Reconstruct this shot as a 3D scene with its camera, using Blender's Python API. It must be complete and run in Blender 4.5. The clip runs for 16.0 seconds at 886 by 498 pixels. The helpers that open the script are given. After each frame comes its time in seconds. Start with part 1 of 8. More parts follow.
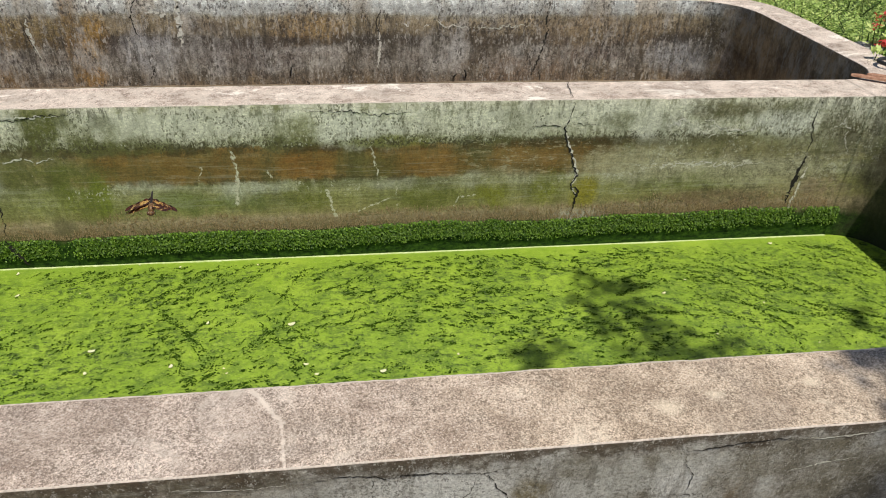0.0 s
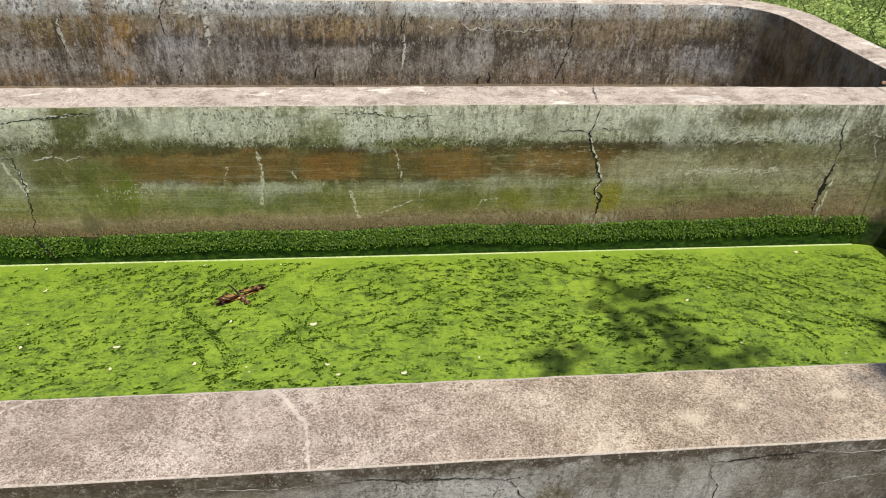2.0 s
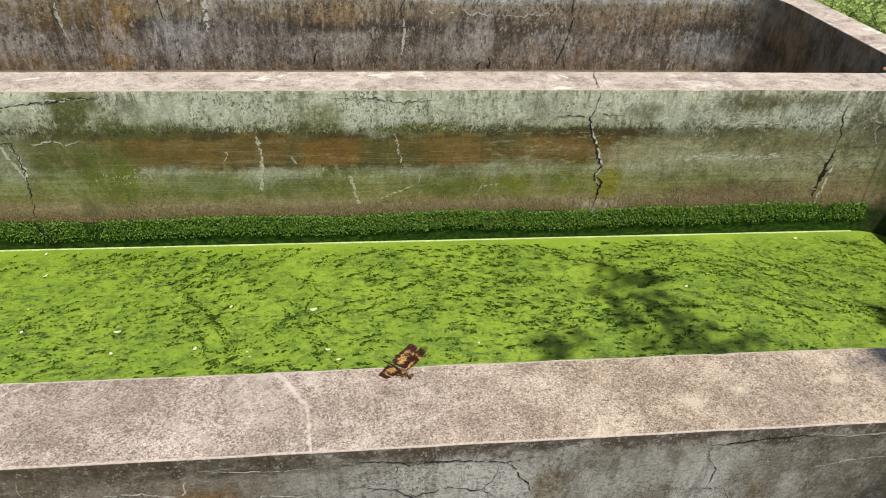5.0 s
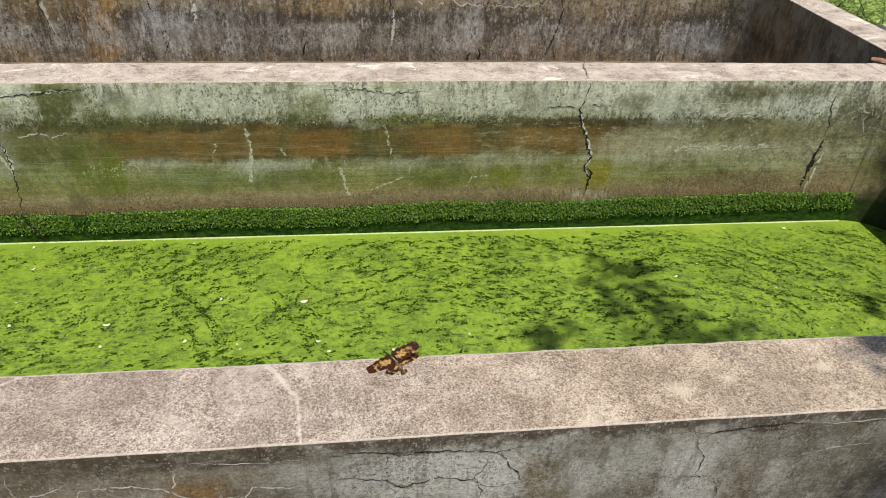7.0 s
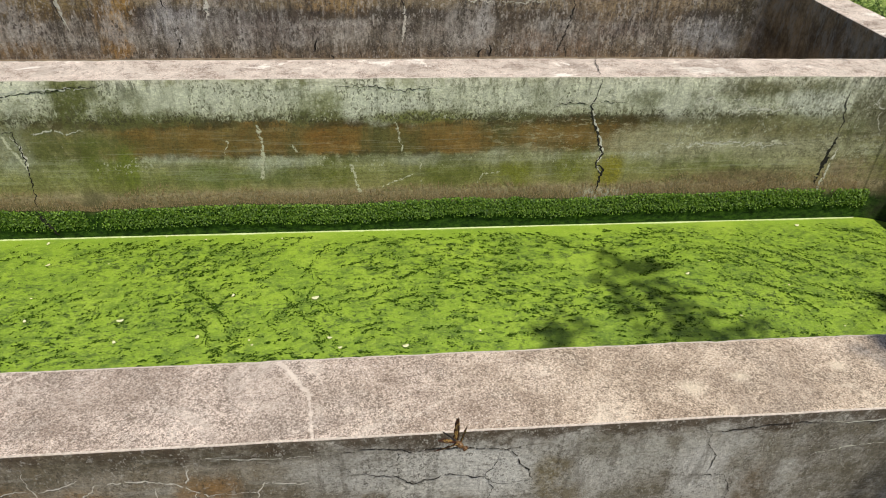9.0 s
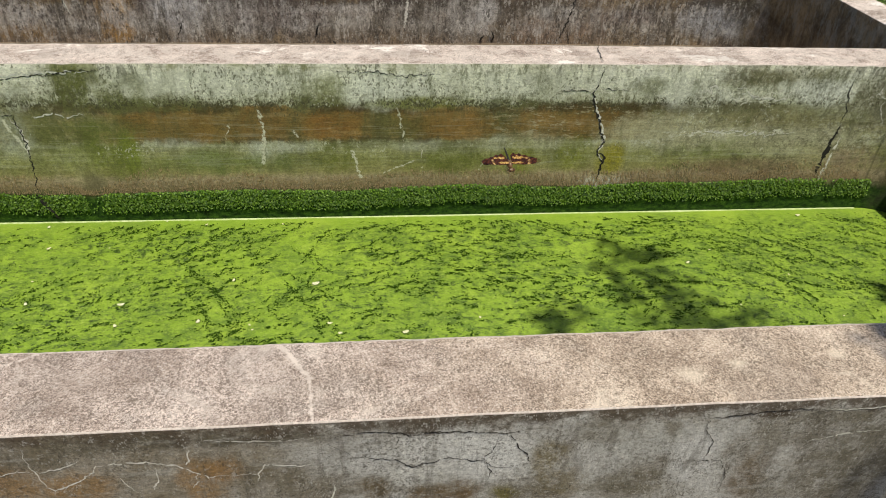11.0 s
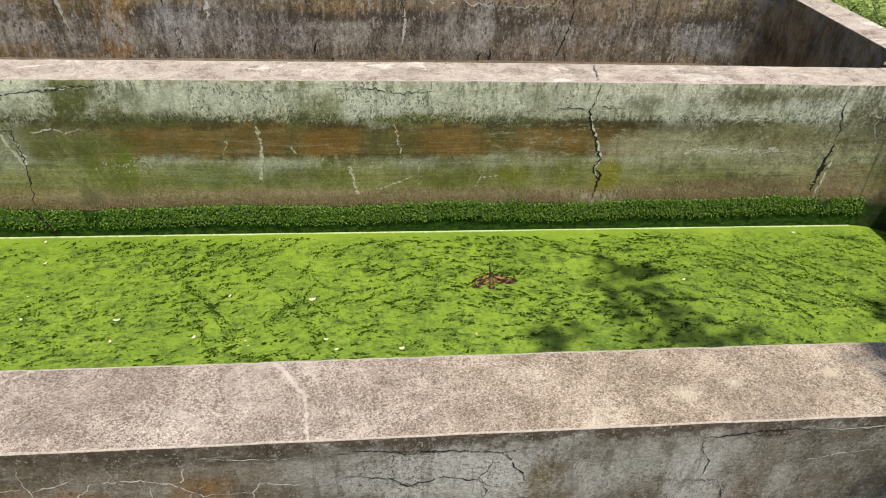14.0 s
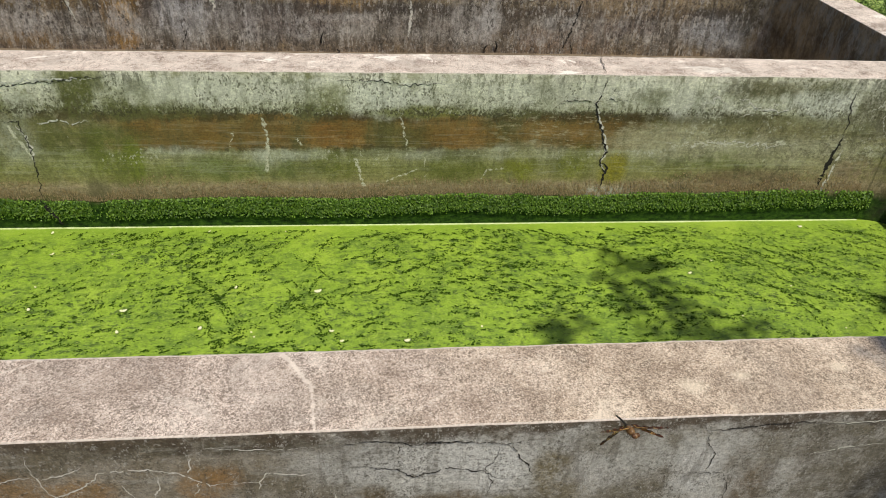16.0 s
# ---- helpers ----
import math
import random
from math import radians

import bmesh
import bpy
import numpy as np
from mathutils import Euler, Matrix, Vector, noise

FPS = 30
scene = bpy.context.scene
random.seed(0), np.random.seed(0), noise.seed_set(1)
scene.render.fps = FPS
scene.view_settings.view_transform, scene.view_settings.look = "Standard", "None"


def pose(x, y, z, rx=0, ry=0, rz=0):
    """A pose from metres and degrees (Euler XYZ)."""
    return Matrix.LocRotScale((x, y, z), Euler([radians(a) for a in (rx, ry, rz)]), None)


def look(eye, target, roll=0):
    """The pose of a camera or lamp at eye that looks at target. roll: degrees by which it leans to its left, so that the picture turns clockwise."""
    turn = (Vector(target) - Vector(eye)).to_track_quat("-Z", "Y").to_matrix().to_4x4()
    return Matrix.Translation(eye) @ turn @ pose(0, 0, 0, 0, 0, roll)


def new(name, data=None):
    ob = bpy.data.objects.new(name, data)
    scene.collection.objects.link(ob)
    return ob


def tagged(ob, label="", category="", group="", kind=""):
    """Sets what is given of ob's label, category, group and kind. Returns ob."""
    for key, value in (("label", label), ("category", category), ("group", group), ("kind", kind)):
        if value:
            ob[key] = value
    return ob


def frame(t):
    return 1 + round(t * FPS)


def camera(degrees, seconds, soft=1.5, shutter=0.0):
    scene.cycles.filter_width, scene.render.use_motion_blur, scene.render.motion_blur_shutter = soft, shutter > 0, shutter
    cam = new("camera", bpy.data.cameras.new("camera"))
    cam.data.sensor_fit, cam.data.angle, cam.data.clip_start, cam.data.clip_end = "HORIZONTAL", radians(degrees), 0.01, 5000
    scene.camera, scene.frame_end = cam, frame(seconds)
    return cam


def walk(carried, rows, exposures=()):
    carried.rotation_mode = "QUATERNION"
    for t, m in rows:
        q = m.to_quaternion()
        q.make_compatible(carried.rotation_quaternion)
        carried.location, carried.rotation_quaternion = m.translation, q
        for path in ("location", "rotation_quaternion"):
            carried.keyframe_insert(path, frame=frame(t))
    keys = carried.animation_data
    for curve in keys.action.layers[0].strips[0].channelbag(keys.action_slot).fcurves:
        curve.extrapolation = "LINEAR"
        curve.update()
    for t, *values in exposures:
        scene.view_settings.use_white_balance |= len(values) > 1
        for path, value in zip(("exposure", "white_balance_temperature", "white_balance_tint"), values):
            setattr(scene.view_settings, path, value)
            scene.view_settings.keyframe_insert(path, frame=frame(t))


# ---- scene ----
cam = camera(64.23, 16.0, soft=1.0)
walk(cam, [
    (0.0, pose(-0.1134, -1.0208, 1.1738, 57.720, -1.877, -7.455)),
    (0.5, pose(-0.1185, -1.0201, 1.1779, 57.745, -1.769, -6.913)),
    (1.0, pose(-0.1232, -1.0169, 1.1807, 57.773, -1.919, -6.507)),
    (1.5, pose(-0.1287, -1.0176, 1.1825, 57.740, -2.006, -6.011)),
    (2.0, pose(-0.1317, -1.0170, 1.1825, 57.752, -1.916, -5.666)),
    (2.5, pose(-0.1358, -1.0173, 1.1833, 57.555, -2.053, -5.357)),
    (3.0, pose(-0.1388, -1.0190, 1.1828, 57.422, -2.168, -5.314)),
    (3.5, pose(-0.1392, -1.0175, 1.1807, 57.149, -2.089, -5.453)),
    (4.0, pose(-0.1394, -1.0191, 1.1791, 57.026, -2.044, -5.442)),
    (6.5, pose(-0.1321, -1.0226, 1.1761, 56.137, -2.168, -6.323)),
    (7.0, pose(-0.1320, -1.0229, 1.1751, 56.076, -2.216, -6.414)),
    (7.5, pose(-0.1321, -1.0233, 1.1764, 56.111, -2.280, -6.283)),
    (8.0, pose(-0.1336, -1.0239, 1.1779, 55.948, -2.159, -6.001)),
    (8.5, pose(-0.1327, -1.0238, 1.1785, 55.690, -1.735, -5.789)),
    (9.0, pose(-0.1335, -1.0230, 1.1789, 55.728, -1.807, -5.653)),
    (11.5, pose(-0.1350, -1.0302, 1.1736, 54.654, -2.265, -5.393)),
    (12.0, pose(-0.1336, -1.0307, 1.1746, 54.722, -2.308, -5.476)),
    (12.5, pose(-0.1336, -1.0297, 1.1784, 55.066, -2.345, -5.528)),
    (13.0, pose(-0.1326, -1.0277, 1.1809, 55.513, -2.445, -5.622)),
    (13.5, pose(-0.1334, -1.0284, 1.1842, 55.800, -2.452, -5.549)),
    (14.0, pose(-0.1339, -1.0284, 1.1852, 55.928, -2.488, -5.457)),
    (14.5, pose(-0.1350, -1.0279, 1.1852, 55.926, -2.453, -5.343)),
    (15.0, pose(-0.1357, -1.0274, 1.1841, 55.814, -2.458, -5.161)),
    (15.5, pose(-0.1379, -1.0282, 1.1822, 55.682, -2.582, -5.006)),
    (16.0, pose(-0.1386, -1.0292, 1.1808, 55.369, -2.477, -5.003)),
])

# ---- world, sun ----
SUN = Vector((0.17, -0.36, 1.0)).normalized()
world = bpy.data.worlds.new("sky")
scene.world = world
world.use_nodes = True
wn = world.node_tree
sky = wn.nodes.new("ShaderNodeTexSky")
sky.sky_type = "NISHITA"
sky.sun_disc = False
sky.sun_elevation = math.asin(SUN.z)
sky.sun_rotation = math.atan2(SUN.x, SUN.y)
wn.links.new(sky.outputs[0], wn.nodes["Background"].inputs[0])
wn.nodes["Background"].inputs[1].default_value = 0.08

sun = new("sun", bpy.data.lights.new("sun", "SUN"))
sun.data.energy, sun.data.angle, sun.data.color = 4.5, radians(0.6), (1.0, 0.95, 0.84)
sun.matrix_world = look(SUN * 20, (0, 0, 0))
scene.view_settings.exposure = 0.0


# ---- materials ----
class Graph:
    """A node material put together from sockets."""

    def __init__(self, name, space="Object"):
        self.mat = bpy.data.materials.new(name)
        self.mat.use_nodes = True
        self.t = self.mat.node_tree
        self.t.nodes.clear()
        self.pos = self.t.nodes.new("ShaderNodeTexCoord").outputs[space]
        s = self.t.nodes.new("ShaderNodeSeparateXYZ")
        self.t.links.new(self.pos, s.inputs[0])
        self.x, self.y, self.z = s.outputs

    def put(self, socket, value):
        if isinstance(value, bpy.types.NodeSocket):
            self.t.links.new(value, socket)
        elif isinstance(value, tuple) and len(value) == 3 and socket.type == "RGBA":
            socket.default_value = (*value, 1)
        else:
            socket.default_value = value

    def math(self, op, a, b=0.0, clamp=False):
        n = self.t.nodes.new("ShaderNodeMath")
        n.operation, n.use_clamp = op, clamp
        self.put(n.inputs[0], a)
        self.put(n.inputs[1], b)
        return n.outputs[0]

    def scaled(self, stretch, vec=None, turn=0.0):
        n = self.t.nodes.new("ShaderNodeMapping")
        self.put(n.inputs["Vector"], vec or self.pos)
        n.inputs["Scale"].default_value = stretch
        n.inputs["Rotation"].default_value = (0, 0, radians(turn))
        return n.outputs[0]

    def noise(self, scale, detail=4.0, rough=0.55, vec=None, stretch=None, turn=0.0, warp=0.0, color=False):
        n = self.t.nodes.new("ShaderNodeTexNoise")
        v = self.scaled(stretch, vec, turn) if stretch else (vec or self.pos)
        self.put(n.inputs["Vector"], v)
        n.inputs["Scale"].default_value = scale
        n.inputs["Detail"].default_value = detail
        n.inputs["Roughness"].default_value = rough
        n.inputs["Distortion"].default_value = warp
        return n.outputs[1 if color else 0]

    def cells(self, scale, vec=None, feature="F1"):
        n = self.t.nodes.new("ShaderNodeTexVoronoi")
        n.feature = feature
        self.put(n.inputs["Vector"], vec or self.pos)
        n.inputs["Scale"].default_value = scale
        return n.outputs["Distance"]

    def grains(self, scale, stretch=None, vec=None):
        """A random value for each small cell: sand, mould spots, flakes."""
        n = self.t.nodes.new("ShaderNodeTexVoronoi")
        self.put(n.inputs["Vector"], self.scaled(stretch, vec) if stretch else (vec or self.pos))
        n.inputs["Scale"].default_value = scale
        s = self.t.nodes.new("ShaderNodeSeparateColor")
        self.t.links.new(n.outputs["Color"], s.inputs[0])
        return s.outputs[0]

    def step(self, value, lo, hi, a=0.0, b=1.0):
        n = self.t.nodes.new("ShaderNodeMapRange")
        n.interpolation_type = "SMOOTHSTEP"
        self.put(n.inputs["Value"], value)
        for k, v in (("From Min", lo), ("From Max", hi), ("To Min", a), ("To Max", b)):
            n.inputs[k].default_value = v
        return n.outputs[0]

    def spot(self, u, v, u0, v0, ru, rv):
        """Distance from a place, 1 on the edge of an ellipse."""
        a = self.math("DIVIDE", self.math("SUBTRACT", u, u0), ru)
        b = self.math("DIVIDE", self.math("SUBTRACT", v, v0), rv)
        return self.math("SQRT", self.math("ADD", self.math("MULTIPLY", a, a), self.math("MULTIPLY", b, b)))

    def segment(self, u, v, a, b):
        """Distance from a straight line between two places."""
        dx, dy = b[0] - a[0], b[1] - a[1]
        k = dx * dx + dy * dy
        p, q = self.math("SUBTRACT", u, a[0]), self.math("SUBTRACT", v, a[1])
        t = self.math("ADD", self.math("MULTIPLY", p, dx / k), self.math("MULTIPLY", q, dy / k), clamp=True)
        p, q = self.math("SUBTRACT", p, self.math("MULTIPLY", t, dx)), self.math("SUBTRACT", q, self.math("MULTIPLY", t, dy))
        return self.math("SQRT", self.math("ADD", self.math("MULTIPLY", p, p), self.math("MULTIPLY", q, q)))

    def ramp(self, value, stops):
        n = self.t.nodes.new("ShaderNodeValToRGB")
        self.put(n.inputs[0], value)
        e = n.color_ramp.elements
        while len(e) < len(stops):
            e.new(0.5)
        for el, (p, c) in zip(e, stops):
            el.position, el.color = p, (*c, 1)
        return n.outputs[0]

    def mix(self, fac, a, b, mode="MIX"):
        n = self.t.nodes.new("ShaderNodeMix")
        n.data_type, n.blend_type = "RGBA", mode
        self.put(n.inputs[0], fac)
        self.put(n.inputs[6], a)
        self.put(n.inputs[7], b)
        return n.outputs[2]

    def shift(self, amount, scale, detail=2.0):
        """Positions pushed about by noise."""
        c = self.noise(scale, detail, color=True)
        n = self.t.nodes.new("ShaderNodeVectorMath")
        n.operation = "MULTIPLY_ADD"
        self.put(n.inputs[0], c)
        n.inputs[1].default_value = (amount, amount, amount)
        self.put(n.inputs[2], self.pos)
        return n.outputs[0]

    def finish(self, color, rough=0.8, height=None, depth=0.002, strength=0.6, spec=0.5, coat=0.0):
        b = self.t.nodes.new("ShaderNodeBsdfPrincipled")
        out = self.t.nodes.new("ShaderNodeOutputMaterial")
        self.put(b.inputs["Base Color"], color)
        self.put(b.inputs["Roughness"], rough)
        b.inputs["Specular IOR Level"].default_value = spec
        b.inputs["Coat Weight"].default_value = coat
        if height is not None:
            n = self.t.nodes.new("ShaderNodeBump")
            n.inputs["Strength"].default_value = strength
            n.inputs["Distance"].default_value = depth
            self.put(n.inputs["Height"], height)
            self.t.links.new(n.outputs[0], b.inputs["Normal"])
        self.t.links.new(b.outputs[0], out.inputs[0])
        return self.mat


def m_coping():
    """Weathered, speckled plaster on the tops of the walls."""
    g = Graph("coping_plaster")
    blot = g.noise(4.2, 7, 0.74, warp=0.5)
    c = g.ramp(blot, [(0.38, (0.38, 0.295, 0.242)), (0.48, (0.575, 0.463, 0.388)), (0.59, (0.74, 0.615, 0.53))])
    c = blotch(g, c, g.noise(7, 5, 0.65, warp=0.3), 0.54, 0.62, 0.65, (0.68, 0.58, 0.505))
    many = g.step(g.noise(7, 7, 0.75, warp=0.4), 0.38, 0.60, 0.0, 0.22)
    sand, specks, dust = g.grains(380), g.grains(230), g.grains(520)
    grain = g.noise(190, 4, 0.75)
    c = blotch(g, c, g.noise(75, 6, 0.85), 0.46, 0.58, 0.40, (0.27, 0.205, 0.165))
    c = blotch(g, c, g.math("ADD", sand, many), 0.80, 0.86, 0.55, (0.125, 0.09, 0.07))
    c = blotch(g, c, g.math("ADD", specks, many), 0.95, 0.99, 0.62, (0.11, 0.08, 0.06))
    c = blotch(g, c, g.math("ADD", dust, many), 0.80, 0.85, 0.45, (0.14, 0.105, 0.085))
    c = blotch(g, c, grain, 0.53, 0.60, 0.45, (0.13, 0.098, 0.078))
    c = blotch(g, c, g.math("SUBTRACT", g.grains(300), many), 0.80, 0.86, 0.45, (0.84, 0.745, 0.67))
    c = blotch(g, c, g.noise(190, 4, 0.75), 0.44, 0.38, 0.5, (0.80, 0.70, 0.62))
    clean = g.noise(4.5, 6, 0.75, warp=0.8)
    c = blotch(g, c, clean, 0.56, 0.64, 0.45, (0.74, 0.64, 0.56))
    # the dividing wall's top is bleached and scaling
    bleach = g.step(g.y, 1.6, 2.0)
    c = blotch(g, c, g.noise(11, 7, 0.8), 0.40, 0.56, 0.45, (0.80, 0.70, 0.61), bleach)
    scale = g.noise(4.5, 7, 0.78, stretch=(0.7, 1.5, 1), warp=0.6)
    c = blotch(g, c, scale, 0.575, 0.60, 0.8, (0.86, 0.79, 0.71), bleach)
    # trowel repair and scratches on the near wall
    line = g.segment(g.x, g.y, (-0.365, 0.25), (-0.285, 0.128))
    line2 = g.segment(g.x, g.y, (-0.285, 0.128), (-0.272, 0.0))
    rag = g.math("MULTIPLY", g.math("SUBTRACT", g.noise(55, 6, 0.8), 0.46), 0.045)
    c = g.mix(g.step(g.math("ADD", line, rag), 0.012, 0.004, 0.0, 0.85), c, (0.74, 0.64, 0.56))
    c = g.mix(g.step(g.math("ADD", line2, rag), 0.007, 0.002, 0.0, 0.85), c, (0.74, 0.64, 0.56))
    for a, b in (((0.370, 0.062), (0.353, 0.016)), ((0.435, 0.059), (0.407, 0.013)), ((-0.05, 0.05), (0.01, 0.09)), ((-0.90, 0.25), (-1.0, 0.19))):
        c = g.mix(g.step(g.math("ADD", g.segment(g.x, g.y, a, b), rag), 0.006, 0.001, 0.0, 0.8), c, (0.72, 0.62, 0.54))
    for x, y, r in ((0.73, 0.12, 0.030), (0.99, 0.14, 0.030), (0.60, 0.09, 0.045), (-0.40, 0.235, 0.025)):
        c = g.mix(g.step(g.math("ADD", g.spot(g.x, g.y, x, y, r * 0.9, r * 0.65), g.math("MULTIPLY", rag, 40.0)), 1.25, 0.3, 0.0, 0.5), c, (0.80, 0.70, 0.60))
    tan = g.step(g.math("ADD", g.x, g.math("MULTIPLY", g.math("SUBTRACT", g.noise(3, 5, 0.7), 0.5), 1.2)), -0.4, 0.5, 0.0, 0.85)
    c = g.mix(g.math("MULTIPLY", tan, g.math("SUBTRACT", 1.0, bleach)), c, (0.99, 0.97, 0.87), "MULTIPLY")
    c = blotch(g, c, g.noise(2.1, 6, 0.72, warp=0.5), 0.52, 0.60, 0.3, (0.21, 0.165, 0.135))
    h = g.math("ADD", g.math("MULTIPLY", grain, 0.7), g.math("MULTIPLY", sand, 0.25))
    return g.finish(c, 0.92, h, 0.004, 0.8, spec=0.2)


def tide_bands(g, top, wobble=0.05):
    """Height on the wall with the uneven edge that a water mark has, 0 at the water to 1 at the top."""
    low = g.noise(1.3, 3, 0.5, stretch=(1, 1, 0.3))
    fray = g.noise(16, 6, 0.75, stretch=(1, 1, 0.5))
    z = g.math("ADD", g.z, g.math("MULTIPLY", g.math("SUBTRACT", low, 0.5), wobble))
    z = g.math("ADD", z, g.math("MULTIPLY", g.math("SUBTRACT", fray, 0.5), 0.085))
    return g.math("DIVIDE", g.math("ADD", z, -top), -top, clamp=False)


def blotch(g, c, value, lo, hi, amount, colour, mask=None):
    """Lays a stain of one colour where the value passes from lo to hi."""
    k = g.math("MULTIPLY", g.step(value, lo, hi), amount)
    if mask is not None:
        k = g.math("MULTIPLY", k, mask)
    return g.mix(k, c, colour)


def stains(g, c, rag, spots, even=False):
    """Single stains on a wall face: x, z, half width, half height, amount, colour."""
    thin = g.step(g.noise(15, 8, 0.8, stretch=(1.1, 1, 0.9)), 0.39, 0.53, 0.35, 1.0)
    for x, z, rx, rz, amount, colour in spots:
        k = g.step(g.math("ADD", g.spot(g.x, g.z, x, z, rx, rz), rag), 1.3, 0.4, 0.0, amount)
        c = g.mix(k if even else g.math("MULTIPLY", k, thin), c, colour)
    return c


def mottle(g, c, lo=0.72, hi=1.28):
    """Uneven pigment in old plaster: broad, fine and gritty."""
    n = g.noise(9, 10, 0.86, stretch=(1.1, 1, 1.0))
    c = g.mix(1.0, c, g.ramp(n, [(0.37, (lo, lo, lo)), (0.5, (1, 1, 1)), (0.63, (hi, hi, hi))]), "MULTIPLY")
    n = g.noise(70, 5, 0.8, stretch=(0.8, 1, 1.3))
    c = g.mix(1.0, c, g.ramp(n, [(0.36, (0.74, 0.74, 0.72)), (0.5, (1, 1, 1)), (0.64, (1.22, 1.22, 1.20))]), "MULTIPLY")
    n = g.grains(170)
    return g.mix(1.0, c, g.ramp(n, [(0.0, (0.87, 0.87, 0.86)), (0.5, (1, 1, 1)), (1.0, (1.11, 1.11, 1.11))]), "MULTIPLY")


def grit(g, c, scale, density, amount, colour, mask, stretch=None):
    """Clustered dark or pale spots with hard edges; the mask says where they gather."""
    k = g.math("ADD", g.grains(scale, stretch), g.math("MULTIPLY", g.math("SUBTRACT", mask, 1.0), 0.55))
    return blotch(g, c, k, 1.0 - density, 1.04 - density, amount, colour)


def m_middle():
    """Old plaster over the algae: pale above, a rust-brown tide band, green and brown below."""
    g = Graph("tide_marked_plaster")
    f = tide_bands(g, -0.85, 0.03)
    c = g.ramp(f, [(0.0, (0.016, 0.038, 0.006)), (0.08, (0.024, 0.058, 0.009)), (0.13, (0.045, 0.10, 0.012)), (0.20, (0.06, 0.095, 0.02)), (0.245, (0.25, 0.195, 0.12)), (0.30, (0.37, 0.295, 0.20)), (0.345, (0.28, 0.255, 0.11)),
                   (0.42, (0.265, 0.265, 0.10)), (0.47, (0.335, 0.33, 0.17)), (0.52, (0.40, 0.40, 0.27)), (0.60, (0.32, 0.30, 0.155)), (0.70, (0.28, 0.275, 0.165)), (0.765, (0.40, 0.40, 0.29)),
                   (0.83, (0.60, 0.59, 0.50)), (0.93, (0.70, 0.69, 0.605)), (1.0, (0.55, 0.54, 0.465))])
    rag = g.math("MULTIPLY", g.math("SUBTRACT", g.noise(5, 7, 0.75), 0.5), 2.6)
    side = g.math("MULTIPLY", g.math("SUBTRACT", g.noise(6, 6, 0.72, stretch=(1.6, 1, 0.6)), 0.5), 2.2)
    olive, pale, grey = (0.135, 0.15, 0.03), (0.66, 0.655, 0.61), (0.42, 0.42, 0.36)
    trowel = g.noise(8, 6, 0.78, stretch=(0.35, 1, 3.0))
    run = g.noise(7, 7, 0.78, stretch=(2.0, 1, 0.42))
    c = blotch(g, c, trowel, 0.53, 0.63, 0.38, (0.14, 0.145, 0.055))
    c = blotch(g, c, trowel, 0.47, 0.38, 0.4, (0.50, 0.50, 0.41), g.step(f, 0.33, 0.45))
    c = blotch(g, c, run, 0.555, 0.60, 0.40, (0.13, 0.135, 0.06), g.step(f, 0.3, 0.75, 0.25, 1.0))
    c = blotch(g, c, run, 0.46, 0.38, 0.4, (0.68, 0.67, 0.61), g.step(f, 0.70, 0.82, 0.15, 1.0))
    veil = g.math("MULTIPLY", g.step(g.noise(3.0, 7, 0.75, stretch=(1.3, 1, 0.7)), 0.48, 0.57), g.step(g.x, 1.2, -1.0, 0.2, 0.75))
    c = g.mix(g.math("MULTIPLY", veil, g.step(f, 0.30, 0.42)), c, (0.175, 0.18, 0.07))
    # rust and dark olive between two water lines
    wide = g.math("ADD", g.x, g.math("MULTIPLY", g.math("SUBTRACT", g.noise(5, 6, 0.7, stretch=(1, 1, 1.6)), 0.5), 0.9))
    band = g.math("MULTIPLY", g.math("MULTIPLY", g.step(f, 0.525, 0.555), g.step(f, 0.765, 0.745)), g.math("MULTIPLY", g.step(wide, 1.50, 1.20), g.step(wide, -1.60, -1.25, 0.3, 1.0)))
    hue = g.noise(2.4, 6, 0.72, stretch=(1.5, 1, 0.35))
    tint = g.ramp(hue, [(0.38, (0.085, 0.077, 0.024)), (0.46, (0.17, 0.115, 0.036)), (0.53, (0.215, 0.12, 0.032)), (0.62, (0.28, 0.16, 0.048))])
    tint = stains(g, tint, rag, [(-0.92, -0.31, 0.26, 0.08, 0.8, (0.21, 0.128, 0.038)), (-0.34, -0.315, 0.15, 0.085, 0.95, (0.225, 0.105, 0.026)), (-0.62, -0.31, 0.14, 0.08, 0.7, (0.17, 0.10, 0.03)),
                                 (0.02, -0.33, 0.14, 0.08, 0.8, (0.115, 0.10, 0.03)), (0.33, -0.33, 0.20, 0.07, 0.9, (0.22, 0.115, 0.03)), (0.78, -0.32, 0.28, 0.08, 0.75, (0.2, 0.115, 0.036)),
                                 (-1.30, -0.32, 0.16, 0.08, 0.8, (0.13, 0.11, 0.03)), (1.12, -0.26, 0.16, 0.05, 0.9, (0.10, 0.06, 0.02)), (1.15, -0.33, 0.18, 0.04, 0.8, (0.28, 0.21, 0.09))])
    tint = blotch(g, tint, trowel, 0.51, 0.60, 0.5, (0.09, 0.065, 0.022))
    tint = blotch(g, tint, trowel, 0.46, 0.38, 0.35, (0.36, 0.27, 0.14))
    c = g.mix(g.math("MULTIPLY", band, 0.93), c, tint)
    lips = g.math("MULTIPLY", g.step(f, 0.700, 0.73), g.step(f, 0.785, 0.76))
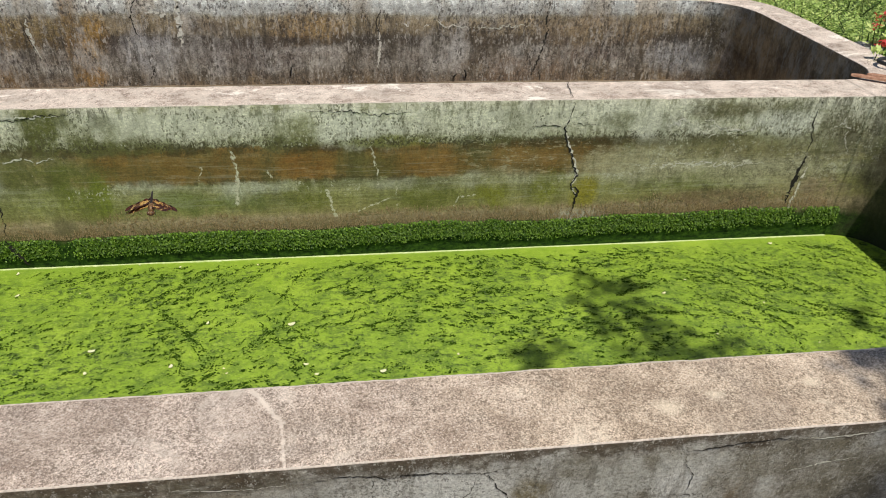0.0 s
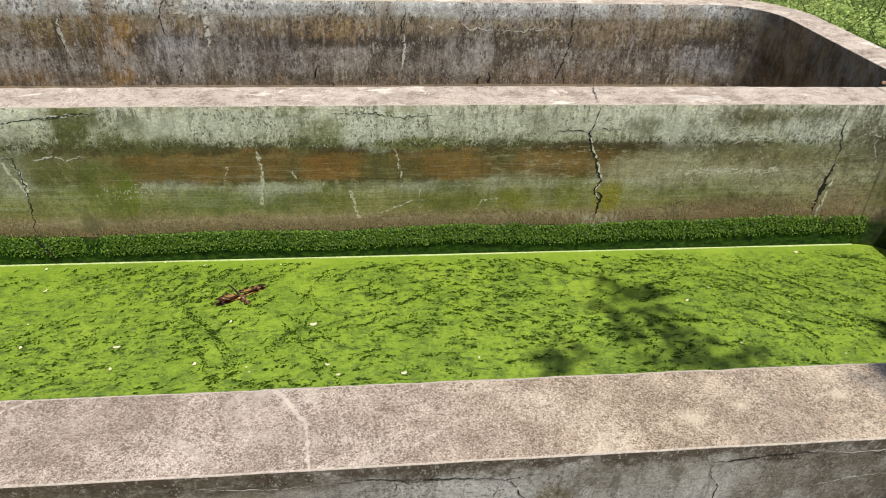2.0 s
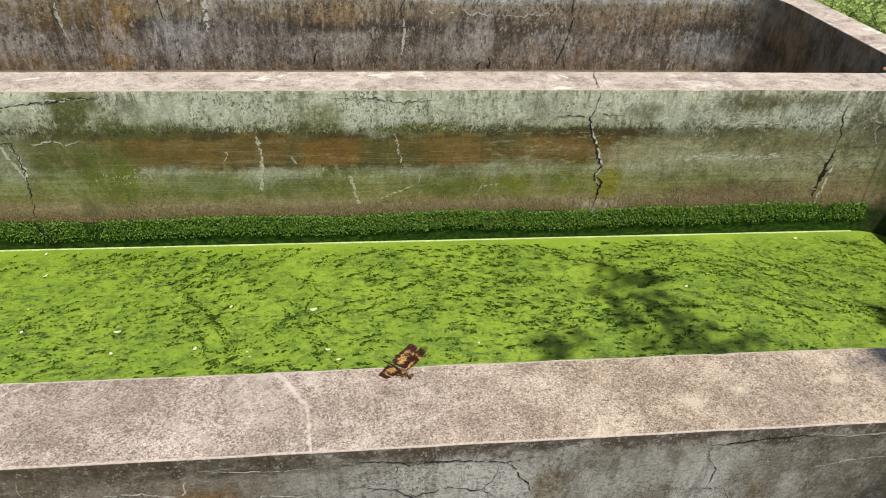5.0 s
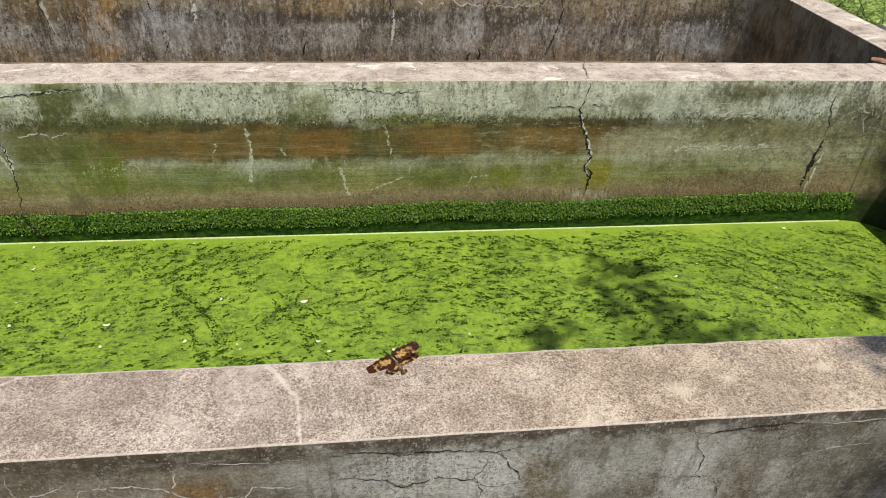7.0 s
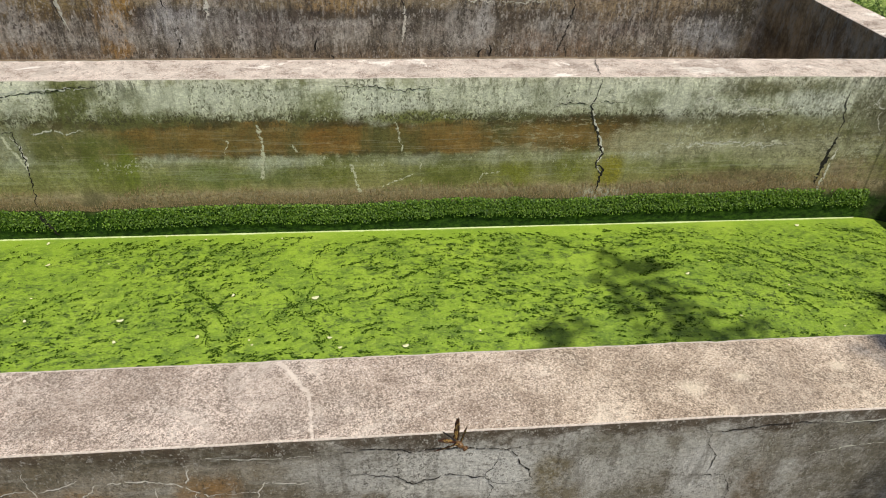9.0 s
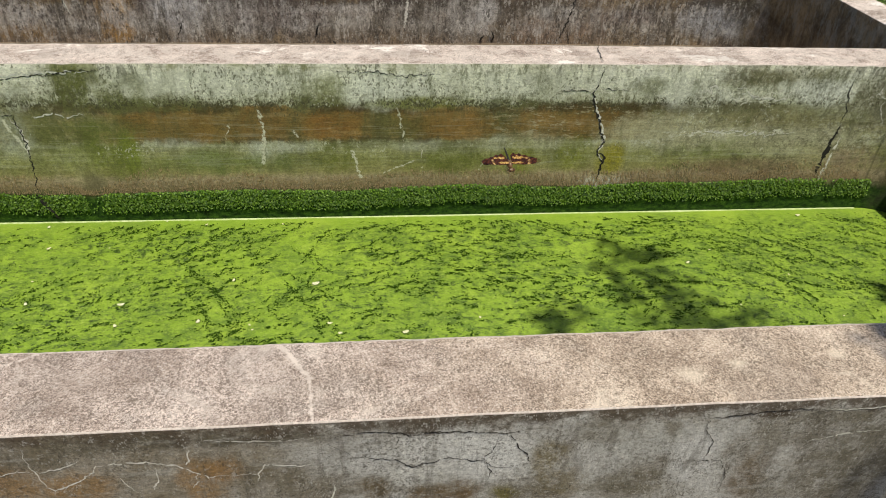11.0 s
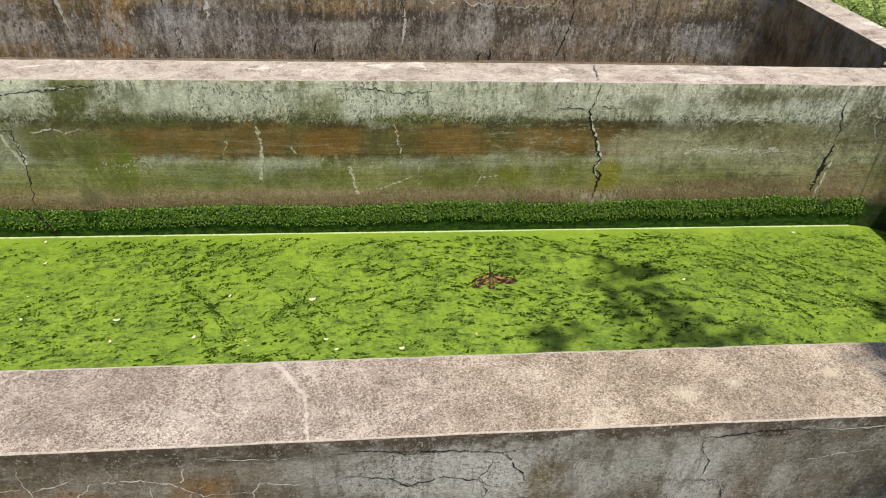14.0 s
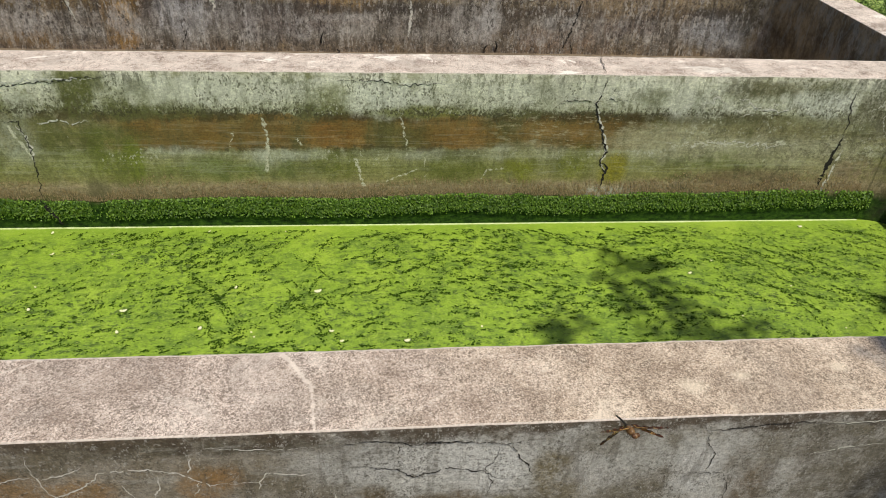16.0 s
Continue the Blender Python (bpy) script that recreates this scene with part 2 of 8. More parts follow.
    c = blotch(g, c, g.noise(6, 6, 0.75, stretch=(1, 1, 0.5)), 0.44, 0.52, 0.85, (0.065, 0.046, 0.02), g.math("MULTIPLY", lips, g.step(wide, 1.9, 1.3, 0.25, 1.0)))
    c = blotch(g, c, g.noise(14, 6, 0.78), 0.47, 0.55, 0.75, (0.075, 0.06, 0.03), g.math("MULTIPLY", g.math("MULTIPLY", g.step(f, 0.515, 0.535), g.step(f, 0.57, 0.55)), g.step(wide, 1.3, 0.9)))
    c = stains(g, c, rag, [(-0.50, -0.425, 0.22, 0.035, 0.75, (0.46, 0.47, 0.41)), (-0.66, -0.46, 0.08, 0.06, 0.7, (0.48, 0.49, 0.42)), (-1.06, -0.395, 0.14, 0.025, 0.6, grey), (0.15, -0.43, 0.16, 0.035, 0.6, grey),
                           (0.49, -0.41, 0.07, 0.05, 0.75, (0.42, 0.42, 0.36)), (1.42, -0.42, 0.30, 0.06, 0.6, (0.38, 0.375, 0.28)), (1.98, -0.37, 0.4, 0.05, 0.6, (0.36, 0.35, 0.27)), (2.0, -0.50, 0.5, 0.10, 0.55, (0.40, 0.345, 0.25)),
                           (1.50, -0.19, 0.26, 0.06, 0.75, pale), (2.13, -0.16, 0.14, 0.07, 0.8, (0.60, 0.61, 0.58)), (1.92, -0.29, 0.3, 0.05, 0.6, (0.23, 0.185, 0.10)), (1.72, -0.25, 0.35, 0.05, 0.6, (0.20, 0.18, 0.09))])
    c = stains(g, c, side, [(-1.47, -0.12, 0.10, 0.13, 0.9, (0.125, 0.135, 0.032)), (-1.32, -0.16, 0.08, 0.10, 0.7, (0.16, 0.165, 0.06)), (-1.50, -0.36, 0.28, 0.10, 0.7, (0.14, 0.15, 0.04)), (-1.36, -0.46, 0.13, 0.12, 0.75, (0.165, 0.19, 0.028)),
                            (-1.56, -0.46, 0.12, 0.10, 0.6, (0.24, 0.26, 0.09)), (-1.78, -0.36, 0.12, 0.14, 0.7, (0.38, 0.39, 0.33)), (-0.92, -0.50, 0.34, 0.06, 0.7, (0.14, 0.175, 0.05)), (-0.44, -0.16, 0.12, 0.07, 0.7, (0.21, 0.22, 0.10)),
                            (-0.33, -0.48, 0.12, 0.08, 0.85, olive), (0.24, -0.50, 0.22, 0.08, 0.8, olive), (0.60, -0.48, 0.10, 0.11, 0.85, (0.19, 0.20, 0.022)), (0.88, -0.48, 0.09, 0.10, 0.8, (0.17, 0.185, 0.022)),
                            (1.08, -0.49, 0.07, 0.11, 0.9, (0.28, 0.245, 0.025)), (1.72, -0.45, 0.40, 0.07, 0.8, (0.145, 0.175, 0.04)), (2.42, -0.52, 0.16, 0.09, 0.7, (0.30, 0.215, 0.155)),
                            (1.80, -0.56, 0.34, 0.05, 0.75, (0.185, 0.125, 0.08)), (-0.02, -0.14, 0.22, 0.08, 0.75, pale), (-0.75, -0.09, 0.34, 0.08, 0.6, pale), (0.62, -0.12, 0.26, 0.07, 0.5, pale),
                            (0.10, -0.19, 0.26, 0.03, 0.7, (0.22, 0.225, 0.075)), (1.86, -0.07, 0.30, 0.05, 0.7, (0.20, 0.175, 0.10)), (1.05, -0.64, 0.14, 0.035, 0.85, (0.54, 0.51, 0.46)),
                            (-1.49, -0.63, 0.06, 0.08, 0.8, (0.15, 0.13, 0.075)), (2.50, -0.25, 0.14, 0.14, 0.7, (0.14, 0.13, 0.10))])
    c = stains(g, c, rag, [(-0.85, -0.10, 0.45, 0.09, 0.7, (0.66, 0.655, 0.58)), (-0.10, -0.13, 0.20, 0.09, 0.8, (0.70, 0.70, 0.64)), (0.40, -0.12, 0.30, 0.09, 0.55, (0.64, 0.635, 0.55)), (1.35, -0.14, 0.22, 0.06, 0.6, (0.66, 0.655, 0.59)), (2.08, -0.14, 0.20, 0.07, 0.65, (0.66, 0.66, 0.62)),
                           (-1.72, -0.16, 0.08, 0.08, 0.6, (0.60, 0.60, 0.54)), (1.34, -0.36, 0.34, 0.10, 0.65, (0.46, 0.425, 0.30)), (1.95, -0.40, 0.40, 0.10, 0.6, (0.43, 0.40, 0.29)), (0.62, -0.40, 0.30, 0.05, 0.45, (0.40, 0.38, 0.26))], True)
    murk = (0.115, 0.12, 0.042)
    c = stains(g, c, side, [(-1.48, -0.15, 0.09, 0.10, 0.85, murk), (-1.28, -0.20, 0.16, 0.05, 0.85, murk), (-1.05, -0.205, 0.22, 0.035, 0.8, murk), (-1.20, -0.10, 0.07, 0.07, 0.6, murk), (-0.42, -0.19, 0.12, 0.03, 0.8, murk), (-0.34, -0.12, 0.10, 0.07, 0.7, (0.19, 0.20, 0.075)),
                            (0.06, -0.20, 0.30, 0.03, 0.8, (0.16, 0.17, 0.04)), (0.55, -0.20, 0.22, 0.03, 0.75, murk), (0.70, -0.10, 0.08, 0.08, 0.5, murk), (1.22, -0.12, 0.10, 0.05, 0.7, murk), (1.55, -0.225, 0.36, 0.035, 0.65, (0.10, 0.095, 0.045)), (1.75, -0.07, 0.20, 0.05, 0.75, (0.13, 0.12, 0.06)),
                            (2.02, -0.30, 0.22, 0.04, 0.4, (0.14, 0.13, 0.065)), (2.14, -0.06, 0.10, 0.04, 0.6, murk), (2.40, -0.14, 0.12, 0.10, 0.7, (0.12, 0.11, 0.065)), (-1.62, -0.33, 0.10, 0.10, 0.7, murk), (-1.42, -0.34, 0.12, 0.09, 0.8, (0.12, 0.14, 0.03)), (-1.30, -0.46, 0.10, 0.09, 0.7, (0.16, 0.19, 0.03)),
                            (-0.62, -0.50, 0.16, 0.06, 0.6, (0.13, 0.155, 0.05)), (-0.20, -0.41, 0.20, 0.03, 0.5, murk), (0.35, -0.42, 0.25, 0.03, 0.6, murk)])
    c = mottle(g, c, 0.78, 1.22)
    c = blotch(g, c, run, 0.53, 0.60, 0.3, (0.11, 0.115, 0.05), g.step(f, 0.33, 0.42))
    # mildew, flaking and fine dirt
    mould = g.noise(38, 6, 0.8, stretch=(1.3, 1, 0.8))
    where = g.step(g.noise(2.6, 6, 0.72, stretch=(0.8, 1, 1.2)), 0.47, 0.57, 0.1, 1.0)
    c = blotch(g, c, mould, 0.51, 0.56, 0.55, (0.085, 0.09, 0.04), g.math("MULTIPLY", where, g.step(f, 0.70, 0.78, 0.35, 1.0)))
    c = blotch(g, c, g.noise(24, 7, 0.82), 0.50, 0.54, 0.6, (0.085, 0.078, 0.045), g.math("MULTIPLY", g.step(g.x, 1.1, 1.7, 0.12, 1.0), g.step(g.noise(3.4, 5, 0.7), 0.45, 0.55)))
    low = g.math("MULTIPLY", g.step(f, 0.69, 0.76), g.step(f, 0.88, 0.77))
    c = blotch(g, c, g.noise(30, 6, 0.8, stretch=(1.2, 1, 0.7)), 0.49, 0.56, 0.8, (0.09, 0.08, 0.035), g.math("MULTIPLY", low, g.step(g.noise(4, 5, 0.7), 0.44, 0.53)))
    flake = g.noise(52, 6, 0.8)
    dry = g.step(g.noise(3.3, 5, 0.7, stretch=(0.8, 1, 1.4)), 0.51, 0.59)
    c = blotch(g, c, flake, 0.53, 0.58, 0.5, (0.58, 0.57, 0.50), g.math("MULTIPLY", g.math("MULTIPLY", g.math("MULTIPLY", dry, g.math("SUBTRACT", 1.0, band)), g.step(f, 0.33, 0.5)), g.step(g.x, -0.4, 1.4, 0.4, 1.0)))
    dash = g.noise(34, 5, 0.78, stretch=(0.6, 1, 1.7))
    c = blotch(g, c, dash, 0.55, 0.60, 0.45, (0.50, 0.46, 0.33), g.math("MULTIPLY", band, g.step(g.x, 0.35, 0.55, 0.1, 1.0)))
    c = blotch(g, c, g.noise(90, 5, 0.82), 0.53, 0.60, 0.36, (0.10, 0.095, 0.045), g.step(f, 0.95, 0.7, 0.4, 1.0))
    drip = g.math("MULTIPLY", g.step(g.noise(26, 6, 0.78, stretch=(1, 1, 0.2)), 0.505, 0.545), g.step(f, 0.86, 1.0))
    c = g.mix(g.math("MULTIPLY", drip, g.step(g.noise(1.6, 5, 0.65), 0.50, 0.58, 0.0, 0.75)), c, (0.06, 0.06, 0.04))
    # gritty mould: along the lower rim of the pale band, in patches, and pale flakes on the green
    rim = g.math("MULTIPLY", g.step(f, 0.735, 0.755), g.step(f, 0.82, 0.765))
    calm = g.math("SUBTRACT", 1.0, band)
    patch = g.step(g.noise(3.2, 8, 0.8, stretch=(0.9, 1, 1.1)), 0.46, 0.56)
    c = grit(g, c, 150, 0.40, 0.8, (0.06, 0.055, 0.03), g.math("MULTIPLY", rim, g.step(g.noise(5, 6, 0.75), 0.42, 0.52)), (1, 1, 0.7))
    c = grit(g, c, 170, 0.22, 0.7, (0.085, 0.085, 0.045), g.math("MULTIPLY", patch, g.step(f, 0.62, 0.80, 0.55, 1.0)), (1, 1, 0.6))
    c = grit(g, c, 160, 0.22, 0.6, (0.56, 0.55, 0.46), g.math("MULTIPLY", g.math("MULTIPLY", calm, g.step(g.noise(4.1, 8, 0.8), 0.50, 0.58)), g.step(f, 0.36, 0.5)), (1, 1, 0.6))
    lines = g.noise(16, 7, 0.8, stretch=(0.16, 1, 3.2))
    c = blotch(g, c, lines, 0.54, 0.575, 0.28, (0.085, 0.085, 0.04), g.math("MULTIPLY", g.step(f, 0.33, 0.4), g.step(f, 0.75, 0.6)))
    c = blotch(g, c, lines, 0.45, 0.415, 0.2, (0.46, 0.46, 0.38), g.math("MULTIPLY", g.step(f, 0.33, 0.4), g.step(f, 0.75, 0.6)))
    # lime that has run out of the wall
    sway = g.math("ADD", g.x, g.math("MULTIPLY", g.math("SUBTRACT", g.noise(22, 4, 0.7), 0.5), 0.05))
    lump = g.math("MULTIPLY", g.math("SUBTRACT", g.noise(48, 5, 0.8), 0.42), 0.045)
    holes = g.step(g.noise(70, 4, 0.75), 0.40, 0.48)
    for a, b, w in (((-0.655, -0.235), (-0.64, -0.34), 0.010), ((-0.64, -0.34), (-0.66, -0.51), 0.013), ((-0.005, -0.22), (0.015, -0.31), 0.008), ((0.015, -0.31), (0.03, -0.43), 0.006),
                    ((-0.225, -0.45), (-0.19, -0.60), 0.012), ((-0.13, -0.597), (0.08, -0.503), 0.006), ((0.41, -0.56), (0.43, -0.51), 0.006), ((0.43, -0.51), (0.51, -0.50), 0.006),
                    ((-1.80, -0.28), (-1.74, -0.42), 0.012), ((-0.80, -0.30), (-0.82, -0.38), 0.006), ((-0.50, -0.34), (-0.48, -0.37), 0.010), ((0.12, -0.43), (0.12, -0.58), 0.005)):
        d = g.math("ADD", g.segment(sway, g.z, a, b), lump)
        c = g.mix(g.math("MULTIPLY", g.step(d, w, w * 0.5, 0.0, 0.95), holes), c, (0.60, 0.585, 0.49))
    # scattered crusts of lime along two level lines
    warp = g.math("ADD", g.z, g.math("MULTIPLY", g.math("SUBTRACT", g.noise(9, 6, 0.75), 0.5), 0.10))
    crust = g.step(g.noise(42, 6, 0.8, stretch=(0.7, 1, 1.4)), 0.51, 0.56)
    for x0, x1, z0, half in ((1.28, 2.06, -0.365, 0.022), (1.55, 1.98, -0.175, 0.035)):
        here = g.math("MULTIPLY", g.step(g.math("ABSOLUTE", g.math("SUBTRACT", warp, z0)), half, half * 0.4), g.math("MULTIPLY", g.step(g.x, x0, x0 + 0.15), g.step(g.x, x1, x1 - 0.15)))
        c = g.mix(g.math("MULTIPLY", g.math("MULTIPLY", here, crust), 0.95), c, (0.68, 0.66, 0.58))
    wet_or_shade = g.math("ADD", f, g.math("MULTIPLY", g.math("SUBTRACT", g.noise(14, 6, 0.75), 0.5), 0.10))
    c = g.mix(g.step(wet_or_shade, 0.215, 0.175), c, g.ramp(g.noise(30, 6, 0.78, stretch=(0.7, 1, 1.3)), [(0.4, (0.008, 0.024, 0.003)), (0.5, (0.022, 0.060, 0.006)), (0.62, (0.055, 0.115, 0.012))]))
    c = g.mix(1.0, c, (1.05, 1.045, 0.96), "MULTIPLY")
    # corner shade towards the end wall, painted into the plaster
    c = shade_end(g, c, 2.52, 2.72, (0.075, 0.062, 0.042))
    h = g.math("ADD", g.math("MULTIPLY", mould, 0.7), g.math("MULTIPLY", flake, 0.6))
    return g.finish(c, g.step(f, 0.05, 0.3, 0.75, 0.9), h, 0.005, 0.8, spec=0.2)


def m_far():
    """Dry tank wall with dark mildew, rust runs and pale streaks."""
    g = Graph("mildewed_plaster")
    f = tide_bands(g, -0.85, 0.08)
    c = g.ramp(f, [(0.25, (0.22, 0.155, 0.10)), (0.37, (0.20, 0.16, 0.12)), (0.44, (0.33, 0.295, 0.25)), (0.53, (0.27, 0.23, 0.19)), (0.585, (0.32, 0.285, 0.24)), (0.62, (0.105, 0.085, 0.065)), (0.685, (0.095, 0.078, 0.058)),
                   (0.72, (0.26, 0.20, 0.12)), (0.82, (0.38, 0.30, 0.19)), (0.86, (0.38, 0.34, 0.25)), (0.89, (0.62, 0.62, 0.58)), (1.0, (0.68, 0.69, 0.67))])
    big = g.noise(1.5, 6, 0.7, stretch=(1, 1, 0.5))
    c = blotch(g, c, big, 0.50, 0.60, 0.55, (0.30, 0.21, 0.11))
    c = blotch(g, c, big, 0.46, 0.37, 0.5, (0.45, 0.42, 0.39))
    side = g.math("MULTIPLY", g.math("SUBTRACT", g.noise(4.5, 6, 0.75, stretch=(1.9, 1, 0.35)), 0.5), 2.6)
    rust = (0.36, 0.20, 0.055)
    c = stains(g, c, side, [(-1.95, -0.35, 0.085, 0.45, 0.75, rust), (-2.40, -0.28, 0.36, 0.10, 0.7, (0.22, 0.145, 0.055)), (-2.55, -0.54, 0.25, 0.08, 0.75, (0.22, 0.13, 0.05)),
                            (-0.35, -0.20, 0.30, 0.12, 0.6, (0.36, 0.22, 0.09)), (-1.45, -0.36, 0.22, 0.16, 0.8, (0.48, 0.46, 0.46)), (0.60, -0.36, 0.16, 0.16, 0.7, (0.52, 0.49, 0.45)),
                            (2.45, -0.42, 0.28, 0.13, 0.8, (0.42, 0.42, 0.43)), (0.85, -0.34, 0.38, 0.15, 0.75, (0.12, 0.09, 0.06)), (1.75, -0.22, 0.50, 0.12, 0.55, (0.32, 0.235, 0.16)), (2.75, -0.25, 0.20, 0.35, 0.75, (0.075, 0.07, 0.045)),
                            (-0.75, -0.40, 0.40, 0.14, 0.6, (0.14, 0.11, 0.10)), (1.15, -0.52, 0.5, 0.10, 0.6, (0.24, 0.155, 0.10))])
    c = stains(g, c, side, [(-1.81, -0.24, 0.10, 0.154, 0.85, (0.42, 0.24, 0.06)), (-1.86, -0.53, 0.08, 0.077, 0.80, (0.36, 0.2, 0.06)), (-2.18, -0.20, 0.33, 0.077, 0.70, (0.24, 0.17, 0.06)),
                            (-1.41, -0.38, 0.18, 0.088, 0.70, (0.5, 0.48, 0.46)), (-1.39, -0.50, 0.11, 0.077, 0.50, (0.42, 0.4, 0.37)), (-0.28, -0.20, 0.09, 0.099, 0.80, (0.4, 0.27, 0.12)),
                            (0.74, -0.37, 0.09, 0.088, 0.75, (0.56, 0.53, 0.49)), (-0.47, -0.29, 0.11, 0.028, 0.90, (0.075, 0.06, 0.05)), (0.06, -0.29, 0.07, 0.033, 0.90, (0.075, 0.06, 0.05)),
                            (-0.66, -0.29, 0.11, 0.033, 0.80, (0.09, 0.07, 0.055)), (0.38, -0.28, 0.08, 0.033, 0.80, (0.09, 0.07, 0.055)), (-1.70, -0.33, 0.06, 0.088, 0.80, (0.09, 0.07, 0.065)),
                            (0.85, -0.50, 0.11, 0.066, 0.80, (0.13, 0.095, 0.05)), (-0.31, -0.36, 0.28, 0.033, 0.50, (0.46, 0.42, 0.38)), (1.23, -0.37, 0.11, 0.066, 0.60, (0.42, 0.4, 0.37)),
                            (-1.00, -0.18, 0.20, 0.055, 0.60, (0.17, 0.13, 0.095)), (1.74, -0.25, 0.22, 0.066, 0.60, (0.3, 0.22, 0.12)), (1.81, -0.40, 0.24, 0.055, 0.55, (0.16, 0.115, 0.1))])
    run = g.noise(5.5, 7, 0.8, stretch=(2.0, 1, 0.45))
    low = g.step(f, 0.92, 0.82, 0.35, 1.0)
    c = blotch(g, c, run, 0.525, 0.60, 0.6, (0.075, 0.065, 0.048), low)
    c = blotch(g, c, run, 0.455, 0.38, 0.4, (0.46, 0.44, 0.40))
    thin = g.noise(16, 7, 0.8, stretch=(1.8, 1, 0.42))
    c = blotch(g, c, thin, 0.52, 0.59, 0.55, (0.08, 0.068, 0.05), low)
    c = blotch(g, c, thin, 0.45, 0.38, 0.4, (0.50, 0.47, 0.42))
    hair = g.noise(22, 7, 0.8, stretch=(1.5, 1, 0.2))
    beard = g.step(g.noise(2.6, 6, 0.75, stretch=(1.6, 1, 0.6)), 0.44, 0.56, 0.15, 1.0)
    c = blotch(g, c, hair, 0.535, 0.575, 0.55, (0.055, 0.046, 0.036), g.math("MULTIPLY", beard, low))
    c = blotch(g, c, hair, 0.45, 0.41, 0.45, (0.54, 0.49, 0.42), g.step(g.noise(3.1, 6, 0.75, stretch=(1.8, 1, 0.5)), 0.46, 0.58, 0.1, 1.0))
    slab = g.noise(2.2, 8, 0.78, stretch=(1.4, 1, 0.7))
    c = blotch(g, c, slab, 0.47, 0.40, 0.45, (0.50, 0.47, 0.44), g.step(f, 0.35, 0.42))
    c = blotch(g, c, slab, 0.53, 0.60, 0.45, (0.10, 0.08, 0.06), low)
    c = mottle(g, c, 0.70, 1.60)
    fleck = g.noise(36, 6, 0.82)
    c = grit(g, c, 100, 0.30, 0.7, (0.055, 0.045, 0.036), g.step(g.noise(3.6, 7, 0.8), 0.46, 0.56), (1, 1, 0.45))
    c = grit(g, c, 100, 0.22, 0.55, (0.58, 0.53, 0.46), g.step(g.noise(4.4, 7, 0.8), 0.48, 0.57), (1, 1, 0.35))
    c = blotch(g, c, fleck, 0.52, 0.58, 0.7, (0.07, 0.055, 0.048), g.step(g.noise(3, 4), 0.40, 0.56, 0.2, 1.0))
    c = blotch(g, c, g.noise(30, 6, 0.82), 0.555, 0.61, 0.4, (0.56, 0.51, 0.44))
    # the far corner's shade, likewise mixed into the colour
    c = shade_end(g, c, 2.62, 2.82, (0.23, 0.165, 0.09))
    return g.finish(c, 0.92, g.math("ADD", fleck, thin), 0.005, 0.8, spec=0.2)


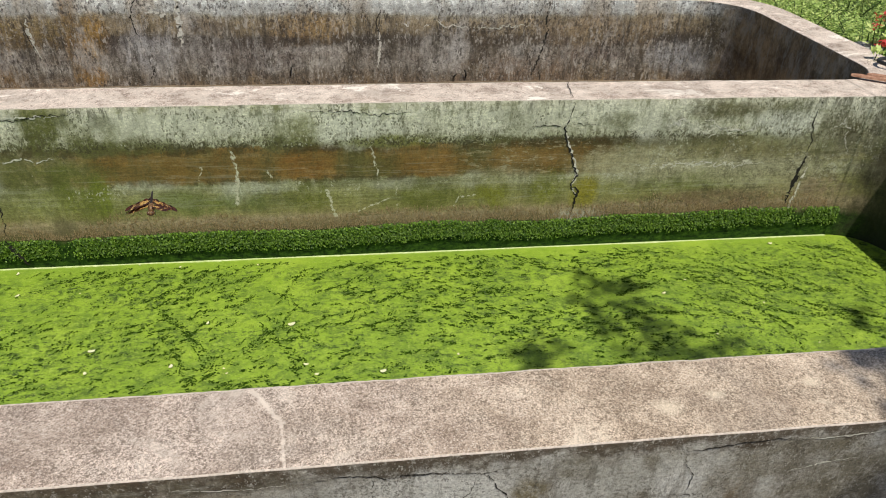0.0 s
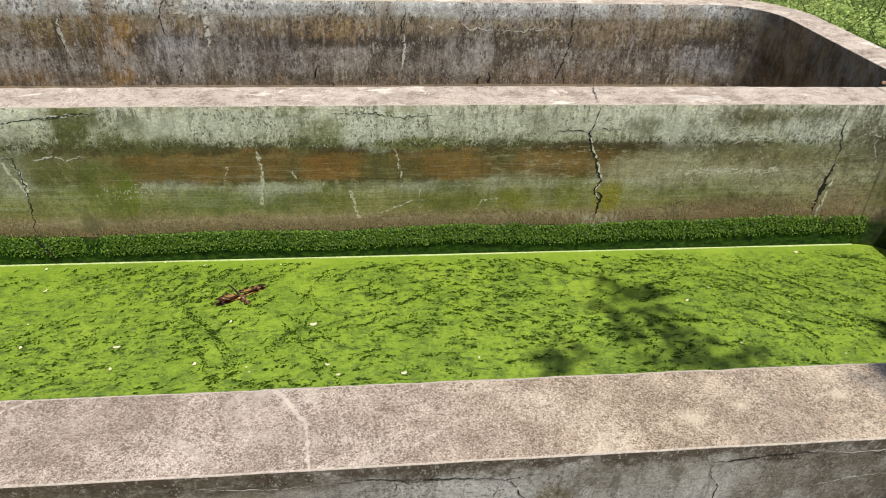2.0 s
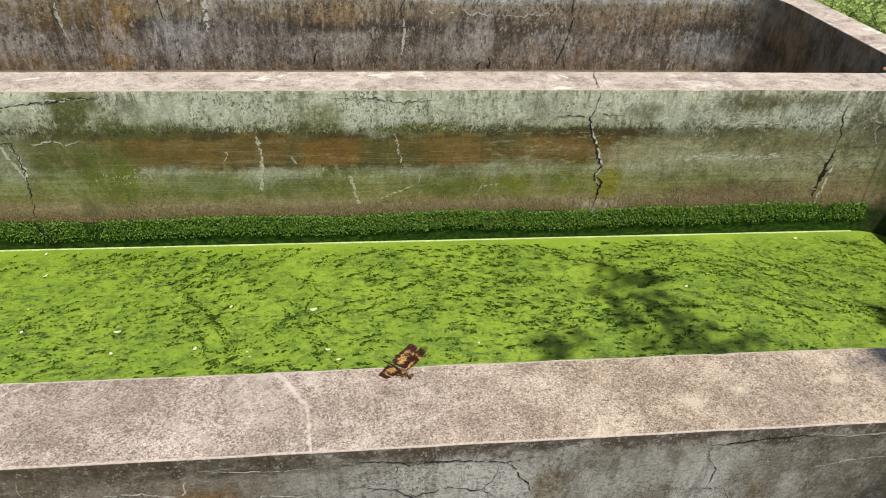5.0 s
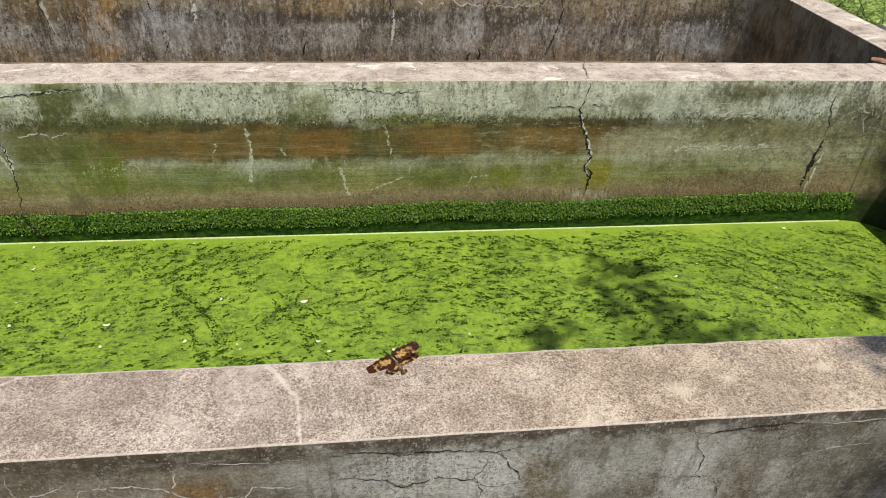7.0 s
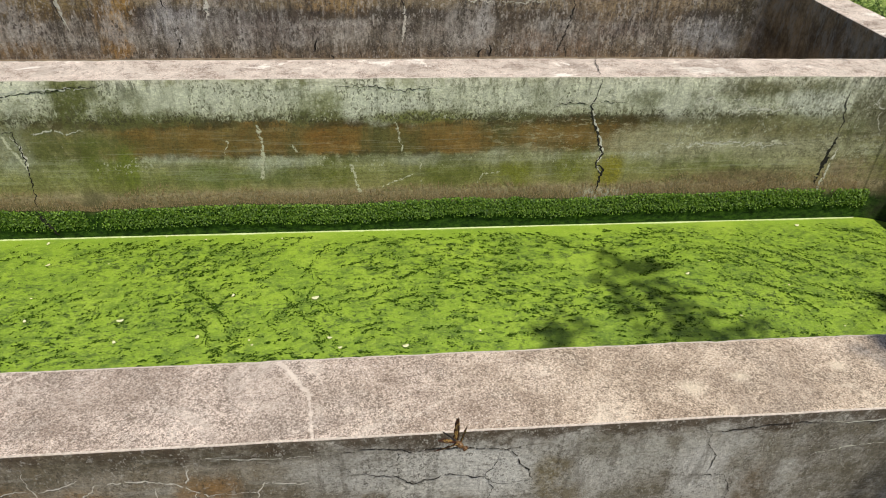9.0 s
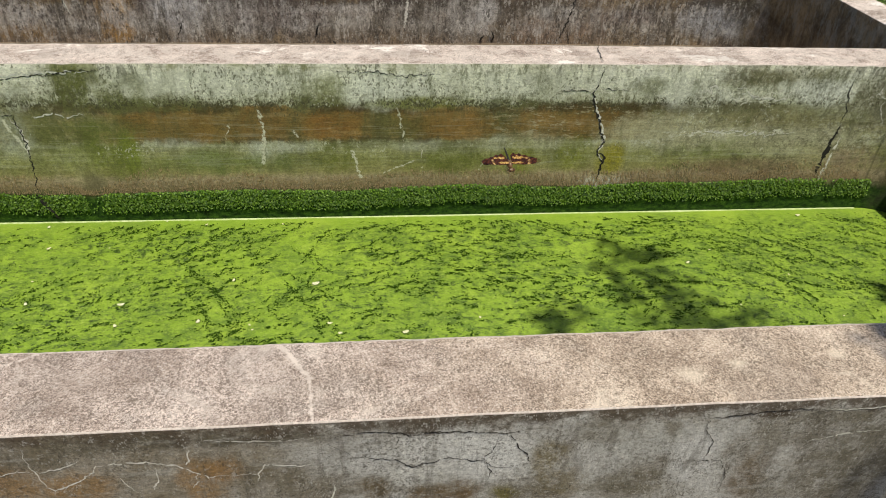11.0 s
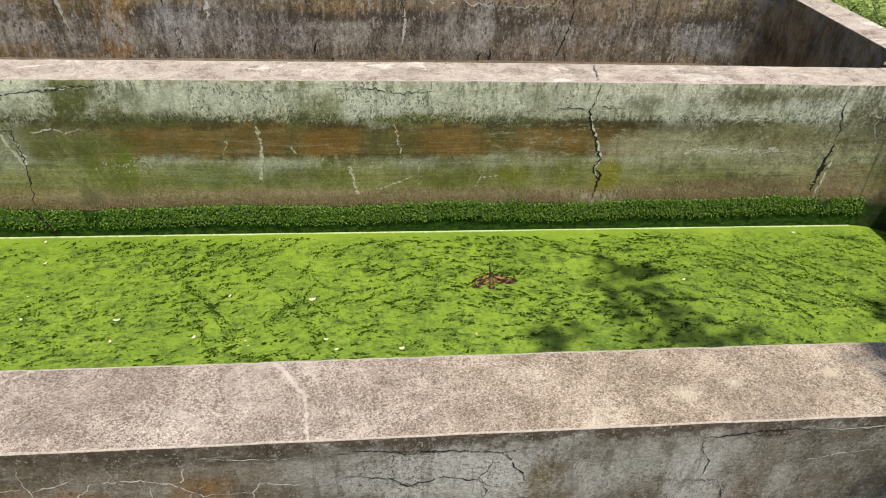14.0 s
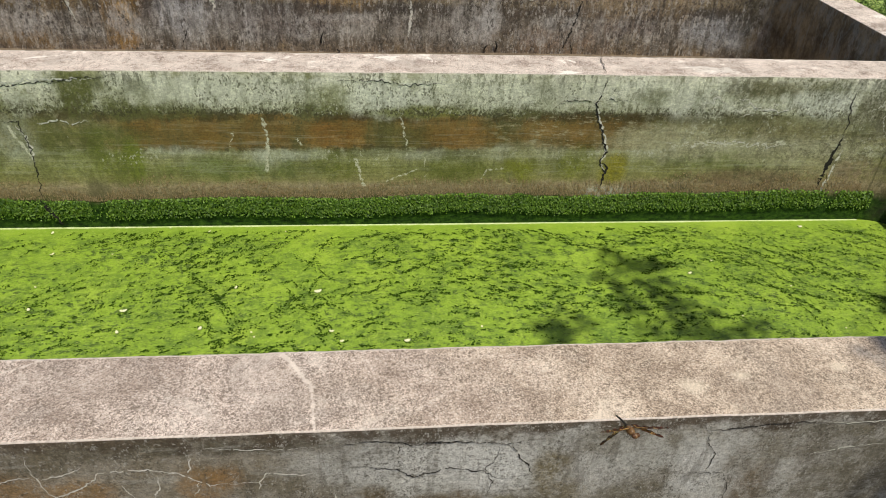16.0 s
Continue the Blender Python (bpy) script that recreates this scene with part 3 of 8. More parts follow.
def m_front():
    """Grey rendered face with ochre stains, mould and coping shade painted along the top."""
    g = Graph("grey_render")
    broad = g.noise(5, 7, 0.7, warp=0.5)
    c = g.ramp(broad, [(0.37, (0.21, 0.185, 0.14)), (0.46, (0.34, 0.32, 0.27)), (0.56, (0.48, 0.465, 0.42))])
    rag = g.math("MULTIPLY", g.math("SUBTRACT", g.noise(9, 8, 0.78), 0.5), 2.4)
    pale = (0.66, 0.65, 0.60)
    c = stains(g, c, rag, [(-0.20, -0.13, 0.14, 0.06, 0.75, (0.50, 0.49, 0.45)), (0.02, -0.10, 0.18, 0.06, 0.9, pale), (0.13, -0.16, 0.13, 0.09, 0.9, pale), (-0.05, -0.19, 0.10, 0.05, 0.7, (0.62, 0.61, 0.55)),
                           (0.46, -0.13, 0.12, 0.06, 0.7, (0.47, 0.46, 0.41)), (0.62, -0.17, 0.07, 0.10, 0.85, (0.60, 0.59, 0.55)), (0.55, -0.09, 0.14, 0.04, 0.6, (0.48, 0.47, 0.42)), (0.93, -0.08, 0.14, 0.04, 0.5, (0.36, 0.345, 0.30))], True)
    c = g.mix(g.step(g.math("ADD", g.x, g.math("MULTIPLY", rag, 0.12)), -0.15, -0.6, 0.0, 0.6), c, (0.22, 0.17, 0.095))
    c = stains(g, c, rag, [(-0.92, -0.16, 0.09, 0.07, 0.75, (0.29, 0.165, 0.055)), (-0.79, -0.18, 0.08, 0.06, 0.75, (0.29, 0.165, 0.055)), (-0.525, -0.17, 0.06, 0.09, 0.75, (0.29, 0.165, 0.055)), (-0.47, -0.14, 0.04, 0.05, 0.7, (0.27, 0.15, 0.05)),
                           (-0.68, -0.04, 0.34, 0.035, 0.85, (0.10, 0.085, 0.055)), (-0.39, -0.04, 0.22, 0.03, 0.8, (0.10, 0.085, 0.055)), (-0.86, -0.08, 0.12, 0.04, 0.6, (0.12, 0.10, 0.06)), (-0.35, -0.20, 0.10, 0.07, 0.6, (0.16, 0.135, 0.085)),
                           (-0.147, -0.235, 0.05, 0.045, 0.95, (0.13, 0.095, 0.045)), (-0.02, -0.275, 0.06, 0.045, 0.95, (0.15, 0.10, 0.045)), (0.063, -0.265, 0.045, 0.045, 0.95, (0.15, 0.10, 0.045)), (0.162, -0.285, 0.035, 0.035, 0.95, (0.17, 0.145, 0.035)),
                           (0.263, -0.165, 0.05, 0.07, 0.9, (0.20, 0.16, 0.075)), (0.30, -0.26, 0.08, 0.06, 0.8, (0.18, 0.145, 0.075)), (0.36, -0.07, 0.05, 0.05, 0.6, (0.16, 0.14, 0.09)), (0.45, -0.27, 0.12, 0.05, 0.75, (0.17, 0.15, 0.10)),
                           (0.54, -0.06, 0.03, 0.05, 0.7, (0.14, 0.12, 0.075)), (0.77, -0.28, 0.06, 0.11, 0.85, (0.16, 0.115, 0.065)), (0.80, -0.12, 0.05, 0.06, 0.6, (0.15, 0.13, 0.085)), (1.06, -0.22, 0.16, 0.20, 0.9, (0.13, 0.115, 0.08)), (0.94, -0.32, 0.16, 0.07, 0.7, (0.15, 0.13, 0.09)), (0.86, -0.06, 0.22, 0.03, 0.6, (0.15, 0.13, 0.085)), (0.90, -0.16, 0.05, 0.12, 0.6, (0.14, 0.12, 0.085))])
    wipe = g.noise(7, 6, 0.75, stretch=(0.5, 1, 2.4))
    c = blotch(g, c, wipe, 0.53, 0.61, 0.3, (0.16, 0.14, 0.095))
    c = blotch(g, c, wipe, 0.46, 0.38, 0.3, (0.50, 0.49, 0.44))
    # ragged dark band: occlusion under the coping put into the colour
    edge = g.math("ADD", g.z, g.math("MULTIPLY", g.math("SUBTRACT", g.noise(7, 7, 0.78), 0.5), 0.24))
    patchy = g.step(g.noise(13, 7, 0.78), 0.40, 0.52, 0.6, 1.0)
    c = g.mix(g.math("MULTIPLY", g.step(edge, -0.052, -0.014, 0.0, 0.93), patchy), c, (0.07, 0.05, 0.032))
    run = g.noise(9, 7, 0.78, stretch=(2.0, 1, 0.35))
    c = blotch(g, c, run, 0.54, 0.60, 0.4, (0.10, 0.085, 0.058))
    c = mottle(g, c, 0.88, 1.14)
    fleck = g.noise(75, 6, 0.82)
    c = grit(g, c, 300, 0.20, 0.6, (0.07, 0.06, 0.042), g.step(g.noise(6, 8, 0.8), 0.47, 0.56), (1, 1, 0.7))
    c = grit(g, c, 320, 0.16, 0.4, (0.64, 0.62, 0.55), g.step(g.noise(7, 8, 0.8), 0.47, 0.57), (1, 1, 0.6))
    c = blotch(g, c, fleck, 0.52, 0.57, 0.6, (0.08, 0.07, 0.048), g.step(g.noise(4, 7, 0.75), 0.46, 0.56, 0.05, 1.0))
    c = blotch(g, c, g.noise(60, 6, 0.8), 0.555, 0.61, 0.45, (0.52, 0.50, 0.45))
    c = blotch(g, c, g.noise(170, 4, 0.75), 0.53, 0.61, 0.45, (0.07, 0.065, 0.05))
    return g.finish(c, 0.92, g.math("ADD", fleck, g.math("MULTIPLY", g.noise(18, 4), 0.6)), 0.004, 0.8, spec=0.2)


def m_mat():
    """Floating film of algae: lime green, curdled, with darker tufts and threads drawn out by the wind."""
    g = Graph("algae_film")
    bent = g.shift(0.5, 1.1, 3)
    curl = g.shift(0.05, 9, 3)
    c = g.ramp(g.noise(3.0, 6, 0.7), [(0.34, (0.165, 0.265, 0.022)), (0.5, (0.22, 0.34, 0.024)), (0.66, (0.285, 0.405, 0.036))])
    bank = g.math("ADD", g.y, g.math("MULTIPLY", g.math("SUBTRACT", g.noise(2.5, 6, 0.7), 0.5), 0.30))
    free = g.step(bank, 2.07, 1.97)
    thick = g.step(g.noise(2.3, 6, 0.7, vec=bent, stretch=(0.8, 1.3, 1)), 0.36, 0.60, 0.25, 1.0)
    soft = g.noise(10, 7, 0.75, vec=curl, stretch=(0.9, 1.15, 1), turn=-8)
    c = blotch(g, c, soft, 0.48, 0.58, 0.62, (0.095, 0.17, 0.018), free)
    tuft = g.noise(30, 7, 0.8, vec=curl, stretch=(0.8, 1.2, 1), turn=-8)
    c = blotch(g, c, tuft, 0.535, 0.562, 0.85, (0.028, 0.056, 0.010), g.math("MULTIPLY", free, thick))
    c = blotch(g, c, tuft, 0.455, 0.415, 0.4, (0.32, 0.43, 0.05))
    # threads: thin ridges of folded noise
    for scale, turn, lo, hi, amount in ((13, -20, 0.014, 0.004, 0.7), (20, 20, 0.012, 0.003, 0.5), (8, -50, 0.010, 0.003, 0.55)):
        ridge = g.math("ABSOLUTE", g.math("SUBTRACT", g.noise(scale, 6, 0.72, vec=curl, stretch=(0.6, 1.5, 1), turn=turn), 0.5))
        here = g.step(g.noise(scale * 0.35, 4, 0.7, vec=bent), 0.50, 0.57)
        c = blotch(g, c, ridge, lo, hi, amount, (0.022, 0.048, 0.008), g.math("MULTIPLY", free, here))
    c = blotch(g, c, g.grains(190), 0.85, 0.92, 0.22, (0.06, 0.11, 0.014), free)
    c = blotch(g, c, g.grains(150), 0.93, 0.96, 0.35, (0.40, 0.50, 0.10))
    h = g.math("SUBTRACT", g.noise(60, 5, 0.75, vec=curl, stretch=(0.8, 1.5, 1)), g.math("MULTIPLY", tuft, 0.8))
    return g.finish(c, 0.5, h, 0.005, 0.8, spec=0.5)


def m_plain(name, lo, hi, scale=30.0, rough=0.7, depth=0.001, spec=0.4, space="Object"):
    """A surface of one kind with grain and blotches."""
    g = Graph(name, space)
    n = g.noise(scale, 5, 0.65)
    b = g.noise(scale * 0.15, 3, 0.6)
    c = g.mix(g.step(n, 0.3, 0.7), lo, hi)
    c = g.mix(g.math("MULTIPLY", g.step(b, 0.45, 0.7), 0.4), c, lo)
    return g.finish(c, rough, n, depth, 0.5, spec)


def m_leaf(name, lo, hi, rough=0.5, spec=0.4):
    """Leaves, each of its own shade, a little light through them."""
    g = Graph(name)
    r = g.t.nodes.new("ShaderNodeNewGeometry").outputs["Random Per Island"]
    c = g.mix(r, lo, hi)
    c = g.mix(g.math("MULTIPLY", g.step(g.noise(90, 3), 0.4, 0.7), 0.35), c, lo)
    m = g.finish(c, rough, spec=spec)
    b = next(n for n in g.t.nodes if n.type == "BSDF_PRINCIPLED")
    tr = g.t.nodes.new("ShaderNodeBsdfTranslucent")
    mx = g.t.nodes.new("ShaderNodeMixShader")
    mx.inputs[0].default_value = 0.35
    g.t.links.new(c, tr.inputs[0])
    g.t.links.new(b.outputs[0], mx.inputs[1])
    g.t.links.new(tr.outputs[0], mx.inputs[2])
    out = next(n for n in g.t.nodes if n.type == "OUTPUT_MATERIAL")
    g.t.links.new(mx.outputs[0], out.inputs[0])
    return m


def m_wing(name, rear):
    """Dark red-brown membrane with amber cells in the middle, a pale bar before the dark tip, and, on the forewing, a clear apex."""
    g = Graph(name)
    wob = g.math("MULTIPLY", g.math("SUBTRACT", g.noise(330, 4, 0.7), 0.5), 0.006)
    u = g.math("ADD", g.math("ABSOLUTE", g.x), wob)
    v = g.math("ADD", g.y, wob)
    dark = g.mix(g.step(g.noise(420, 3, 0.6), 0.42, 0.60), (0.020, 0.008, 0.006), (0.11, 0.028, 0.012))
    amber = g.mix(g.step(g.noise(500, 3, 0.6), 0.40, 0.60), (0.36, 0.18, 0.045), (0.76, 0.50, 0.16))
    if rear:
        lobes = g.math("MULTIPLY", g.math("ABSOLUTE", g.math("SINE", g.math("MULTIPLY", u, 620))), 0.0022)
        core = g.step(g.spot(u, g.math("ADD", v, lobes), 0.0100, -0.0040, 0.0085, 0.0042), 1.05, 0.85)
        bar = g.math("MULTIPLY", g.step(g.math("ABSOLUTE", g.math("SUBTRACT", u, 0.0200)), 0.0018, 0.0010), g.step(v, -0.0085, -0.0068))
        blob = g.step(g.spot(u, v, 0.0150, -0.0052, 0.0016, 0.0030), 1.2, 0.8)
    else:
        core = g.step(g.spot(u, v, 0.0065, -0.0006, 0.0070, 0.0016), 1.1, 0.8)
        bar = g.math("MULTIPLY", g.step(g.math("ABSOLUTE", g.math("SUBTRACT", u, 0.0195)), 0.0016, 0.0009), g.step(v, -0.0060, -0.0046))
        blob = g.step(g.spot(u, v, 0.0125, -0.0022, 0.0018, 0.0016), 1.2, 0.8)
    c = g.mix(core, dark, amber)
    c = g.mix(g.math("MULTIPLY", bar, g.step(g.noise(260, 3, 0.6), 0.40, 0.56, 0.15, 1.0)), c, (0.62, 0.40, 0.15))
    c = g.mix(g.math("MULTIPLY", blob, 0.85), c, (0.05, 0.018, 0.010))
    veins = g.math("ABSOLUTE", g.math("SINE", g.math("MULTIPLY", g.math("ADD", g.y, g.math("MULTIPLY", g.math("ABSOLUTE", g.x), 0.12)), 1500)))
    c = g.mix(g.step(veins, 0.30, 0.08, 0.0, 0.55), c, (0.035, 0.014, 0.008))
    m = g.finish(c, 0.5, spec=0.3)
    b = next(n for n in g.t.nodes if n.type == "BSDF_PRINCIPLED")
    out = next(n for n in g.t.nodes if n.type == "OUTPUT_MATERIAL")
    thin = g.t.nodes.new("ShaderNodeBsdfTranslucent")
    g.t.links.new(c, thin.inputs[0])
    mx = g.t.nodes.new("ShaderNodeMixShader")
    mx.inputs[0].default_value = 0.3
    g.t.links.new(b.outputs[0], mx.inputs[1])
    g.t.links.new(thin.outputs[0], mx.inputs[2])
    if not rear:
        clear = g.t.nodes.new("ShaderNodeBsdfTransparent")
        clear.inputs[0].default_value = (0.92, 0.88, 0.82, 1)
        apex = g.t.nodes.new("ShaderNodeMixShader")
        g.put(apex.inputs[0], g.step(u, 0.0270, 0.0285, 0.0, 0.72))
        g.t.links.new(mx.outputs[0], apex.inputs[1])
        g.t.links.new(clear.outputs[0], apex.inputs[2])
        mx = apex
    g.t.links.new(mx.outputs[0], out.inputs[0])
    return m


def shade_end(g, c, x0, x1, colour):
    """Shade of the end corner put into the colour: mottled brown-black, few worn patches."""
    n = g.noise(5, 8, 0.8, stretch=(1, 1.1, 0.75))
    wet_or_shade = g.ramp(n, [(0.40, tuple(v * 0.45 for v in colour)), (0.5, colour), (0.6, tuple(v * 1.7 for v in colour))])
    wet_or_shade = blotch(g, wet_or_shade, g.noise(9, 6, 0.78, stretch=(1, 1.4, 0.5)), 0.50, 0.60, 0.5, (0.36, 0.34, 0.28), g.step(g.math("ADD", g.z, g.math("MULTIPLY", g.y, 0.02)), -0.42, -0.12))
    wet_or_shade = g.mix(g.step(g.z, -0.45, -0.8, 0.0, 0.75), wet_or_shade, (0.02, 0.028, 0.012))
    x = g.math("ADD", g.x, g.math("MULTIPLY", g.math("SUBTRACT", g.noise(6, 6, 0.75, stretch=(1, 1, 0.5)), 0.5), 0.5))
    return g.mix(g.step(x, x0, x1, 0.0, 0.92), c, wet_or_shade)


COPING, MIDDLE, FAR, FRONT, MAT = m_coping(), m_middle(), m_far(), m_front(), m_mat()
SOIL = m_plain("soil", (0.10, 0.075, 0.05), (0.20, 0.15, 0.10), 12, 0.95, 0.01)
CRACK = m_plain("crack_shadow", (0.012, 0.011, 0.009), (0.035, 0.03, 0.022), 60, 0.95)
CHIP = m_plain("chipped_plaster", (0.50, 0.47, 0.39), (0.80, 0.77, 0.68), 90, 0.9)
LIME = m_plain("lime_deposit", (0.42, 0.41, 0.33), (0.74, 0.72, 0.62), 120, 0.9)
# plaster of the coping rims, with the edge highlight put into its colour
RIM_LIGHT = m_plain("rim_lit_plaster", (0.40, 0.34, 0.29), (0.66, 0.57, 0.50), 120, 0.9)
MOSS = m_leaf("moss_leaf", (0.040, 0.105, 0.006), (0.23, 0.385, 0.035))
FUZZ = m_leaf("dry_algae", (0.27, 0.19, 0.095), (0.50, 0.38, 0.22), 0.9, 0.2)
STRAND = m_leaf("dark_strand", (0.018, 0.045, 0.003), (0.058, 0.120, 0.008), 0.6, 0.15)
LEAF = m_leaf("shrub_leaf", (0.06, 0.15, 0.02), (0.68, 0.82, 0.26))
LEAFY = m_leaf("young_leaf", (0.16, 0.31, 0.03), (0.80, 0.88, 0.34))
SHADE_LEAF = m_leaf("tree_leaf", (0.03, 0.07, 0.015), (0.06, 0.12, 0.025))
BARK = m_plain("bark", (0.09, 0.065, 0.045), (0.2, 0.15, 0.11), 18, 0.95, 0.01)
STEM = m_plain("green_stem", (0.06, 0.10, 0.025), (0.12, 0.17, 0.05), 60, 0.7)
RED = m_leaf("red_petal", (0.45, 0.02, 0.02), (0.70, 0.07, 0.05))
PETAL = m_plain("pale_petal", (0.56, 0.56, 0.30), (0.76, 0.75, 0.55), 200, 0.6)
MENISCUS = m_plain("pale_meniscus", (0.36, 0.46, 0.14), (0.58, 0.64, 0.34), 60, 0.6)
RUST_WOOD = m_plain("reddish_wood", (0.20, 0.09, 0.05), (0.42, 0.24, 0.16), 40, 0.85, 0.002)
BLACK = m_plain("black_rubber", (0.012, 0.012, 0.013), (0.03, 0.03, 0.03), 80, 0.5)
STONE = m_plain("grey_stone", (0.22, 0.22, 0.21), (0.42, 0.41, 0.39), 25, 0.9, 0.006)
BODY = m_plain("insect_shell", (0.08, 0.04, 0.018), (0.25, 0.14, 0.055), 700, 0.35, 0.0003)
TAIL = m_plain("dark_shell", (0.012, 0.010, 0.009), (0.04, 0.028, 0.018), 700, 0.35, 0.0003)
EYE = m_plain("eye_gloss", (0.05, 0.025, 0.012), (0.12, 0.06, 0.03), 900, 0.15, 0.0001)
FOREWING = m_wing("forewing_membrane", False)
HINDWING = m_wing("hindwing_membrane", True)

# ---- plan ----
THICK = 0.25          # walls, brick and plaster
Y_NEAR, Y_MID, Y_FAR = 0.0, 2.10, 4.11
X_LEFT, X_END = -5.0, 2.80
WATER = -0.831
GROUND = -0.42
R_IN, R_FAR = 0.25, 0.40


def mesh_object(name, verts, faces, mats, slots=None, smooth=False, parent=None, label=""):
    me = bpy.data.meshes.new(name)
    me.from_pydata(verts, [], faces)
    for m in mats if isinstance(mats, (list, tuple)) else [mats]:
        me.materials.append(m)
    if slots is not None:
        me.polygons.foreach_set("material_index", slots)
    if smooth:
        me.polygons.foreach_set("use_smooth", [True] * len(me.polygons))
    me.update()
    ob = new(name, me)
    if parent is not None:
        ob.parent = parent
    if label:
        ob["label"] = label
    return ob


def part(name, bm, material, parent, label="", smooth=False):
    """One bmesh as one mesh under a thing or a part."""
    me = bpy.data.meshes.new(name)
    bm.to_mesh(me)
    bm.free()
    me.materials.append(material)
    if smooth:
        me.polygons.foreach_set("use_smooth", [True] * len(me.polygons))
    ob = new(name, me)
    ob.parent = parent
    if label:
        ob["label"] = label
    return ob


def tube(path, radii, sides=7):
    """A round, tapered limb along a path, as a bmesh."""
    bm = bmesh.new()
    rings = []
    for i, p in enumerate(path):
        t = (Vector(path[min(i + 1, len(path) - 1)]) - Vector(path[max(i - 1, 0)])).normalized()
        u = t.cross(Vector((0.3, 0.9, 0.2)))
        u.normalize()
        v = t.cross(u)
        rings.append([bm.verts.new(Vector(p) + (u * math.cos(2 * math.pi * k / sides) + v * math.sin(2 * math.pi * k / sides)) * radii[i]) for k in range(sides)])
    for r0, r1 in zip(rings, rings[1:]):
        for k in range(sides):
            bm.faces.new((r0[k], r0[(k + 1) % sides], r1[(k + 1) % sides], r1[k]))
    bm.faces.new(rings[0][::-1])
    bm.faces.new(rings[-1])
    return bm


def long_wall(name, y0, x0, x1, bottom, sides, label, sag=0.0):
    """A straight wall along x with a worn, slightly uneven coping and rounded edges."""
    y1 = y0 + THICK
    front = [(y0, bottom + (-0.004 - bottom) * i / 24, 0) for i in range(25)]
    rim_f = [(y0 + 0.0010, -0.0016, 1), (y0 + 0.003, -0.0003, 1)]
    top = [(y0 + 0.006 + (THICK - 0.013) * i / 8, 0.0, 1) for i in range(9)] + [(y1 - 0.0045, 0.0, 1)]
    rim_b = [(y1 - 0.003, -0.0003, 1), (y1 - 0.0010, -0.0016, 1)]
    back = [(y1, -0.004 + (bottom + 0.004) * i / 12, 2) for i in range(13)]
    prof = front + rim_f + top + rim_b + back
    n, nx = len(prof), int((x1 - x0) / 0.02)
    z_rim = [24 <= k < 26 or 35 <= k < 39 for k in range(n)]
    verts, faces, slots = [], [], []
    for i in range(nx + 1):
        x = x0 + (x1 - x0) * i / nx
        wave = 0.003 * noise.noise((x * 0.9, y0 * 7, 0.3)) - sag * min(4.4, (x - 0.2) ** 2)
        for k, (y, z, s) in enumerate(prof):
            v = Vector((x, y, z))
            near_rim = z > -0.02 and (y < y0 + 0.02 or y > y1 - 0.02)
            dy = 0.0010 * noise.noise((x * 6, y * 3, z * 6))
            dz = 0.0015 * noise.noise((x * 7, y * 7, 5.0)) + wave if z > -0.02 else 0.0
            if near_rim:
                chip = (1.0 if y < y0 + 0.02 else 0.35) * max(0.0, noise.noise((x * 17, y * 5, 2.0)) - 0.18) * 0.009 + 0.0012 * noise.noise((x * 60, y * 9, 1.0))
                dz -= chip
                dy += chip * (0.6 if y < y0 + 0.02 else -0.6)
            verts.append((v.x, v.y + dy, v.z + dz))
    for i in range(nx):
        for k in range(n - 1):
            a = i * n + k
            faces.append((a, a + n, a + n + 1, a + 1))
            slots.append(3 if z_rim[k] else (1 if 24 <= k < len(front) + len(rim_f) + len(top) + len(rim_b) else (0 if k < 24 else 2)))
    faces.append(tuple(range(n - 1, -1, -1)))
    faces.append(tuple(nx * n + k for k in range(n)))
    slots += [0, 0]
    ob = mesh_object(name, verts, faces, [sides[0], COPING, sides[1], RIM_LIGHT], slots, True)
    return tagged(ob, label, "wall", kind="structure")


def arc(cx, cy, r, a0, a1, n=12):
    return [(cx + r * math.cos(radians(a0 + (a1 - a0) * i / n)), cy + r * math.sin(radians(a0 + (a1 - a0) * i / n))) for i in range(n + 1)]


def plan_wall(name, outline, bottom, side, label):
    """A wall that stands on an outline in plan, with a rounded coping edge."""
    n = len(outline)
    cum = []
    for i in range(n):
        a, b, c = (Vector(outline[(i + d) % n]) for d in (-1, 0, 1))
        e0, e1 = (b - a).normalized(), (c - b).normalized()
        m = Vector((-(e0.y + e1.y), e0.x + e1.x))
        m.normalize()
        m /= max(0.5, math.sqrt((1 + e0.dot(e1)) / 2))
        if min(abs(b.x - XB), abs(b.x - (X_END - R_FAR))) < 1e-5:
            m = Vector((0.0, math.copysign(1.0, m.y)))
        cum.append(m)
    levels = [(bottom, 0.0), (-0.4, 0.0), (-0.004, 0.0), (-0.0016, 0.001), (-0.0003, 0.003), (0.0, 0.006)]
    verts, faces, slots = [], [], []
    for z, inset in levels:
        for (x, y), m in zip(outline, cum):
            chip = 0.0015 * noise.noise((x * 30, y * 30, 3.0)) - 0.0075 * math.exp(-((y - 2.2) / 0.6) ** 2) if z > -0.02 else 0.0
            verts.append((x + m.x * inset, y + m.y * inset, z + chip))
    for lv in range(len(levels) - 1):
        for i in range(n):
            j = (i + 1) % n
            a = lv * n
            faces.append((a + i, a + j, a + n + j, a + n + i))
            slots.append((0 if outline[i][1] > 2.2 else 2) if lv < 2 else 1)
    from_top = (len(levels) - 1) * n
    faces.append(tuple(range(from_top, from_top + n)))
    slots.append(1)
    ob = mesh_object(name, verts, faces, [side, COPING, MIDDLE], slots)
    return tagged(ob, label, "wall", kind="structure")


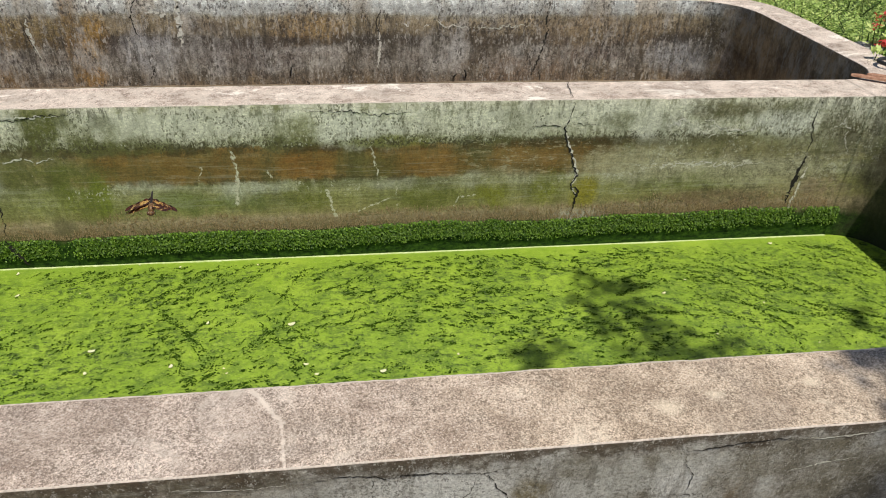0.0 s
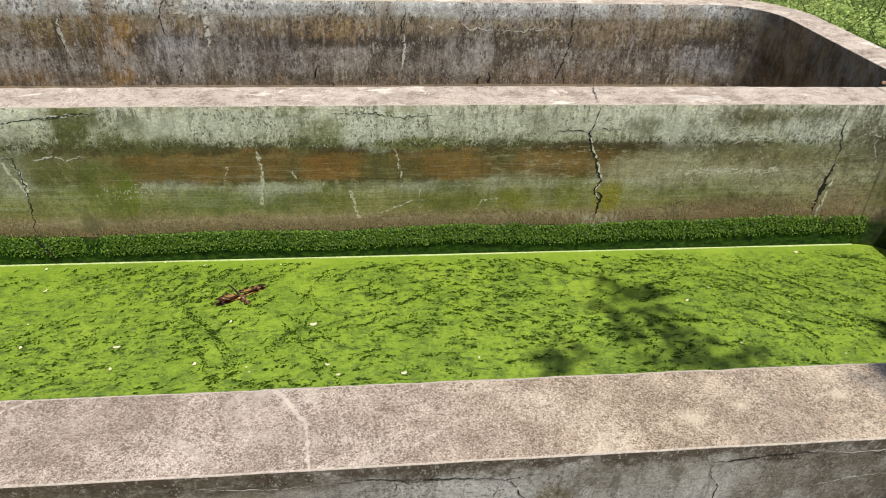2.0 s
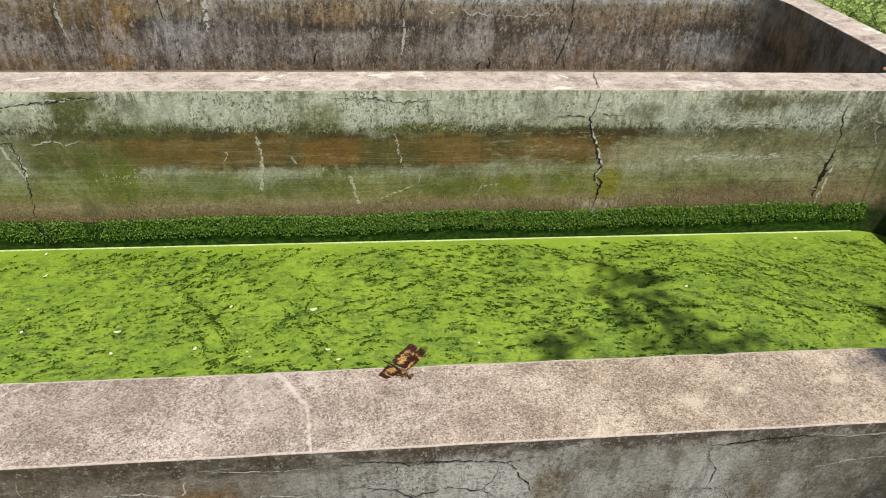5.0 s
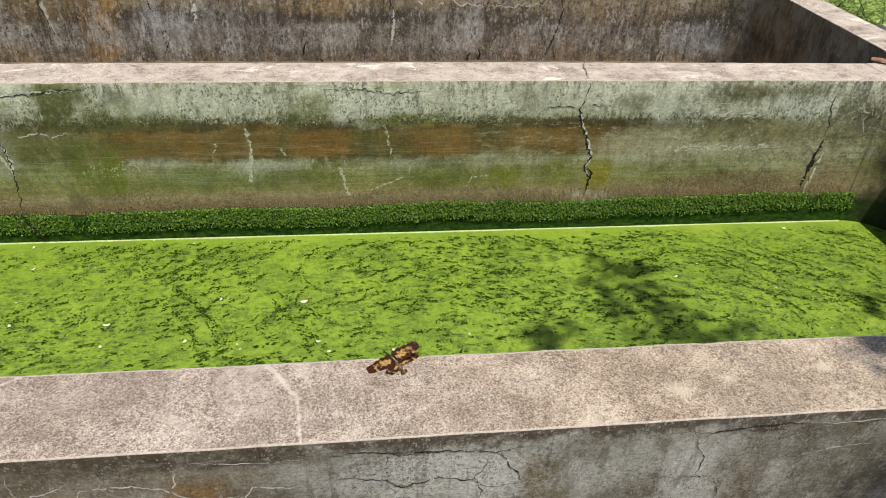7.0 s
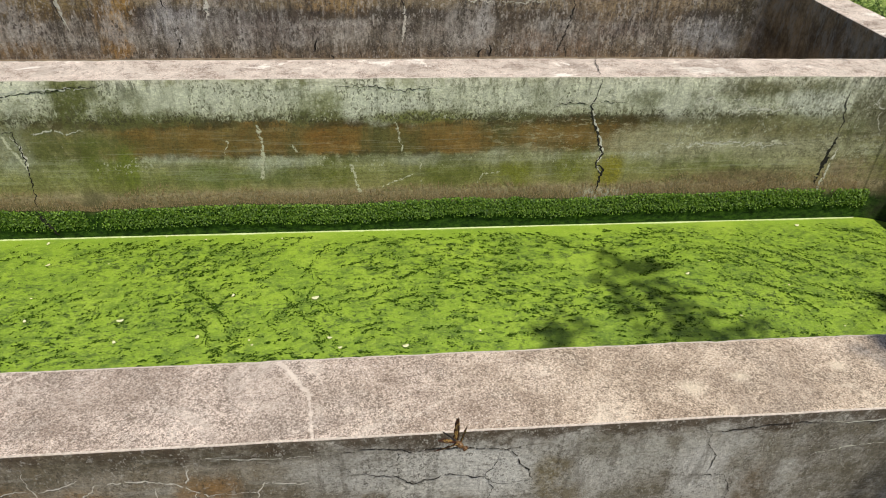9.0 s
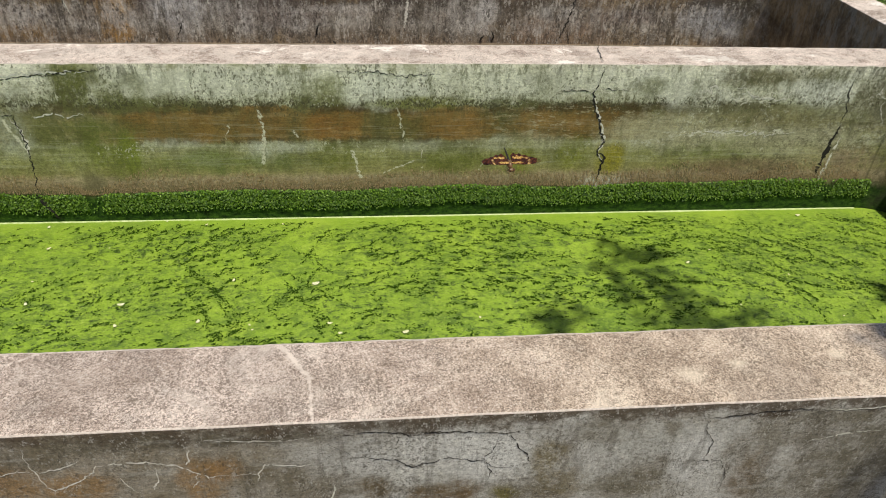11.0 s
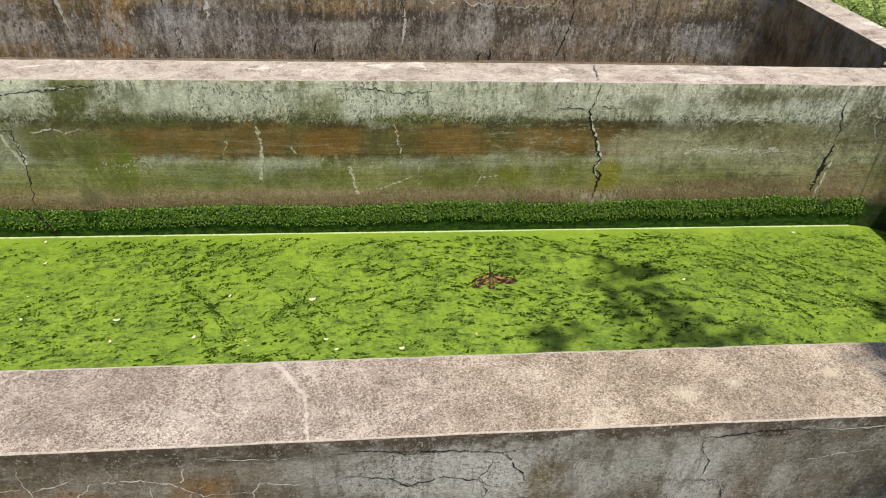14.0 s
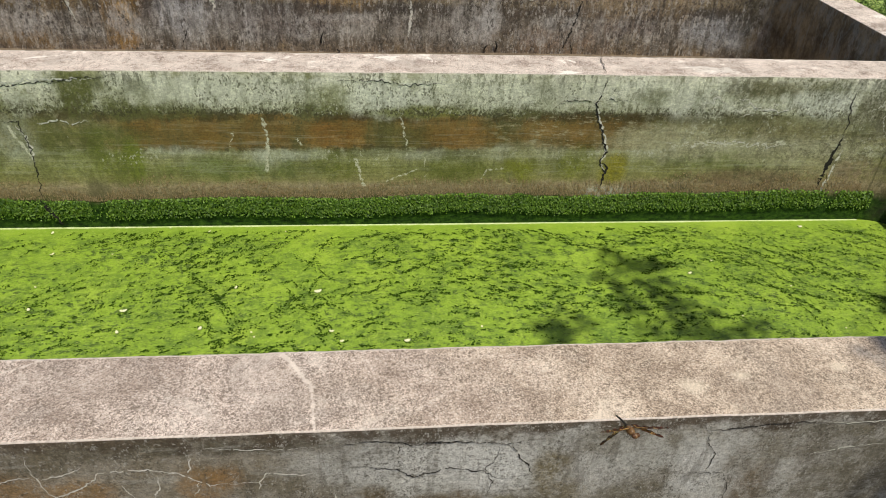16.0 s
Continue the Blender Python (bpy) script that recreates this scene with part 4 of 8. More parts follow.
# ---- ground, floor, water ----
def build_ground():
    n, verts, faces = 40, [], []
    xs = [math.copysign(abs(u) ** 3 * 300, u) for u in np.linspace(-1, 1, n + 1)]
    for y in xs:
        for x in xs:
            verts.append((x, y + 2, GROUND + 0.02 * noise.noise((x, y, 0)) - (0.9 if -5.2 < x < 3.0 and 0.1 < y + 2 < 4.3 else 0)))
    for j in range(n):
        for i in range(n):
            a = j * (n + 1) + i
            faces.append((a, a + 1, a + n + 2, a + n + 1))
    tagged(mesh_object("ground", verts, faces, SOIL, smooth=True), "bare brown earth around the concrete tanks", "ground", kind="structure")


build_ground()

XB = X_END - R_IN
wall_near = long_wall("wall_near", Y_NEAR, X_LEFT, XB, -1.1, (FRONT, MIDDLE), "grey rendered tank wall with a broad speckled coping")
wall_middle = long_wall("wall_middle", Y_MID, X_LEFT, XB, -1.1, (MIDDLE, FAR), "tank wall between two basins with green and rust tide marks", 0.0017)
wall_far = long_wall("wall_far", Y_FAR, X_LEFT, X_END - R_FAR, -1.1, (FAR, FAR), "far tank wall streaked with dark mildew and rust")
XO = X_END + THICK - 0.01
end_outline = [(XB, 0.0), (XO, 0.0)] + arc(XO - 0.6, Y_FAR + THICK - 0.6, 0.6, 0, 90, 14) + [(X_END - R_FAR, Y_FAR + THICK), (X_END - R_FAR, Y_FAR)]
end_outline = end_outline[:-1] + arc(X_END - R_FAR, Y_FAR - R_FAR, R_FAR, 90, 0, 14)
end_outline += arc(XB, Y_MID + THICK + R_IN, R_IN, 0, -90) + arc(XB, Y_MID - R_IN, R_IN, 90, 0) + arc(XB, Y_NEAR + THICK + R_IN, R_IN, 0, -90)
wall_end = plan_wall("wall_end", end_outline, -1.1, FAR, "end wall of the tanks with rounded inner corners, shaded inside")
wall_left = plan_wall("wall_left", [(X_LEFT - THICK, 0), (X_LEFT, 0), (X_LEFT, Y_FAR + THICK), (X_LEFT - THICK, Y_FAR + THICK)], -1.1, FAR, "plain end wall of the concrete tanks")

tagged(mesh_object("floor", [(X_LEFT, 2.2, -0.80), (X_END + 0.1, 2.2, -0.80), (X_END + 0.1, 4.2, -0.80), (X_LEFT, 4.2, -0.80)], [(0, 1, 2, 3)], SOIL),
       "dry silted floor of the empty basin", "floor", kind="structure")


def build_water():
    nx, ny, verts, faces = 150, 50, [], []
    for j in range(ny + 1):
        for i in range(nx + 1):
            x, y = X_LEFT + (X_END + 0.02 - X_LEFT) * i / nx, 0.2 + (Y_MID + 0.01 - 0.2) * j / ny
            verts.append((x, y, WATER + 0.0012 * noise.noise((x * 9, y * 9, 0))))
    for j in range(ny):
        for i in range(nx):
            a = j * (nx + 1) + i
            faces.append((a, a + 1, a + nx + 2, a + nx + 1))
    tagged(mesh_object("water", verts, faces, MAT, smooth=True), "still water covered by a lime green algae film", "water", kind="structure")


build_water()


# bright line of the meniscus, its reflected light given as a pale strip
def build_meniscus():
    verts, faces = [], []
    n = 700
    for i in range(n + 1):
        x = X_LEFT + (X_END - 0.25 - X_LEFT) * i / n
        w = 0.0055 + 0.005 * noise.noise((x * 3, 0, 5)) + 0.003 * noise.noise((x * 40, 0, 5))
        verts += [(x, Y_MID + 0.002, WATER + 0.004), (x, Y_MID - w, WATER + 0.0025), (x, Y_MID - w - 0.002, WATER - 0.001)]
    for i in range(n):
        a = 3 * i
        faces += [(a, a + 1, a + 4, a + 3), (a + 1, a + 2, a + 5, a + 4)]
    tagged(mesh_object("meniscus_line", verts, faces, MENISCUS, smooth=True), "thin pale strip for the bright meniscus where the film meets the wall", "scum", kind="stuff")


build_meniscus()


# ---- cracks, deposits, scratches on the walls ----
def ribbon(name, parent, points, width, material, place, seed, label="", jag=0.35, lift=0.0025):
    """A ragged, broken strip along a few corner points; place(u, v, lift) sets it on its surface."""
    rnd = random.Random(seed)
    line = []
    for (u0, v0), (u1, v1) in zip(points, points[1:]):
        n = max(2, int(math.hypot(u1 - u0, v1 - v0) / 0.006))
        for i in range(n):
            f = i / n
            u, v = u0 + (u1 - u0) * f, v0 + (v1 - v0) * f
            k = (0.008 + 0.012 * jag) * (0.45 if parent is wall_near else 1.0)
            line.append((u + k * noise.noise((u * 45, v * 45, seed)) + rnd.uniform(-1, 1) * 0.0022, v + k * noise.noise((u * 45, v * 45, seed + 50.0)) + rnd.uniform(-1, 1) * 0.0018))
    line.append(points[-1])
    verts, faces = [], []
    for i, (u, v) in enumerate(line):
        a, b = line[max(0, i - 1)], line[min(len(line) - 1, i + 1)]
        t = Vector((b[0] - a[0], b[1] - a[1]))
        t = t.normalized() if t.length > 1e-6 else Vector((1, 0))
        taper = min(1.0, 0.2 + 3.0 * min(i, len(line) - 1 - i) / len(line))
        w = 0.5 * width * taper * max(0.15, 0.7 + 0.55 * noise.noise((u * 22, v * 22, seed + 9.0)) + rnd.uniform(-0.3, 0.3))
        w0, w1 = w * rnd.uniform(0.6, 1.4), w * rnd.uniform(0.6, 1.4)
        for s in (-w0, w1):
            verts.append(place(u - t.y * s, v + t.x * s, lift * 0.4))
    for i in range(len(line) - 1):
        if rnd.random() > 0.02 + 0.10 * jag:
            faces.append((2 * i, 2 * i + 2, 2 * i + 3, 2 * i + 1))
    return mesh_object(name, verts, faces, material, parent=parent, label=label)


def on_face(y):
    return lambda u, v, up: (u, y - 0.0006 - up, v)


def on_top(u, v, up):
    return (u, v, 0.0035 + up * 0.4)


MAIN = [(0.975, -0.003), (0.971, -0.047), (0.955, -0.112), (0.938, -0.153), (0.955, -0.212), (0.98, -0.263), (1.01, -0.342), (1.033, -0.405), (1.007, -0.469), (1.042, -0.525), (1.038, -0.602), (1.025, -0.679)]
ribbon("chipped_edge", wall_middle, [(u + 0.005, v) for u, v in MAIN[2:10]], 0.014, CHIP, on_face(Y_MID), 3, "pale broken plaster edge", 0.5, 0.001)
ribbon("crack", wall_middle, MAIN, 0.0105, CRACK, on_face(Y_MID), 4, "wide dark crack")
ribbon("crack", wall_middle, [(1.007, -0.469), (1.05, -0.49), (1.055, -0.54), (1.03, -0.60)], 0.012, CRACK, on_face(Y_MID), 41)
ribbon("crack", wall_middle, [(0.937, -0.15), (0.894, -0.133), (0.807, -0.136), (0.76, -0.145)], 0.0050, CRACK, on_face(Y_MID), 5)
ribbon("crack", wall_middle, [(0.965, -0.12), (1.06, -0.135), (1.12, -0.13)], 0.003, CRACK, on_face(Y_MID), 6)
ribbon("crack", wall_middle, [(0.976, 2.106), (0.965, 2.16), (0.986, 2.233), (0.985, 2.28), (1.005, 2.345)], 0.006, CRACK, on_top, 7)
ribbon("crack", wall_middle, [(2.269, -0.026), (2.25, -0.127), (2.278, -0.268), (2.275, -0.349)], 0.006, CRACK, on_face(Y_MID), 8)
ribbon("crack", wall_middle, [(2.278, -0.33), (2.258, -0.424), (2.248, -0.519), (2.235, -0.635)], 0.027, CRACK, on_face(Y_MID), 9, "wide dark crack")
ribbon("chipped_edge", wall_middle, [(2.30, -0.40), (2.285, -0.52), (2.27, -0.64), (2.30, -0.70)], 0.018, CHIP, on_face(Y_MID), 10, "", 0.5, 0.001)
ribbon("chipped_edge", wall_middle, [(-1.765, -0.27), (-1.735, -0.33), (-1.727, -0.40), (-1.733, -0.47)], 0.013, CHIP, on_face(Y_MID), 42, "", 0.9, 0.001)
ribbon("crack", wall_middle, [(-1.86, -0.25), (-1.75, -0.254), (-1.734, -0.343), (-1.731, -0.46), (-1.746, -0.618), (-1.734, -0.71)], 0.0062, CRACK, on_face(Y_MID), 11)
ribbon("crack", wall_middle, [(-1.755, -0.66), (-1.734, -0.71), (-1.68, -0.805)], 0.020, CRACK, on_face(Y_MID - 0.012), 43)
# web of lime on the right end of the wall
for k, (w, line) in enumerate(((0.009, [(1.66, -0.19), (1.718, -0.145), (1.759, -0.17), (1.847, -0.179), (1.901, -0.188), (1.941, -0.153), (2.003, -0.136)]),
                               (0.007, [(1.718, -0.145), (1.70, -0.12), (1.66, -0.115)]), (0.007, [(1.759, -0.17), (1.74, -0.20), (1.70, -0.215)]), (0.007, [(1.847, -0.179), (1.86, -0.145), (1.90, -0.13)]),
                               (0.008, [(1.469, -0.153), (1.515, -0.136), (1.541, -0.111), (1.603, -0.153)]), (0.008, [(1.422, -0.372), (1.557, -0.36), (1.658, -0.35), (1.729, -0.355), (1.875, -0.375), (2.041, -0.37)]),
                               (0.006, [(2.356, -0.197), (2.408, -0.153), (2.463, -0.179), (2.463, -0.241), (2.50, -0.314)]), (0.006, [(2.408, -0.153), (2.43, -0.12), (2.47, -0.11)]))):
    ribbon("lime_streak", wall_middle, line, w, CHIP, on_face(Y_MID), 70 + k, "", 1.6)
ribbon("lime_streak", wall_middle, [(-0.011, -0.06), (-0.015, -0.153), (-0.003, -0.215)], 0.004, LIME, on_face(Y_MID), 81, "", 1.2)
ribbon("lime_streak", wall_middle, [(-1.90, -0.085), (-1.734, -0.065), (-1.65, -0.055), (-1.554, -0.05), (-1.479, -0.047), (-1.376, -0.046)], 0.011, LIME, on_face(Y_MID), 19, "", 0.5)
ribbon("crack", wall_middle, [(-1.92, -0.10), (-1.736, -0.076), (-1.638, -0.064), (-1.529, -0.060), (-1.47, -0.041), (-1.388, -0.037), (-1.29, -0.028)], 0.006, CRACK, on_face(Y_MID), 20)
ribbon("lime_streak", wall_middle, [(-1.674, -0.259), (-1.58, -0.246), (-1.511, -0.255), (-1.44, -0.25)], 0.009, LIME, on_face(Y_MID), 21, "", 0.5)
ribbon("crack", wall_middle, [(-0.313, -0.035), (-0.211, -0.046), (-0.107, -0.039), (-0.003, -0.065), (0.117, -0.057), (0.217, -0.054)], 0.005, CRACK, on_face(Y_MID), 22)
ribbon("crack", wall_far, [(1.393, -0.003), (1.373, -0.083), (1.368, -0.185), (1.388, -0.214), (1.361, -0.352), (1.322, -0.481), (1.256, -0.612)], 0.013, CRACK, on_face(Y_FAR), 30)
ribbon("crack", wall_far, [(1.342, -0.503), (1.376, -0.614)], 0.008, CRACK, on_face(Y_FAR), 36)
ribbon("lime_streak", wall_far, [(0.134, -0.203), (0.144, -0.304), (0.139, -0.386), (0.129, -0.491)], 0.024, CHIP, on_face(Y_FAR), 31)
ribbon("crack", wall_far, [(0.145, -0.026), (0.152, -0.084), (0.123, -0.135), (0.133, -0.223), (0.144, -0.324)], 0.009, CRACK, on_face(Y_FAR), 32)
ribbon("lime_streak", wall_far, [(0.552, -0.147), (0.599, -0.184), (0.649, -0.204), (0.669, -0.180), (0.732, -0.196), (0.815, -0.192)], 0.014, CHIP, on_face(Y_FAR), 33, "", 0.8)
ribbon("lime_streak", wall_far, [(0.815, -0.192), (0.899, -0.196), (1.004, -0.205), (1.087, -0.188), (1.300, -0.193)], 0.009, LIME, on_face(Y_FAR), 37, "", 1.2)
ribbon("lime_streak", wall_far, [(0.471, -0.191), (0.504, -0.175)], 0.014, CHIP, on_face(Y_FAR), 38, "", 0.8)
ribbon("lime_streak", wall_far, [(0.316, -0.183), (0.357, -0.187)], 0.012, CHIP, on_face(Y_FAR), 39, "", 0.8)
ribbon("lime_streak", wall_far, [(-1.227, 0.026), (-1.232, -0.048), (-1.235, -0.181), (-1.237, -0.337)], 0.040, CHIP, on_face(Y_FAR), 34, "", 0.6, 0.001)
ribbon("lime_streak", wall_far, [(-1.450, -0.093), (-1.376, -0.093), (-1.295, -0.116)], 0.020, CHIP, on_face(Y_FAR), 44, "", 1.0, 0.001)
ribbon("lime_streak", wall_far, [(-2.222, -0.142), (-2.224, -0.255), (-2.208, -0.332), (-2.180, -0.410)], 0.022, LIME, on_face(Y_FAR), 45, "", 1.0, 0.001)
ribbon("crack", wall_far, [(-1.486, 0.007), (-1.523, -0.056), (-1.544, -0.123), (-1.529, -0.219), (-1.511, -0.261)], 0.014, CRACK, on_face(Y_FAR), 46)
ribbon("crack", wall_far, [(-1.437, -0.456), (-1.474, -0.538), (-1.495, -0.587)], 0.010, CRACK, on_face(Y_FAR), 47)
ribbon("crack", wall_far, [(-2.249, -0.160), (-2.236, -0.274), (-2.196, -0.371)], 0.010, CRACK, on_face(Y_FAR), 48)
ribbon("lime_streak", wall_far, [(2.606, -0.124), (2.599, -0.187), (2.513, -0.208)], 0.009, LIME, on_face(Y_FAR), 35, "", 0.8)
ribbon("lime_streak", wall_far, [(2.599, -0.187), (2.678, -0.191), (2.756, -0.174)], 0.008, LIME, on_face(Y_FAR), 49, "", 0.8)
# front face
F = on_face(Y_NEAR)
for k, (w, line) in enumerate(((0.0050, [(-0.874, -0.05), (-0.868, -0.109), (-0.857, -0.154), (-0.842, -0.184), (-0.80, -0.165), (-0.763, -0.14), (-0.735, -0.104), (-0.694, -0.101), (-0.634, -0.104), (-0.569, -0.117), (-0.533, -0.148), (-0.511, -0.164), (-0.464, -0.16), (-0.401, -0.16)]),
                               (0.0050, [(-0.541, -0.065), (-0.545, -0.103), (-0.553, -0.122)]), (0.0035, [(-0.615, -0.125), (-0.618, -0.164), (-0.633, -0.197)]), (0.0045, [(-0.533, -0.151), (-0.537, -0.188), (-0.549, -0.199)]),
                               (0.0045, [(-0.404, -0.194), (-0.402, -0.16), (-0.387, -0.132), (-0.356, -0.135), (-0.31, -0.139), (-0.277, -0.136)]), (0.0030, [(-0.509, -0.04), (-0.449, -0.046), (-0.389, -0.053), (-0.334, -0.053), (-0.272, -0.049)]),
                               (0.0035, [(-0.86, -0.12), (-0.80, -0.105), (-0.765, -0.085)]), (0.0030, [(-0.95, -0.13), (-0.90, -0.11), (-0.868, -0.12)]), (0.0030, [(-0.70, -0.15), (-0.68, -0.19), (-0.66, -0.21)]))):
    ribbon("lime_vein", wall_near, line, w, CHIP, F, 50 + 0.25 * k)
ribbon("crack", wall_near, [(-0.24, -0.052), (-0.157, -0.039), (-0.092, -0.044), (-0.061, -0.057), (0.046, -0.05), (0.156, -0.066), (0.205, -0.053)], 0.0035, CRACK, F, 55)
ribbon("crack", wall_near, [(-0.03, -0.049), (0.05, -0.051)], 0.0043, CRACK, F, 56)
ribbon("crack", wall_near, [(-0.248, -0.07), (-0.184, -0.122), (-0.097, -0.137), (-0.06, -0.165), (0.029, -0.139), (0.105, -0.158), (0.14, -0.186), (0.21, -0.179)], 0.0030, CRACK, F, 57)
ribbon("crack", wall_near, [(0.157, -0.07), (0.18, -0.105), (0.202, -0.133), (0.218, -0.171)], 0.0040, CRACK, F, 58)
ribbon("crack", wall_near, [(0.13, -0.071), (0.13, -0.103), (0.108, -0.146), (0.125, -0.20), (0.115, -0.25)], 0.0027, CRACK, F, 59)
ribbon("crack", wall_near, [(-0.092, -0.044), (-0.095, -0.12)], 0.0022, CRACK, F, 60)
ribbon("crack", wall_near, [(0.604, -0.035), (0.621, -0.048), (0.66, -0.047), (0.729, -0.036), (0.801, -0.033), (0.898, -0.035)], 0.0043, CRACK, F, 61)
ribbon("lime_vein", wall_near, [(0.898, -0.035), (0.98, -0.041), (1.058, -0.034), (1.2, -0.03)], 0.0045, LIME, F, 62)
ribbon("crack", wall_near, [(0.62, -0.052), (0.625, -0.09), (0.652, -0.13), (0.645, -0.194)], 0.0030, CRACK, F, 63)
ribbon("crack", wall_near, [(0.60, -0.195), (0.694, -0.205), (0.718, -0.266), (0.715, -0.33)], 0.0027, CRACK, F, 64)
ribbon("lime_vein", wall_near, [(0.892, -0.148), (0.936, -0.139), (0.995, -0.123), (1.077, -0.12)], 0.0045, LIME, F, 65)
ribbon("lime_vein", wall_near, [(-0.23, -0.21), (-0.25, -0.28)], 0.0045, LIME, F, 66)


# dead roots out of the far wall
for x, z, h, s in ((-0.505, -0.52, 0.07, 1.0), (0.786, -0.55, 0.06, -1.0), (0.70, -0.56, 0.03, 1.0), (-0.38, -0.60, 0.025, -1.0)):
    part("root", tube([(x, Y_FAR + 0.005, z - h * 0.4), (x - 0.004 * s, Y_FAR - 0.012, z), (x + 0.008 * s, Y_FAR - 0.02, z + h * 0.5), (x + 0.016 * s, Y_FAR - 0.016, z + h * 0.75)], [0.006, 0.006, 0.005, 0.002], 6), CRACK, wall_far, "short dark dead root")


# ---- moss, dried algae, strands, petals ----
def moss_top(x):
    return -0.655 + 0.022 * noise.noise((x * 1.7, 0, 0)) + 0.012 * noise.noise((x * 9, 4, 0)) + 0.012 * x / 2.0


def build_moss():
    rnd = random.Random(5)
    verts, faces = [], []
    count = 0
    while count < 24000:
        x = rnd.uniform(-2.3, 2.58)
        v = rnd.random()
        z = moss_top(x) - 0.118 * v ** 0.9
        gap = (-1.535 < x + 0.05 * (z + 0.7) < -1.455) or (2.30 < x - 0.3 * (z + 0.7) < 2.365)
        if gap and rnd.random() < 0.93:
            continue
        if v > 0.72 and rnd.random() < 0.45 + 1.8 * (v - 0.72):
            continue
        size = rnd.uniform(0.0030, 0.0060)
        c = Vector((x, Y_MID - 0.002 - rnd.random() * 0.012, z))
        out = Vector((rnd.uniform(-0.7, 0.7), -1, rnd.uniform(0.2, 1.7))).normalized()
        side = out.cross(Vector((rnd.uniform(-1, 1), rnd.uniform(-0.3, 0.3), 1))).normalized()
        up = side.cross(out)
        b = len(verts)
        tip = c + up * size * 1.5 + out * size * 0.4
        for p in (c - up * size * 0.7, c + side * size * 0.8 + out * size * 0.2, tip, c - side * size * 0.8 + out * size * 0.2):
            verts.append(tuple(p))
        faces += [(b, b + 1, b + 2), (b, b + 2, b + 3)]
        count += 1
    tagged(mesh_object("moss", verts, faces, MOSS), "band of small bright green moss leaves above the waterline", "moss", kind="stuff")


def build_fuzz():
    rnd = random.Random(8)
    verts, faces = [], []
    for _ in range(5000):
        x = rnd.uniform(-2.3, 2.5)
        if -0.35 < noise.noise((x * 0.9, 2, 0)) or rnd.random() < 0.3:
            z = moss_top(x) + 0.10 * rnd.random() ** 1.6 * (0.8 + 0.8 * noise.noise((x * 3, 7, 0)))
            h, w, lean = rnd.uniform(0.008, 0.02), rnd.uniform(0.0012, 0.003), rnd.uniform(-0.006, 0.006)
            b = len(verts)
            verts += [(x - w, Y_MID - 0.0030, z), (x + w, Y_MID - 0.0030, z), (x + lean, Y_MID - 0.0018, z + h)]
            faces.append((b, b + 1, b + 2))
    tagged(mesh_object("dried_algae", verts, faces, FUZZ), "brown fringe of dried algae above the moss", "algae", kind="stuff")


def drift(x, y):
    """The way in which the wind has combed the film, as an angle."""
    left = 0.15 + 0.55 * min(1.0, max(0.0, (0.2 - x) / 0.8)) * min(1.0, max(-0.4, (y - 1.45) * 3)) + 0.8 * noise.noise((x * 0.9, y * 1.1, 8.0))
    right = -0.60 - 0.3 * (y - 1.5) + 0.3 * noise.noise((x * 1.2, y * 1.5, 4.0))
    k = min(1.0, max(0.0, (x - 1.1) / 0.7))
    return left * (1 - k) + right * k


